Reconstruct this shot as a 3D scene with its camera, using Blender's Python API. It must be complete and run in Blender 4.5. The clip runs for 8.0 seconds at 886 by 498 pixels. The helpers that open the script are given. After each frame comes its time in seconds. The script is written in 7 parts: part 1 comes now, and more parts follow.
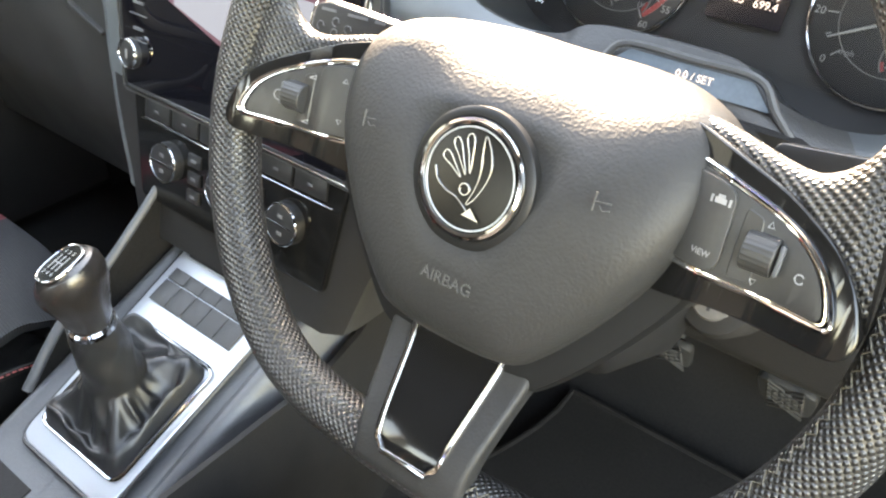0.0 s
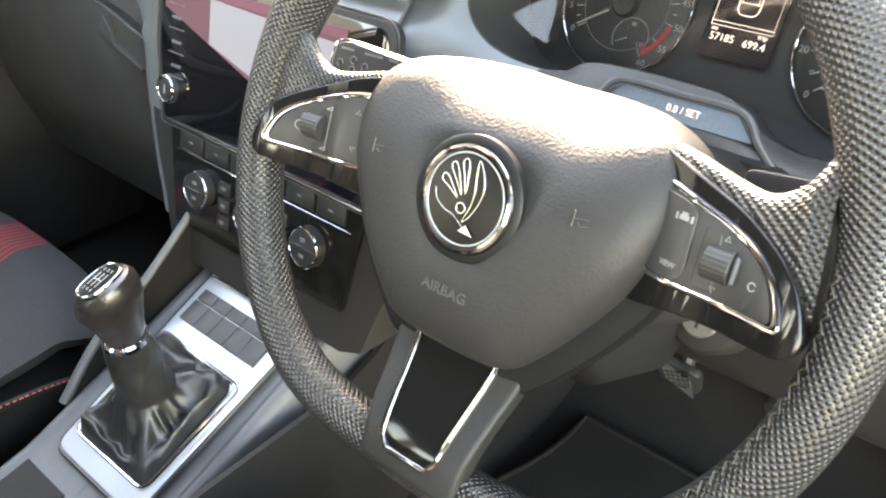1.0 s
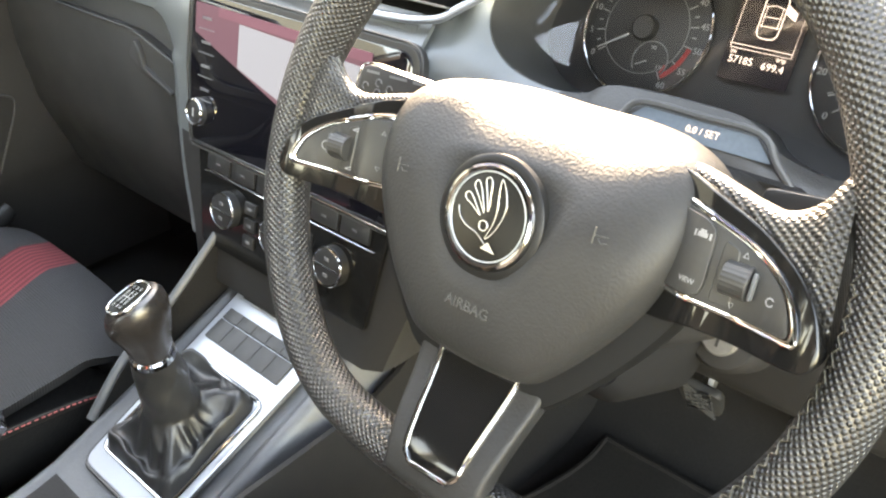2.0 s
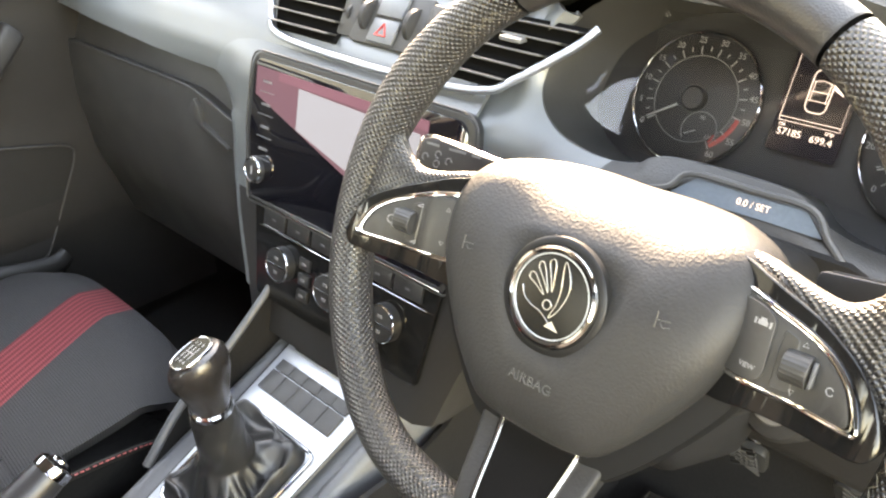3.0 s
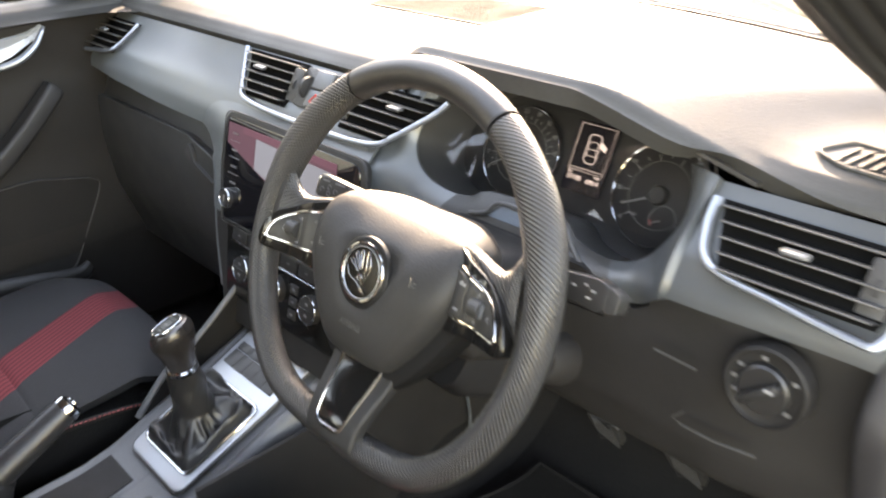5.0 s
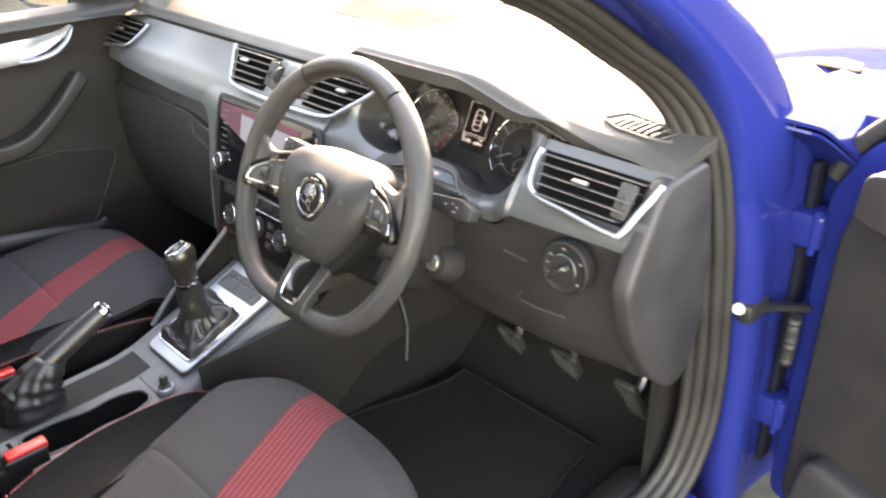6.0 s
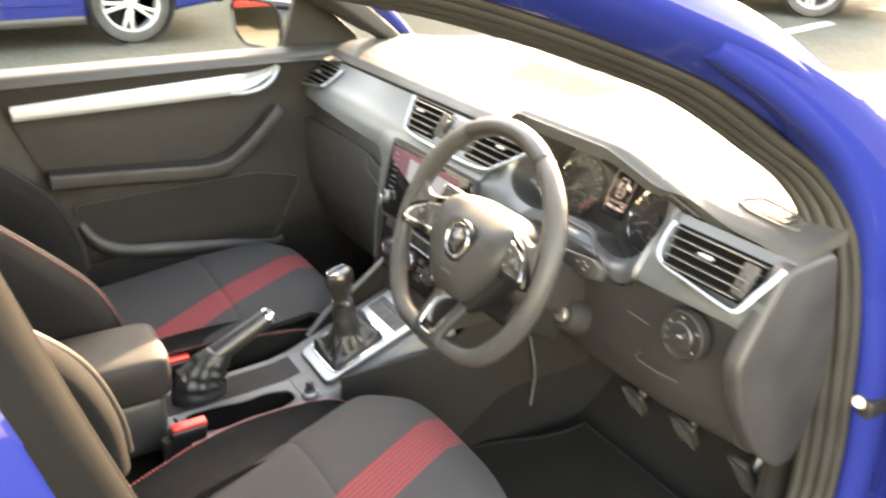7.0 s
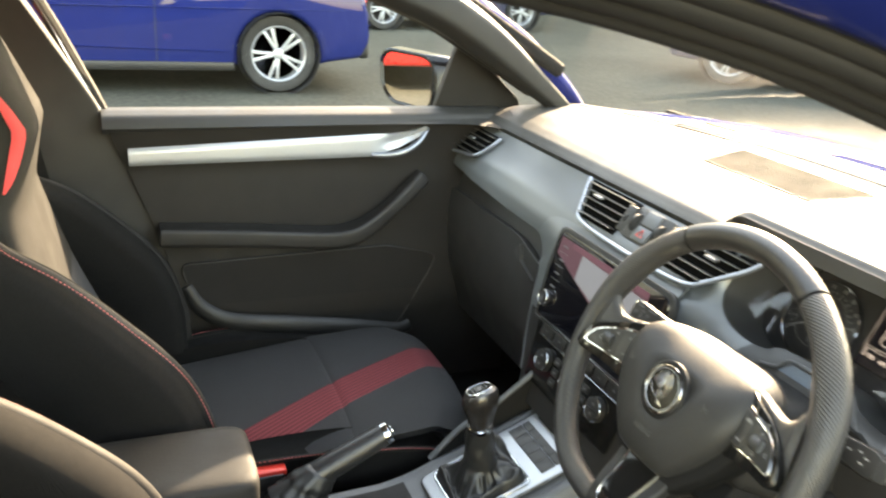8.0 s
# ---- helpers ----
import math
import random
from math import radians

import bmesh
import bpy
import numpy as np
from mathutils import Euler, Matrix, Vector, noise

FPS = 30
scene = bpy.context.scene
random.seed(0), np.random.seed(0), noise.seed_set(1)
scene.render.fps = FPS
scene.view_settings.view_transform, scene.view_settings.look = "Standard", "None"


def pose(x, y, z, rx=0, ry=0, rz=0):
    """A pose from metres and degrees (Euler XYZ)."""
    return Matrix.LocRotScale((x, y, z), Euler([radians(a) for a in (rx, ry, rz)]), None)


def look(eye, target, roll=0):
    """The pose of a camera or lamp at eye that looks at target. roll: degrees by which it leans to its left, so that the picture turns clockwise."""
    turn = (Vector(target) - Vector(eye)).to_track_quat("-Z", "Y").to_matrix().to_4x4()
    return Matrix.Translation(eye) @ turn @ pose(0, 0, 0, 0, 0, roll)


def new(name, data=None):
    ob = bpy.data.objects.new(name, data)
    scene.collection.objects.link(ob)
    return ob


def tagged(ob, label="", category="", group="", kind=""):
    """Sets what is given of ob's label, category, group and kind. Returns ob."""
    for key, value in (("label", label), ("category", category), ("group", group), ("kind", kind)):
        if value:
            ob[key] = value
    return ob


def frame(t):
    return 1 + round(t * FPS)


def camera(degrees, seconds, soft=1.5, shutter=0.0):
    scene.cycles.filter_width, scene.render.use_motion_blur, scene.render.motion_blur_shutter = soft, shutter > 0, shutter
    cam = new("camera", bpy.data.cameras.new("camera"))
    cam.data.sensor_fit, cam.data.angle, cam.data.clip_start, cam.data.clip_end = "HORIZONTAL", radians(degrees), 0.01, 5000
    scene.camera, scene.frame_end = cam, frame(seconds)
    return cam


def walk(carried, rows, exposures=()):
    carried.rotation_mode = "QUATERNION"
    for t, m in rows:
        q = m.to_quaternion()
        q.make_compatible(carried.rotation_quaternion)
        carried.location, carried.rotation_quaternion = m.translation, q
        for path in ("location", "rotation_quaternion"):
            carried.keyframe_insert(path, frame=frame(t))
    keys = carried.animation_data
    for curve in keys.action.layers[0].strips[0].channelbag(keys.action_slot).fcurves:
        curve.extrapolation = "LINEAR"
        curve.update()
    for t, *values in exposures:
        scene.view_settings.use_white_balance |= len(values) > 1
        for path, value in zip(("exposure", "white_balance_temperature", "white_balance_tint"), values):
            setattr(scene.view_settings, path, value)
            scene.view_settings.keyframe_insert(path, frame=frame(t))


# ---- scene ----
cam = camera(56.3, 8.0, soft=2.1, shutter=0.5)
PATH = [
    (0, (0.56, -0.261, 1.077), (-0.445, 1.0, -0.106), 0.2),
    (0.5, (0.571, -0.271, 1.079), (-0.487, 0.987, -0.06), -0.1),
    (1, (0.598, -0.283, 1.092), (-0.494, 0.972, -0.018), -0.6),
    (1.2, (0.606, -0.287, 1.09), (-0.501, 0.969, -0.003), -0.6),
    (2.3, (0.6, -0.295, 1.102), (-0.568, 0.945, 0.055), -1.7),
    (2.5, (0.596, -0.299, 1.112), (-0.59, 0.938, 0.08), -1.9),
    (3, (0.594, -0.309, 1.127), (-0.634, 0.919, 0.136), -1.9),
    (3.5, (0.608, -0.321, 1.125), (-0.67, 0.895, 0.182), -1.6),
    (4, (0.649, -0.326, 1.126), (-0.667, 0.874, 0.217), -1.3),
    (4.4, (0.716, -0.329, 1.168), (-0.619, 0.857, 0.268), -1.6),
    (4.5, (0.744, -0.335, 1.182), (-0.588, 0.856, 0.283), -1.5),
    (5, (0.899, -0.391, 1.233), (-0.413, 0.817, 0.328), -1.8),
    (5.2, (0.968, -0.449, 1.262), (-0.326, 0.772, 0.347), -1.9),
    (6.3, (1.322, -0.588, 1.344), (0.024, 0.616, 0.413), -0.9),
    (6.5, (1.349, -0.558, 1.338), (0.011, 0.608, 0.417), 0.1),
    (7, (1.345, -0.621, 1.384), (-0.214, 0.328, 0.565), 1.0),
    (7.3, (1.222, -0.612, 1.38), (-0.407, 0.276, 0.633), 2.1),
    (7.5, (1.14, -0.579, 1.356), (-0.533, 0.255, 0.643), 2.4),
    (7.6, (1.106, -0.581, 1.349), (-0.573, 0.246, 0.645), 2.9),
    (8, (1.011, -0.543, 1.316), (-0.722, 0.186, 0.633), 4.0),
]
walk(cam, [(t, look(eye, target, roll)) for t, eye, target, roll in PATH],
     exposures=[(0.0, 5.1, 9600, 19), (1.2, 5.1, 10000, 19), (2.3, 5.2, 10600, 20), (3.6, 5.1, 10800, 23), (4.1, 4.8, 10700, 23), (4.6, 3.95, 9700, 20), (5.2, 4.6, 9700, 25), (6.3, 4.8, 10600, 25), (7.2, 5.05, 12200, 20), (8.0, 4.22, 10600, 15)])

# ---- daylight ----
SUN_DIR = Vector((-0.587, 0.70, 0.407)).normalized()
world = bpy.data.worlds.new("sky")
scene.world = world
world.use_nodes = True
wn = world.node_tree.nodes
sky = wn.new("ShaderNodeTexSky")
sky.sky_type = "NISHITA"
sky.sun_disc = False
sky.sun_elevation = math.asin(SUN_DIR.z)
sky.sun_rotation = math.atan2(SUN_DIR.x, SUN_DIR.y)
sky.air_density, sky.dust_density = 1.2, 1.0
world.node_tree.links.new(sky.outputs["Color"], wn["Background"].inputs["Color"])
wn["Background"].inputs["Strength"].default_value = 0.15
sun_data = bpy.data.lights.new("sun", "SUN")
sun_data.energy, sun_data.angle, sun_data.color = 2.0, radians(0.6), (1.0, 0.96, 0.89)
sun = new("sun", sun_data)
sun.matrix_world = look(SUN_DIR * 20, (0, 0, 0))

# ---- mesh helpers ----
I4 = Matrix.Identity(4)


def frame_of(origin, u, v):
    """A matrix whose local x, y, z are u, v and their cross product."""
    u, v = Vector(u).normalized(), Vector(v).normalized()
    w = u.cross(v).normalized()
    v = w.cross(u)
    m = Matrix((u, v, w)).transposed().to_4x4()
    m.translation = origin
    return m


def finish(bm, bevel=0.0, seg=2, angle=30):
    bmesh.ops.remove_doubles(bm, verts=bm.verts, dist=1e-6)
    bmesh.ops.recalc_face_normals(bm, faces=bm.faces)
    if bevel > 0:
        edges = [e for e in bm.edges if len(e.link_faces) == 2 and e.calc_face_angle(0) > radians(angle)]
        bmesh.ops.bevel(bm, geom=edges, offset=bevel, segments=seg, profile=0.5, affect="EDGES", clamp_overlap=True)
    return bm


def b_box(c, s, bevel=0.004, seg=2, m=I4):
    bm = bmesh.new()
    bmesh.ops.create_cube(bm, size=1.0)
    for v in bm.verts:
        v.co = Vector((v.co.x * s[0] + c[0], v.co.y * s[1] + c[1], v.co.z * s[2] + c[2]))
    finish(bm, bevel, seg)
    bm.transform(m)
    return bm


def rounded(pts, r, seg=4):
    """A polygon in 2D with its corners rounded; r is one radius or one a corner."""
    out, n = [], len(pts)
    for i in range(n):
        p, a, b = Vector(pts[i]), Vector(pts[i - 1]), Vector(pts[(i + 1) % n])
        rr = r[i] if isinstance(r, (list, tuple)) else r
        da, db = (a - p), (b - p)
        ra = min(rr, da.length * 0.45)
        rb = min(rr, db.length * 0.45)
        if rr <= 0:
            out.append(p)
            continue
        p0, p1 = p + da.normalized() * ra, p + db.normalized() * rb
        for k in range(seg + 1):
            t = k / seg
            out.append(p0 * (1 - t) ** 2 + p * 2 * t * (1 - t) + p1 * t * t)
    return out


def b_prism(pts, depth, m=I4, bevel=0.0, seg=2, z0=0.0):
    """A 2D polygon in local x, y, thickened along local z."""
    bm = bmesh.new()
    low = [bm.verts.new((p[0], p[1], z0)) for p in pts]
    top = [bm.verts.new((p[0], p[1], z0 + depth)) for p in pts]
    bm.faces.new(low[::-1])
    bm.faces.new(top)
    n = len(pts)
    for i in range(n):
        bm.faces.new((low[i], low[(i + 1) % n], top[(i + 1) % n], top[i]))
    finish(bm, bevel, seg)
    bm.transform(m)
    return bm


def b_lathe(profile, m=I4, seg=28, cap=True):
    """Radius and height pairs turned round local z."""
    bm = bmesh.new()
    rings = []
    for r, z in profile:
        rings.append([bm.verts.new((r * math.cos(2 * math.pi * k / seg), r * math.sin(2 * math.pi * k / seg), z)) for k in range(seg)])
    for a, b in zip(rings, rings[1:]):
        for k in range(seg):
            bm.faces.new((a[k], a[(k + 1) % seg], b[(k + 1) % seg], b[k]))
    if cap:
        bm.faces.new(rings[0][::-1])
        bm.faces.new(rings[-1])
    finish(bm)
    bm.transform(m)
    return bm


def b_loft(rings, cap=True, closed=False):
    """Skin over rings of points; the rings are closed loops, closed joins the last ring to the first."""
    bm = bmesh.new()
    vs = [[bm.verts.new(p) for p in ring] for ring in rings]
    bm.verts.index_update()
    pairs = list(zip(vs, vs[1:])) + ([(vs[-1], vs[0])] if closed else [])
    for a, b in pairs:
        n = len(a)
        for k in range(n):
            bm.faces.new((a[k], a[(k + 1) % n], b[(k + 1) % n], b[k]))
    if cap and not closed:
        bm.faces.new(vs[0][::-1])
        bm.faces.new(vs[-1])
    bmesh.ops.recalc_face_normals(bm, faces=bm.faces)
    return bm


def smooth_path(pts, steps=6, closed=False):
    """A Catmull-Rom curve through the points."""
    pts = [Vector(p) for p in pts]
    n, out = len(pts), []
    for i in range(n if closed else n - 1):
        p = [pts[(i + k) % n] if closed else pts[min(max(i + k, 0), n - 1)] for k in (-1, 0, 1, 2)]
        for s in range(steps):
            t = s / steps
            out.append(0.5 * (2 * p[1] + (p[2] - p[0]) * t + (2 * p[0] - 5 * p[1] + 4 * p[2] - p[3]) * t * t + (3 * p[1] - p[0] - 3 * p[2] + p[3]) * t ** 3))
    if not closed:
        out.append(pts[-1])
    return out


def b_tube(path, r, seg=10, closed=False, flat=1.0, up=(0, 0, 1), cap=True):
    """A tube along a path; r is a radius or a function of 0..1; flat squeezes it along up."""
    path = [Vector(p) for p in path]
    n, rings = len(path), []
    for i, p in enumerate(path):
        a, b = (path[i - 1], path[(i + 1) % n]) if closed else (path[max(i - 1, 0)], path[min(i + 1, n - 1)])
        d = (b - a).normalized()
        side = d.cross(Vector(up))
        side = side.normalized() if side.length > 1e-4 else d.orthogonal().normalized()
        over = side.cross(d).normalized()
        rr = r(i / max(n - 1, 1)) if callable(r) else r
        rings.append([p + side * rr * math.cos(2 * math.pi * k / seg) + over * rr * flat * math.sin(2 * math.pi * k / seg) for k in range(seg)])
    return b_loft(rings, cap=cap, closed=closed)


def b_sheet(fn, us, vs, thick=0.0):
    """A sheet of points fn(u, v), thickened to its back."""
    bm = bmesh.new()
    grid = [[bm.verts.new(fn(u, v)) for v in vs] for u in us]
    for i in range(len(us) - 1):
        for j in range(len(vs) - 1):
            bm.faces.new((grid[i][j], grid[i + 1][j], grid[i + 1][j + 1], grid[i][j + 1]))
    bm.normal_update()
    if thick:
        bmesh.ops.solidify(bm, geom=bm.faces[:], thickness=thick)
    return bm


def b_join(*bms):
    out = bmesh.new()
    for b in bms:
        tmp = bpy.data.meshes.new("tmp")
        b.to_mesh(tmp)
        out.from_mesh(tmp)
        bpy.data.meshes.remove(tmp)
        b.free()
    return out


def span(a, b, n):
    return [a + (b - a) * i / n for i in range(n + 1)]


def interp(x, xs, ys):
    return float(np.interp(x, xs, ys))


def ease(x, a, b):
    t = min(max((x - a) / (b - a), 0.0), 1.0)
    return t * t * (3 - 2 * t)


def to_object(name, bm, material, sharp=38):
    me = bpy.data.meshes.new(name)
    bm.to_mesh(me)
    bm.free()
    me.materials.append(material)
    me.polygons.foreach_set("use_smooth", [True] * len(me.polygons))
    me.set_sharp_from_angle(angle=radians(sharp))
    return new(name, me)


def thing(name, base, label, category, group="", kind=""):
    """An empty at the thing's base, for its parts."""
    e = new(name)
    e.empty_display_size = 0.02
    e.matrix_basis = Matrix.Translation(base)
    return tagged(e, label, category, group, kind)


def part(name, bm, material, parent, label="", sharp=38):
    ob = to_object(name, bm, material, sharp)
    ob.parent = parent
    if parent.type == "EMPTY":
        ob.matrix_parent_inverse = parent.matrix_basis.inverted()
    return tagged(ob, label) if label else ob


def solo(name, bm, material, label, category, group="", kind="", sharp=38):
    return tagged(to_object(name, bm, material, sharp), label, category, group, kind)


def b_text(body, size, m, depth=0.0004, align="CENTER"):
    cu = bpy.data.curves.new("text", "FONT")
    cu.body, cu.size, cu.extrude, cu.align_x, cu.align_y, cu.resolution_u = body, size, depth, align, "CENTER", 3
    ob = bpy.data.objects.new("text", cu)
    me = bpy.data.meshes.new_from_object(ob)
    bpy.data.objects.remove(ob)
    bm = bmesh.new()
    bm.from_mesh(me)
    bpy.data.meshes.remove(me)
    bpy.data.curves.remove(cu)
    bm.transform(m)
    return bm

# ---- materials ----
def surf(name, col, rough=0.5, metal=0.0, var=0.12, grain="", scale=900.0, depth=0.3, coat=0.0, spec=0.5, sheen=0.0, coat_rough=0.05, mottle=14.0):
    """Base colour varied at two scales, with a fine relief of the given kind."""
    m = bpy.data.materials.new(name)
    m.use_nodes = True
    nt = m.node_tree
    nd, ln = nt.nodes, nt.links
    p = nd["Principled BSDF"]
    p.inputs["Metallic"].default_value = metal
    p.inputs["Coat Weight"].default_value = coat
    p.inputs["Coat Roughness"].default_value = coat_rough
    p.inputs["Specular IOR Level"].default_value = spec
    p.inputs["Sheen Weight"].default_value = sheen
    tc = nd.new("ShaderNodeTexCoord")
    big = nd.new("ShaderNodeTexNoise")
    big.inputs["Scale"].default_value, big.inputs["Detail"].default_value = mottle, 5.0
    ln.new(tc.outputs["Object"], big.inputs["Vector"])
    fine = nd.new("ShaderNodeTexNoise")
    fine.inputs["Scale"].default_value, fine.inputs["Detail"].default_value = scale * 0.4, 2.0
    ln.new(tc.outputs["Object"], fine.inputs["Vector"])
    mix = nd.new("ShaderNodeMath")
    mix.operation = "ADD"
    ln.new(big.outputs["Fac"], mix.inputs[0])
    ln.new(fine.outputs["Fac"], mix.inputs[1])
    ramp = nd.new("ShaderNodeMapRange")
    ramp.inputs["From Min"].default_value, ramp.inputs["From Max"].default_value = 0.6, 1.4
    ramp.inputs["To Min"].default_value, ramp.inputs["To Max"].default_value = 1 - var, 1 + var
    ln.new(mix.outputs[0], ramp.inputs["Value"])
    tint = nd.new("ShaderNodeVectorMath")
    tint.operation = "SCALE"
    tint.inputs[0].default_value = col[:3]
    ln.new(ramp.outputs[0], tint.inputs["Scale"])
    ln.new(tint.outputs[0], p.inputs["Base Color"])
    rr = nd.new("ShaderNodeMapRange")
    rr.inputs["From Min"].default_value, rr.inputs["From Max"].default_value = 0.3, 0.7
    rr.inputs["To Min"].default_value, rr.inputs["To Max"].default_value = rough * 0.85, min(rough * 1.15, 1)
    ln.new(big.outputs["Fac"], rr.inputs["Value"])
    ln.new(rr.outputs[0], p.inputs["Roughness"])
    if grain:
        bump = nd.new("ShaderNodeBump")
        bump.inputs["Strength"].default_value = depth
        bump.inputs["Distance"].default_value = 0.001
        if grain == "leather":
            tex = nd.new("ShaderNodeTexVoronoi")
            tex.feature = "SMOOTH_F1"
            tex.inputs["Smoothness"].default_value = 0.6
            tex.inputs["Scale"].default_value = scale
            warp = nd.new("ShaderNodeTexNoise")
            warp.inputs["Scale"].default_value = scale * 0.5
            add = nd.new("ShaderNodeVectorMath")
            add.operation = "MULTIPLY_ADD"
            add.inputs[1].default_value = (1.2 / scale,) * 3
            ln.new(tc.outputs["Object"], warp.inputs["Vector"])
            ln.new(warp.outputs["Color"], add.inputs[0])
            ln.new(tc.outputs["Object"], add.inputs[2])
            ln.new(add.outputs[0], tex.inputs["Vector"])
            out = tex.outputs["Distance"]
        elif grain == "weave":
            wa, wb = nd.new("ShaderNodeTexWave"), nd.new("ShaderNodeTexWave")
            wa.bands_direction, wb.bands_direction = "X", "Y"
            for w in (wa, wb):
                w.inputs["Scale"].default_value = scale
                w.inputs["Distortion"].default_value = 0.6
                ln.new(tc.outputs["Object"], w.inputs["Vector"])
            add = nd.new("ShaderNodeMath")
            ln.new(wa.outputs["Fac"], add.inputs[0])
            ln.new(wb.outputs["Fac"], add.inputs[1])
            out = add.outputs[0]
        else:
            tex = nd.new("ShaderNodeTexNoise")
            tex.inputs["Scale"].default_value, tex.inputs["Detail"].default_value = scale, 4.0
            ln.new(tc.outputs["Object"], tex.inputs["Vector"])
            out = tex.outputs["Fac"]
        ln.new(out, bump.inputs["Height"])
        ln.new(bump.outputs[0], p.inputs["Normal"])
    return m


def glowing(name, col, strength):
    m = bpy.data.materials.new(name)
    m.use_nodes = True
    p = m.node_tree.nodes["Principled BSDF"]
    p.inputs["Base Color"].default_value = (*[c * 0.1 for c in col], 1)
    p.inputs["Emission Color"].default_value = (*col, 1)
    p.inputs["Emission Strength"].default_value = strength
    p.inputs["Roughness"].default_value = 0.3
    p.inputs["Specular IOR Level"].default_value = 0.1
    return m


def clear_glass(name, tint=(1, 1, 1), ior=1.45):
    """Thin glass: clear straight through, with a mirror sheen."""
    m = bpy.data.materials.new(name)
    m.use_nodes = True
    nd, ln = m.node_tree.nodes, m.node_tree.links
    nd.remove(nd["Principled BSDF"])
    tr, gl, mx = nd.new("ShaderNodeBsdfTransparent"), nd.new("ShaderNodeBsdfGlossy"), nd.new("ShaderNodeMixShader")
    fr = nd.new("ShaderNodeFresnel")
    fr.inputs["IOR"].default_value = ior
    tr.inputs["Color"].default_value = (*tint, 1)
    gl.inputs["Roughness"].default_value = 0.01
    ln.new(fr.outputs[0], mx.inputs[0])
    ln.new(tr.outputs[0], mx.inputs[1])
    ln.new(gl.outputs[0], mx.inputs[2])
    ln.new(mx.outputs[0], nd["Material Output"].inputs["Surface"])
    return m


pad_plastic = surf("dash pad plastic", (0.038, 0.038, 0.0365), 0.50, grain="leather", scale=700, depth=0.25, spec=0.36)
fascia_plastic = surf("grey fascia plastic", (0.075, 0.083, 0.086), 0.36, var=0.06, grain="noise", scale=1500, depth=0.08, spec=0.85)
# darker copy of the grey fascia, with the driver's side shade in its colour
shaded_fascia = surf("shaded grey fascia plastic", (0.045, 0.050, 0.053), 0.38, var=0.06, grain="noise", scale=1500, depth=0.08, spec=0.6)
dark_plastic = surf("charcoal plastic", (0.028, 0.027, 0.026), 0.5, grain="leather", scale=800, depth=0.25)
# charcoal plastic darkened further to stand in for shade by the open doorway
dark_shade_plastic = surf("dark plastic with shade in its tone", (0.013, 0.0122, 0.0118), 0.65, grain="leather", scale=800, depth=0.25, spec=0.25)
slat_grey = surf("grey slat plastic", (0.030, 0.029, 0.0275), 0.42)
dim_print = surf("dim grey print", (0.09, 0.09, 0.094), 0.5, var=0.05)
black_plastic = surf("black plastic", (0.014, 0.014, 0.014), 0.42, grain="noise", scale=1400, depth=0.1)
piano_black = surf("gloss black lacquer", (0.006, 0.006, 0.006), 0.13, var=0.2, coat=0.05, spec=0.4)
airbag_skin = surf("grained airbag vinyl", (0.0195, 0.0192, 0.0187), 0.54, grain="leather", scale=560, depth=0.18, spec=0.30)
smooth_leather = surf("smooth black leather", (0.016, 0.016, 0.0165), 0.38, grain="leather", scale=900, depth=0.2, spec=0.6)
boot_leather = surf("soft black boot leather", (0.014, 0.014, 0.014), 0.38, grain="leather", scale=1100, depth=0.2, spec=0.5)
chrome = surf("polished chrome", (0.50, 0.51, 0.52), 0.11, metal=1.0, var=0.03)
satin_silver = surf("satin silver paint", (0.40, 0.42, 0.445), 0.42, metal=0.55, var=0.04, grain="noise", scale=2000, depth=0.05)
vent_silver = surf("bright silver vent frame", (0.30, 0.325, 0.36), 0.32, metal=0.8, var=0.03)
carpet = surf("dark carpet", (0.013, 0.0122, 0.0115), 0.95, var=0.35, grain="noise", scale=900, depth=0.9, spec=0.1)
mat_cloth = surf("black needle felt mat", (0.0145, 0.0132, 0.012), 0.95, var=0.3, grain="noise", scale=700, depth=0.8, spec=0.1)
bolster_cloth = surf("black bolster cloth", (0.0105, 0.0100, 0.0095), 0.9, var=0.2, grain="weave", scale=500, depth=0.3, spec=0.10)
headrest_leather = surf("grey brown leatherette", (0.018, 0.017, 0.0152), 0.8, grain="leather", scale=700, depth=0.3, spec=0.12)
red_plastic = surf("red buckle plastic", (0.62, 0.035, 0.025), 0.35, var=0.05)
red_thread = surf("pale red thread", (0.42, 0.10, 0.095), 0.7, var=0.2)
tan_thread = surf("tan thread", (0.085, 0.075, 0.055), 0.7, var=0.2)
grey_thread = surf("grey thread", (0.07, 0.066, 0.06), 0.7, var=0.2)
white_print = surf("white print", (0.20, 0.20, 0.20), 0.5, var=0.05)
grey_print = surf("grey print", (0.11, 0.11, 0.11), 0.5, var=0.05)
red_print = surf("red print", (0.22, 0.02, 0.02), 0.5, var=0.05)
rubber = surf("black rubber", (0.016, 0.016, 0.016), 0.65, grain="noise", scale=600, depth=0.2)
blue_paint = surf("metallic blue car paint", (0.0085, 0.0165, 0.112), 0.5, var=0.05, coat=0.45, coat_rough=0.03, spec=0.0, mottle=3.0)
far_blue_paint = surf("deep blue car paint", (0.008, 0.0155, 0.088), 0.5, var=0.04, coat=0.7, coat_rough=0.03, spec=0.0, mottle=3.0)
dull_steel = surf("zinc plated steel", (0.22, 0.215, 0.20), 0.45, metal=0.9)
headliner_cloth = surf("light headliner cloth", (0.36, 0.345, 0.32), 0.9, grain="noise", scale=800, depth=0.3)
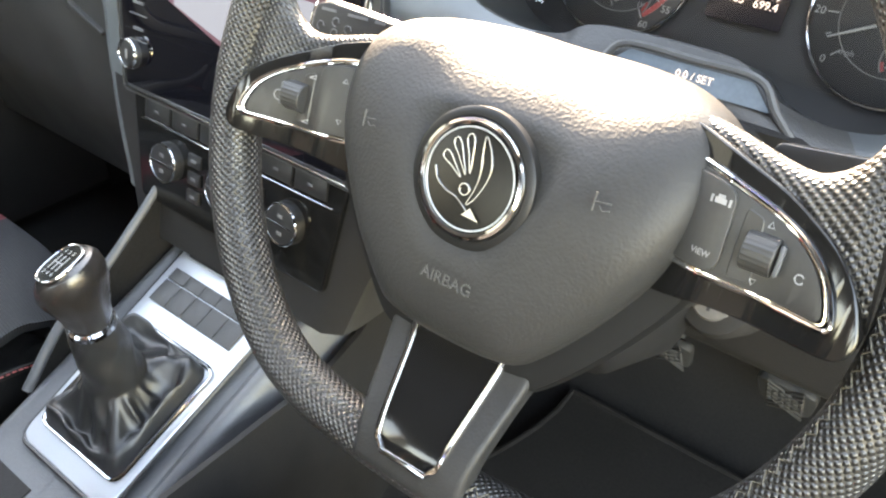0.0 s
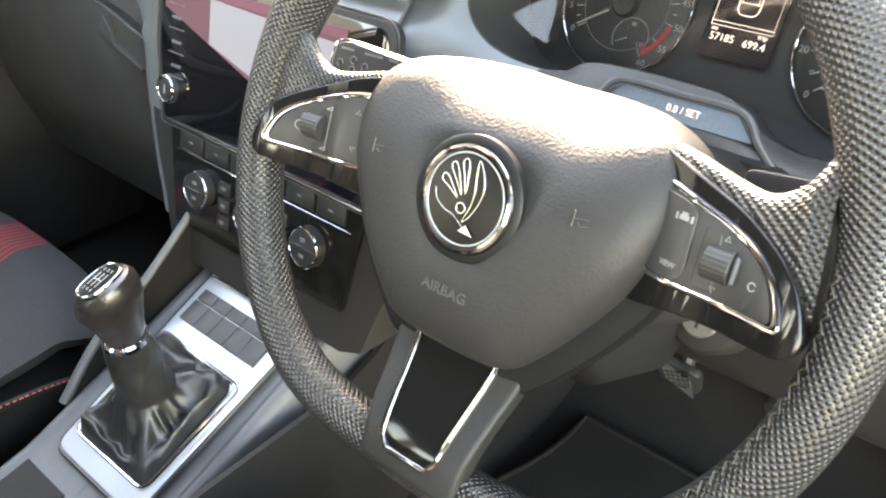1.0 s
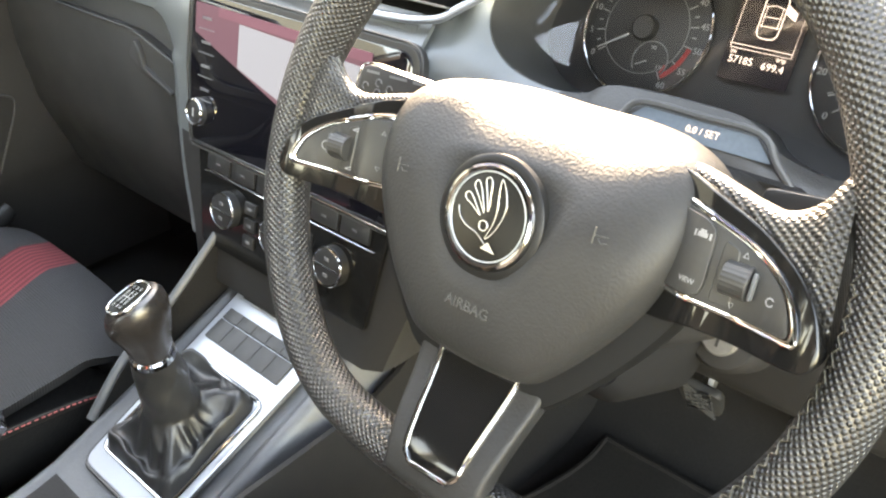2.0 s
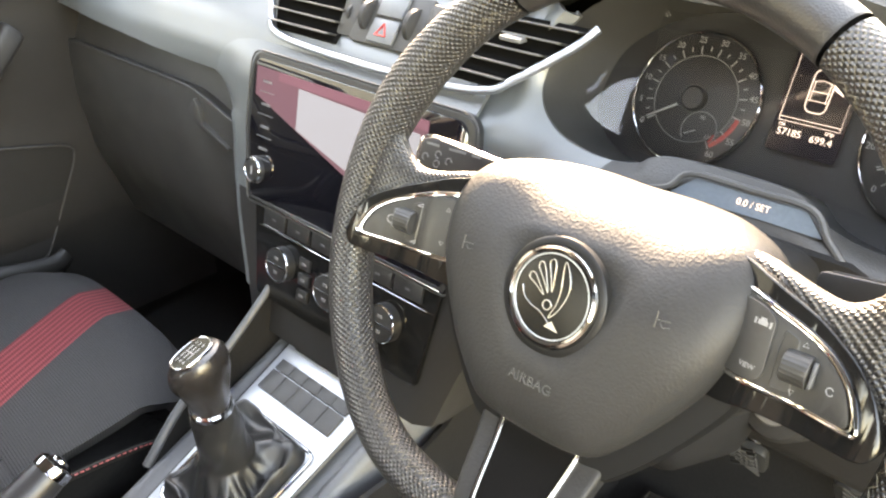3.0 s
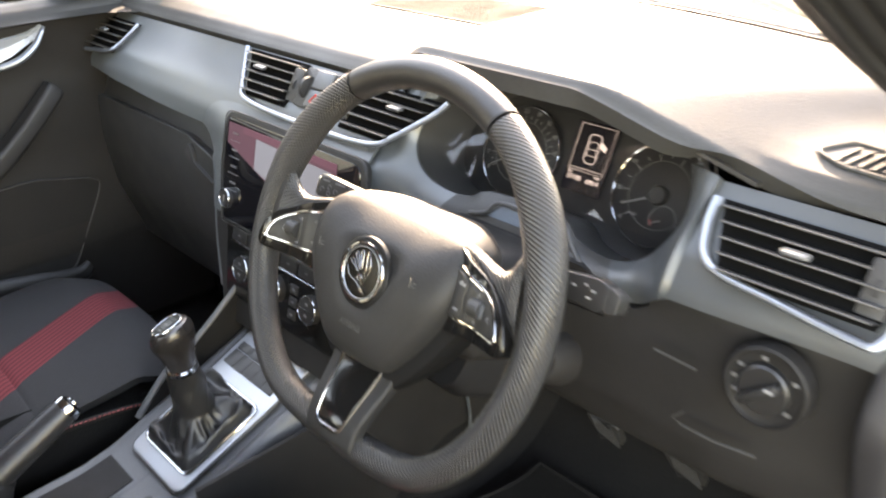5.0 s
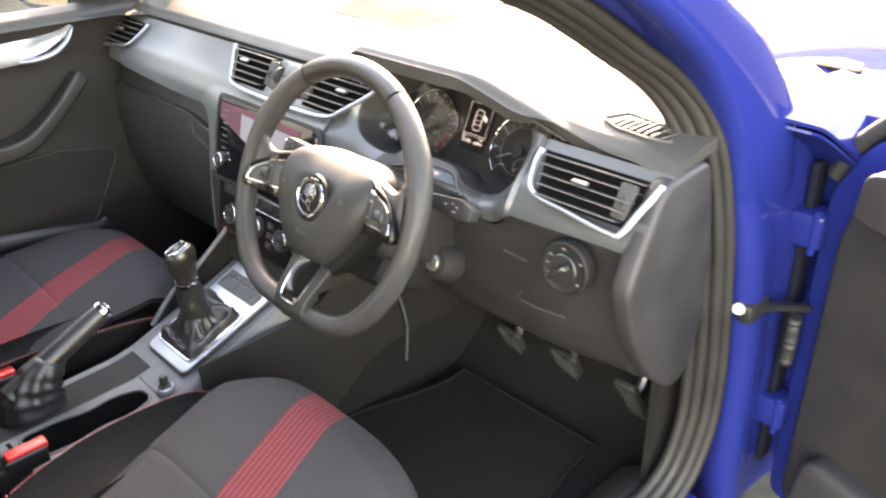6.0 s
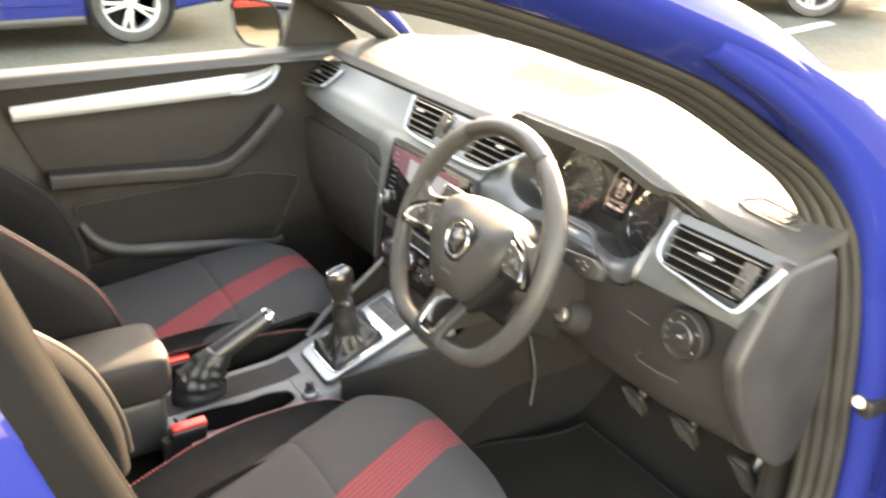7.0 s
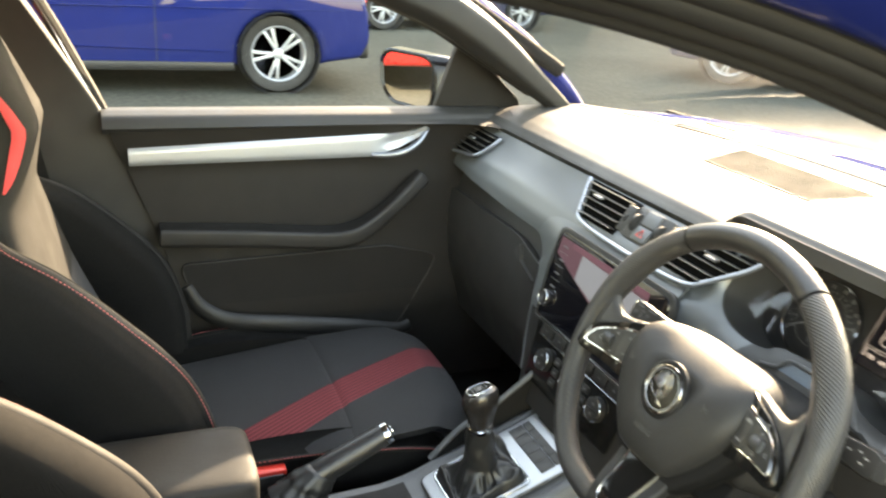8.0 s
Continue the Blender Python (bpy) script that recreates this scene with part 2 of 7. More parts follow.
asphalt = surf("worn asphalt", (0.062, 0.062, 0.050), 0.95, spec=0.08, var=0.45, grain="noise", scale=60, depth=0.5, mottle=0.9)
glass = clear_glass("window glass", (0.93, 0.96, 0.94))
cover_glass = clear_glass("instrument cover", (0.9, 0.9, 0.9), 1.45)
mirror_glass = surf("mirror glass", (0.9, 0.9, 0.9), 0.01, metal=1.0, var=0.0)
white_glow = glowing("white display light", (0.9, 0.88, 0.92), 0.065)

# ---- ground and car shell ----
G0 = 0.055
gx = [-400, -60, -20, -9, -6, -3, -0.9, 3, 9, 30, 400]
solo("ground", b_sheet(lambda x, y: Vector((x, y, G0)), gx, [-400, -60, -15, -5, 0, 5, 15, 60, 400]), asphalt,
     "worn grey asphalt yard in sun and shade", "ground", kind="structure")

# floor pan with the raised centre tunnel
def floor_z(x, y):
    base = 0.27 + 0.30 * ease(y, 0.42, 0.80)
    return base + 0.10 * (1 - ease(abs(x), 0.10, 0.17))


solo("floor", b_sheet(lambda x, y: Vector((x, y, floor_z(x, y))), span(-0.74, 0.72, 40), span(-1.3, 0.85, 40), 0.02), carpet,
     "dark grey carpeted car floor with centre tunnel", "floor", kind="structure")

# door sill of the open doorway
sill_ring = lambda y: [Vector((x, y, z)) for x, z in rounded([(0.66, 0.22), (0.66, 0.297), (0.72, 0.337), (0.80, 0.322), (0.83, 0.25), (0.80, 0.18)], 0.02, 3)]
solo("door_sill", b_loft([sill_ring(y) for y in span(-0.75, 0.42, 12)]), blue_paint, "blue painted sill of the open doorway", "sill", kind="structure")
solo("sill_trim", b_loft([[Vector((x, y, z)) for x, z in rounded([(0.63, 0.24), (0.63, 0.295), (0.70, 0.347), (0.715, 0.332), (0.65, 0.265)], 0.01, 2)] for y in span(-0.75, 0.42, 12)]),
     dark_plastic, "charcoal plastic sill trim", "trim", kind="structure")


def beam(path, ring, steps=5, scale=None):
    """A pillar: the 2D ring is laid across the path, its x outwards from the car and its y up across the path."""
    pts = smooth_path(path, steps)
    rings = []
    for i, p in enumerate(pts):
        d = (pts[min(i + 1, len(pts) - 1)] - pts[max(i - 1, 0)]).normalized()
        out = Vector((1 if p.x > 0 else -1, 0, 0))
        out = (out - d * out.dot(d)).normalized()
        up = d.cross(out) if p.x > 0 else out.cross(d)
        up = up if up.z > 0 or (abs(up.z) < 0.3 and up.y > 0) else -up
        k = scale(i / (len(pts) - 1)) if scale else 1.0
        rings.append([p + out * a * k + up * b * k for a, b in ring])
    return b_loft(rings)


def a_pillar_path(s):
    """The lower inner edge of a windscreen pillar, from the scuttle up and back along the roof."""
    return [(s * x, y, z) for x, y, z in ((0.705, 0.50, 0.895), (0.690, 0.423, 0.965), (0.675, 0.33, 1.020), (0.665, 0.233, 1.074), (0.661, 0.11, 1.143), (0.657, 0.0, 1.187), (0.652, -0.13, 1.232), (0.647, -0.25, 1.266), (0.640, -0.40, 1.294), (0.632, -0.70, 1.322), (0.632, -1.2, 1.325))]


pillar_grey = surf("grey pillar trim", (0.015, 0.0142, 0.0132), 0.6, grain="noise", scale=900, depth=0.2)
door_rubber = surf("grey rubber door seal", (0.0115, 0.011, 0.0105), 0.6, grain="noise", scale=500, depth=0.2)
for s in (1, -1):
    trim_ring = rounded([(-0.045, 0.03), (-0.014, 0.006), (0.010, 0.006), (0.045, 0.026), (0.078, 0.050), (0.076, 0.072), (0.0, 0.098), (-0.042, 0.082)], 0.010, 3)
    solo("a_pillar_trim", beam(a_pillar_path(s), trim_ring, 5, lambda t: 0.50 + 0.50 * ease(t, 0.05, 0.38)), pillar_grey, "grey plastic windscreen pillar trim", "trim", kind="structure")
    shell_ring = rounded([(0.052, 0.028), (0.078, 0.040), (0.104, 0.058), (0.116, 0.080), (0.094, 0.112), (0.02, 0.122), (0.0, 0.100), (0.035, 0.070)], 0.012, 3)
    solo("roof_rail", beam(a_pillar_path(s), shell_ring, 5, lambda t: 0.66 + 0.34 * ease(t, 0.0, 0.28)), blue_paint, "blue painted windscreen pillar and roof rail", "pillar", kind="structure")
    if s < 0:
        seal = [p + Vector((-0.026, 0, 0.016)) for p in smooth_path(a_pillar_path(s), 5)[8:]]
        solo("door_seal", b_tube(seal, 0.011, 10), door_rubber, "grey ribbed rubber door seal", "seal", kind="structure")
# ribs of the seal running down the front of the doorway and along the sill
seal_low = smooth_path([(0.663, -0.70, 1.348), (0.671, -0.40, 1.320), (0.678, -0.25, 1.293), (0.683, -0.13, 1.259), (0.689, 0.0, 1.214), (0.694, 0.11, 1.168), (0.705, 0.225, 1.098), (0.726, 0.305, 1.040), (0.748, 0.355, 0.965), (0.764, 0.386, 0.84), (0.768, 0.410, 0.70), (0.768, 0.428, 0.58), (0.768, 0.428, 0.48), (0.764, 0.405, 0.395), (0.758, 0.358, 0.345), (0.751, 0.29, 0.325), (0.747, 0.18, 0.320), (0.745, -0.66, 0.322)], 8)
for k, (dx, r) in enumerate(((0.014, 0.0085), (0.004, 0.010), (-0.010, 0.010), (-0.022, 0.009))):
    run = []
    for i, p in enumerate(seal_low):
        d = (seal_low[min(i + 1, len(seal_low) - 1)] - seal_low[max(i - 1, 0)]).normalized()
        run.append(p + Vector((1, 0, 0)).cross(d).normalized() * (0.010 - 0.0120 * k) * (1 - 0.48 * ease(p.z, 0.90, 1.08)) + Vector((dx - 0.002, 0, 0)))
    solo("door_seal", b_tube(run, r, 10, up=(1, 0, 0)), door_rubber, "grey ribbed rubber door seal", "seal", kind="structure")

# blue lower windscreen pillar with the hinge faces
pillar_section = lambda z: [Vector((x, y, z)) for x, y in rounded([(0.71, 0.47), (0.772, 0.435), (0.798, 0.436), (0.812, 0.46), (0.796, 0.53), (0.800, 0.60), (0.815, 0.65), (0.72, 0.67)], 0.014, 3)]
def lower_pillar_ring(z):
    dy = interp(z, [0.25, 0.37, 0.58, 0.70, 0.84, 0.98], [0.045, 0.032, 0.022, 0.0, -0.024, -0.072])
    dx = -0.035 * ease(z, 0.72, 1.0)
    return [p + Vector((dx, dy, 0)) for p in pillar_section(z)]
solo("lower_pillar", b_loft([lower_pillar_ring(z) for z in span(0.24, 0.955, 18)]), blue_paint, "blue painted door hinge pillar", "pillar", kind="structure")

# the bend between the hinge pillar and the raked windscreen pillar
root_path = smooth_path([(0.746, 0.520, 0.78), (0.744, 0.500, 0.86), (0.742, 0.462, 0.95), (0.741, 0.385, 1.045), (0.739, 0.285, 1.125), (0.735, 0.17, 1.193), (0.732, 0.06, 1.243)], 6)
root_rings = []
for i, p in enumerate(root_path):
    d = (root_path[min(i + 1, len(root_path) - 1)] - root_path[max(i - 1, 0)]).normalized()
    t = i / (len(root_path) - 1)
    wide, deep = interp(t, [0, 0.28, 0.45, 0.62, 1], [0.090, 0.088, 0.066, 0.044, 0.026]), interp(t, [0, 0.3, 1], [0.040, 0.047, 0.036])
    across = Vector((1, 0, 0)).cross(d).normalized()
    root_rings.append([p + Vector((a, 0, 0)) + across * b for a, b in rounded([(-deep, -wide), (deep * 0.75, -wide * 0.96), (deep, -wide * 0.5), (deep, wide), (-deep, wide)], [0.012, 0.02, 0.025, 0.02, 0.02], 5)])
solo("pillar_root", b_loft(root_rings), blue_paint, "blue painted root of the windscreen pillar", "pillar", kind="structure", sharp=60)

# centre pillar behind the driver's door
bp = lambda z: [Vector((x, y, z)) for x, y in rounded([(0.72, -0.635), (0.75, -0.62), (0.785, -0.635), (0.80, -0.69), (0.80, -0.78), (0.70, -0.78)], 0.012, 3)]
def b_pillar_ring(z):
    lean = -0.13 * ease(z, 0.95, 1.38)
    return [p + Vector((lean, 0.018 + 0.30 * (1.0 - max(z, 0.55)), 0)) for p in bp(z)]
solo("b_pillar", b_loft([b_pillar_ring(z) for z in span(0.24, 1.36, 16)]), blue_paint, "blue painted centre pillar", "pillar", kind="structure")
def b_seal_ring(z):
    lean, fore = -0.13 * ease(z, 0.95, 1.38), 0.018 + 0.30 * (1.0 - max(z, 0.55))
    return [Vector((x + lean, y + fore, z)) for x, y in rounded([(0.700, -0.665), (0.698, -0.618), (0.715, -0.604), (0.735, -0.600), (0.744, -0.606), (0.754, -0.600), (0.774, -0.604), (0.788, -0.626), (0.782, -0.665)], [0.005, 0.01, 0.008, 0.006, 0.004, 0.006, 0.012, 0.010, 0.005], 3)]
# darker than rubber is: shade on the pillar is put into the colour
solo("b_pillar_seal", b_loft([b_seal_ring(z) for z in span(0.36, 1.33, 18)]), surf("shade-darkened rubber pillar seal", (0.006, 0.0057, 0.0055), 0.8, spec=0.05, grain="noise", scale=500, depth=0.2), "shade-dark ribbed rubber seal along the centre pillar", "seal", kind="structure", sharp=60)
solo("b_pillar_edge", b_tube([b_seal_ring(z)[3] + Vector((-0.003, 0.003, 0)) for z in span(0.36, 1.33, 18)], 0.0055, 8), surf("grey beige pillar edge", (0.028, 0.026, 0.022), 0.6, spec=0.2), "thin grey edge of the centre pillar trim", "trim", kind="structure")

# roof, rear and bulkheads that close the cabin
solo("ceiling", b_sheet(lambda x, y: Vector((x, y, 1.445 - 0.06 * abs(x / 0.62) ** 3 - 0.035 * ease(y, -0.5, -0.25))), span(-0.60, 0.60, 16), span(-2.0, -0.30, 16), 0.03), headliner_cloth,
     "light grey cloth headliner", "ceiling", kind="structure")
solo("roof_skin", b_sheet(lambda x, y: Vector((x, y, 1.49 - 0.07 * abs(x / 0.66) ** 3 - 0.04 * ease(y, -0.5, -0.22))), span(-0.66, 0.66, 16), span(-2.05, -0.26, 16), 0.01), blue_paint,
     "blue painted roof", "roof", kind="structure")
solo("bulkhead", b_sheet(lambda x, z: Vector((x, 0.80, z)), span(-0.76, 0.76, 2), [0.2, 0.6, 0.96], 0.02), carpet, "dark carpeted bulkhead", "wall", kind="structure")
solo("rear_wall", b_sheet(lambda x, z: Vector((x, -1.95, z)), span(-0.76, 0.76, 2), [0.2, 0.6, 1.05], 0.02), carpet, "dark rear of the cabin", "wall", kind="structure")


# unseen plain walls, added to keep bright sky out of the chrome's reflections
for s in (1, -1):
    solo("rear_side_wall", b_sheet(lambda y, z: Vector((s * 0.735, y, z)), span(-1.95, -0.80, 4), [0.2, 0.6, 0.95], 0.03), carpet, "unseen plain wall added at the rear side of the cabin", "wall", kind="structure")
    solo("rear_pillar", b_prism([(-1.96, 0.95), (-1.42, 0.95), (-1.62, 1.40), (-1.96, 1.42)], 0.04, Matrix(((0, 0, 1, s * 0.64 - 0.02), (1, 0, 0, 0), (0, 1, 0, 0), (0, 0, 0, 1))), 0.01, 2), headliner_cloth, "unseen plain panel added at the rear roof pillar", "pillar", kind="structure")


def screen_base(x):
    return 0.74 - 0.55 * x * x


# windscreen
def screen_pt(u, v):
    x = u * (0.70 - 0.10 * v)
    y0, y1 = screen_base(x), -0.27 - 0.12 * x * x
    return Vector((x, y0 + (y1 - y0) * v, 0.985 + (1.42 - 0.985) * v - 0.04 * abs(u) ** 3 * v + 0.05 * math.sin(math.pi * v)))


ws = solo("windscreen", b_sheet(screen_pt, span(-0.97, 0.97, 16), span(0, 1, 10)), glass, "clear raked windscreen", "windscreen", kind="structure")
ws.visible_shadow = False
solo("windscreen_edge", b_tube([screen_pt(u, 0.005) + Vector((0, -0.01, 0.0)) for u in span(-0.95, 0.95, 30)], 0.012, 8, flat=0.6), rubber, "black windscreen edge strip", "trim", kind="structure")

for s in (1, -1):
    band = [p + Vector((s * 0.012, 0.03, 0.088)) for p in smooth_path(a_pillar_path(s), 5)[6:]]
    solo("windscreen_edge", b_tube(band, 0.018, 10), surf("matt black windscreen band", (0.008, 0.008, 0.008), 0.8, spec=0.08), "black windscreen edge strip", "trim", kind="structure")

# bonnet and wings
def bonnet_pt(x, t):
    edge = screen_base(min(abs(x), 0.8)) + 0.10
    return Vector((x, edge + t * (1.75 - edge - 0.25 * (x / 0.85) ** 2), 0.968 - 0.16 * t ** 1.6 - 0.02 * abs(x / 0.86) ** 3 + 0.02 * ease(abs(x), 0.5, 0.62) * (1 - ease(abs(x), 0.62, 0.85)) - 0.05 * (1 - ease(abs(x), 0.38, 0.70))))


solo("bonnet", b_sheet(bonnet_pt, span(-0.722, 0.722, 40), span(0, 1, 24), 0.008), blue_paint, "blue metallic bonnet with pressed creases", "bonnet", kind="structure")
WING_U = [0.0, 0.12, 0.26, 0.42, 0.70, 1.0]
for s in (1, -1):
    def wing_pt(t, u):
        """The wing from its shut line (u 0) over the shoulder to the arch; t runs forward from the door."""
        x = interp(u, WING_U, [0.735, 0.775, 0.825, 0.868, 0.89, 0.892])
        back = interp(u, WING_U, [0.44, 0.475, 0.535, 0.600, 0.65, 0.66])
        y = back + (1.75 - back) * t
        top = interp(y, [0.44, 0.60, 0.85, 1.2, 1.75], [0.972, 0.968, 0.95, 0.90, 0.79])
        return Vector((s * x, y, top + interp(u, WING_U, [0.0, -0.004, -0.026, -0.085, -0.26, -0.55])))
    solo("front_wing", b_sheet(wing_pt, span(0, 1, 24), span(0, 1, 40), 0.006), blue_paint, "blue metallic front wing", "wing", kind="structure", sharp=60)
    solo("wing_return", b_sheet(lambda u, w: wing_pt(0, u) + Vector((-s * max(0.0, abs(wing_pt(0, u).x) - 0.765) * w, 0.035 * w + 0.004, -0.006 - 0.02 * w)), span(0, 1, 24), span(0, 1, 4), 0.004), blue_paint, "blue inner edge of the front wing", "wing", kind="structure", sharp=60)
    solo("wing_gap", b_tube([wing_pt(t, 0.0) + Vector((-0.006 * s, 0, -0.004)) for t in span(0.0, 1, 20)], 0.006, 6), rubber, "dark shut line beside the bonnet", "trim", kind="structure")
    solo("scuttle_edge", b_tube([bonnet_pt(s * x, 0.0) + Vector((0, -0.015, -0.004)) for x in span(0.0, 0.72, 20)], 0.014, 8), rubber, "black scuttle seal under the bonnet edge", "trim", kind="structure")
solo("scuttle", b_sheet(lambda x, t: Vector((x, screen_base(x) + 0.14 * t, 0.955 - 0.03 * math.sin(t * math.pi) - 0.03 * t * (1 - ease(abs(x), 0.38, 0.70)))), span(-0.74, 0.74, 24), span(0, 1, 4), 0.006), black_plastic, "black plastic scuttle panel", "trim", kind="structure")

# kick panels beside the footwells
for s in (1, -1):
    solo("kick_panel", b_sheet(lambda y, z: Vector((s * (0.715 - 0.05 * ease(y, 0.45, 0.8)), y, z)), span(0.37, 0.82, 8), span(0.25, 0.93, 8), 0.012), carpet, "dark carpeted footwell side", "trim", kind="structure")

solo("door_jamb", b_box((0.835, 0.668, 0.61), (0.09, 0.02, 0.66), 0.006, 2), blue_paint, "blue painted jamb behind the door hinges", "pillar", kind="structure")
solo("footwell_liner", b_sheet(lambda y, z: Vector((-0.744, y, z)), span(-0.5, 0.80, 4), span(0.20, 0.925, 4), 0.004), carpet, "dark carpet liner behind the passenger trim", "trim", kind="structure")
# unseen block, added so that the car shades the ground beside the doorway
solo("underbonnet_block", b_box((0, 1.26, 0.50), (1.38, 0.86, 0.58), 0.03, 2), black_plastic, "unseen dark block under the bonnet that stops sunlight", "engine bay", kind="structure")

# ---- dashboard ----
def hood_z(x, y=0.25):
    """Height of the instrument hood's crown over the dash width."""
    left = 0.952 + 0.057 * ease(x, 0.085, 0.18)
    d = (x - 0.412) - 1.2 * (y - 0.25)
    right = 1.011 - 0.26 * 0.012 * math.log(1 + math.exp(d / 0.012))
    return min(left, right)


def top_z(x, y):
    base = interp(y, [0.246, 0.253, 0.261, 0.275, 0.30, 0.34, 0.45, 0.60, 0.80], [0.926, 0.938, 0.955, 0.967, 0.975, 0.982, 0.990, 0.996, 0.985])
    crown = hood_z(x, y) - 0.007 * (1 - ease(y, 0.246, 0.256)) + 0.012 * (y - 0.25)
    k = 0.004
    top = max(base, crown) + k * math.log(1 + math.exp(-abs(base - crown) / k))
    return top - 0.012 * ease(abs(x), 0.70, 0.765)


def lip_y(x):
    return 0.258 - 0.014 * ease(x, 0.10, 0.20) * (1 - ease(x, 0.50, 0.60))


def top_pt(x, t):
    y0 = lip_y(x)
    y = y0 + (screen_base(x) - y0) * t ** 1.7
    return Vector((x, y, top_z(x, y)))


dash = thing("dashboard", (0, 0.3, 0.6), "soft charcoal dashboard with grey fascia and sunlit top", "dashboard")
part("top_pad", b_sheet(top_pt, span(-0.745, 0.765, 120), span(0, 1, 44), 0.02), pad_plastic, dash, "sunlit soft grained top pad", sharp=50)


def fascia_y(z):
    return interp(z, [0.825, 0.84, 0.865, 0.895, 0.93, 0.95], [0.182, 0.178, 0.184, 0.203, 0.245, 0.264])


def fascia_low(x):
    return 0.856 if x > 0.4 else 0.838 + 0.012 * ease(abs(x), 0.3, 0.7)


def fascia_pt(x, t):
    z = fascia_low(x) + (0.945 - fascia_low(x)) * t
    y = fascia_y(z) + 0.012 * ease(abs(x), 0.55, 0.75) * (1 - t)
    return Vector((x, y, z))


part("fascia", b_sheet(fascia_pt, span(-0.74, 0.130, 60), span(0, 1, 16), 0.012), fascia_plastic, dash, "smooth blue-grey fascia panel")
part("fascia", b_sheet(fascia_pt, span(0.565, 0.765, 24), span(0, 1, 16), 0.012), shaded_fascia, dash, "smooth blue-grey fascia panel darkened for shade")


# centre stack, flowing down from the fascia
def stack_half(z, side):
    low = interp(z, [0.58, 0.64, 0.70, 0.76], [0.150, 0.170, 0.196, 0.213])
    if side > 0:
        return low - 0.07 * ease(z, 0.828, 0.842)
    return low + 0.08 - math.sqrt(max(0.0, 0.08 ** 2 - min(max(z - 0.76, 0.0), 0.08) ** 2))


def stack_y(x, z):
    """In the screen's plane round the screen, easing into the fascia above and beside it."""
    plane = 0.1575 + 0.252 * (z - 0.803)
    w = (1 - ease(abs(x), 0.165, 0.285)) * (1 - ease(z, 0.845, 0.893)) if z > 0.80 else 1 - 0.5 * ease(abs(x), 0.165, 0.285)
    return plane * w + (fascia_y(max(z, 0.84)) + 0.0025) * (1 - w)


def stack_pt(u, z):
    k, side = abs(u), (1 if u > 0 else -1)
    half = stack_half(z, side)
    x = side * (half * min(k, 1.0) + 0.006 * (1 - math.exp(-8 * max(0, k - 1))))
    back = (0.010 * max(0, k - 0.94) / 0.06 if k < 1 else 0.010 + 0.10 * (k - 1)) * (1 - ease(z, 0.815, 0.84) * (1 if side > 0 else 0.85))
    return Vector((x, stack_y(x, z) + back, z))



part("console_surround", b_sheet(stack_pt, [-1.0, -0.98, -0.96, -0.94, -0.9, -0.85, -0.8, -0.75, -0.7, -0.65, -0.6, -0.4, 0, 0.4, 0.8, 0.9, 0.96, 1.0], span(0.728, 0.893, 30), 0.004), fascia_plastic, dash, "grey centre stack surround", sharp=60)
part("console_face", b_sheet(stack_pt, span(-0.895, 1, 16), span(0.58, 0.728, 14), 0.004), dark_shade_plastic, dash, "dark lower face of the centre stack", sharp=60)
part("stack_edge", b_sheet(stack_pt, [-1.0, -0.98, -0.95, -0.92, -0.89], span(0.62, 0.730, 12), 0.006), fascia_plastic, dash, "grey edge of the centre stack", sharp=60)


for sd, us in ((-1, [-2.2, -1.6, -1.2, -1.08, -1.0]), (1, [1.0, 1.08, 1.2, 1.6, 2.2])):
    part("stack_flank", b_sheet(stack_pt, us, span(0.58, 0.86 if sd < 0 else 0.83, 30), 0.004), dark_plastic, dash, "dark flank of the centre stack", sharp=60)


# lower dash, passenger side
def lower_l(x, z):
    y = interp(z, [0.42, 0.50, 0.62, 0.72, 0.79, 0.815, 0.84], [0.30, 0.235, 0.20, 0.195, 0.200, 0.212, 0.222])
    return Vector((x, y, z))


part("lower_panel", b_sheet(lower_l, span(-0.745, -0.14, 20), span(0.42, 0.85, 24), 0.02), dark_plastic, dash)


def lower_r(x, z):
    y = interp(z, [0.60, 0.64, 0.665, 0.71, 0.78, 0.845, 0.87], [0.30, 0.235, 0.208, 0.196, 0.195, 0.200, 0.212])
    return Vector((x, y + 0.02 * ease(x, 0.6, 0.75), z))


# same panel as the passenger's, in the plastic that is darkened for shade
part("lower_panel", b_sheet(lambda x, t: lower_r(x, 0.60 + (0.242 - 0.022 * (1 - ease(x, 0.24, 0.28) * (1 - ease(x, 0.46, 0.50))) + 0.048 * ease(x, 0.53, 0.56)) * t), span(0.14, 0.745, 44), span(0, 1, 24), 0.02), dark_shade_plastic, dash)
for pts in ([(0.563, 0.803), (0.606, 0.801)], [(0.600, 0.752), (0.590, 0.741), (0.598, 0.737), (0.63, 0.735), (0.668, 0.735)]):
    part("compartment_edge", b_tube([lower_r(x, z) + Vector((0, -0.0195, 0)) for x, z in pts], 0.0013, 6), slat_grey, dash, "thin edge of the storage compartment")
end_cap = rounded([(0.170, 0.815), (0.192, 0.862), (0.235, 0.940), (0.335, 0.948), (0.366, 0.83), (0.368, 0.69), (0.335, 0.610), (0.30, 0.608), (0.245, 0.655), (0.195, 0.735)], [0.02, 0.02, 0.02, 0.02, 0.03, 0.03, 0.015, 0.02, 0.03, 0.03], 5)
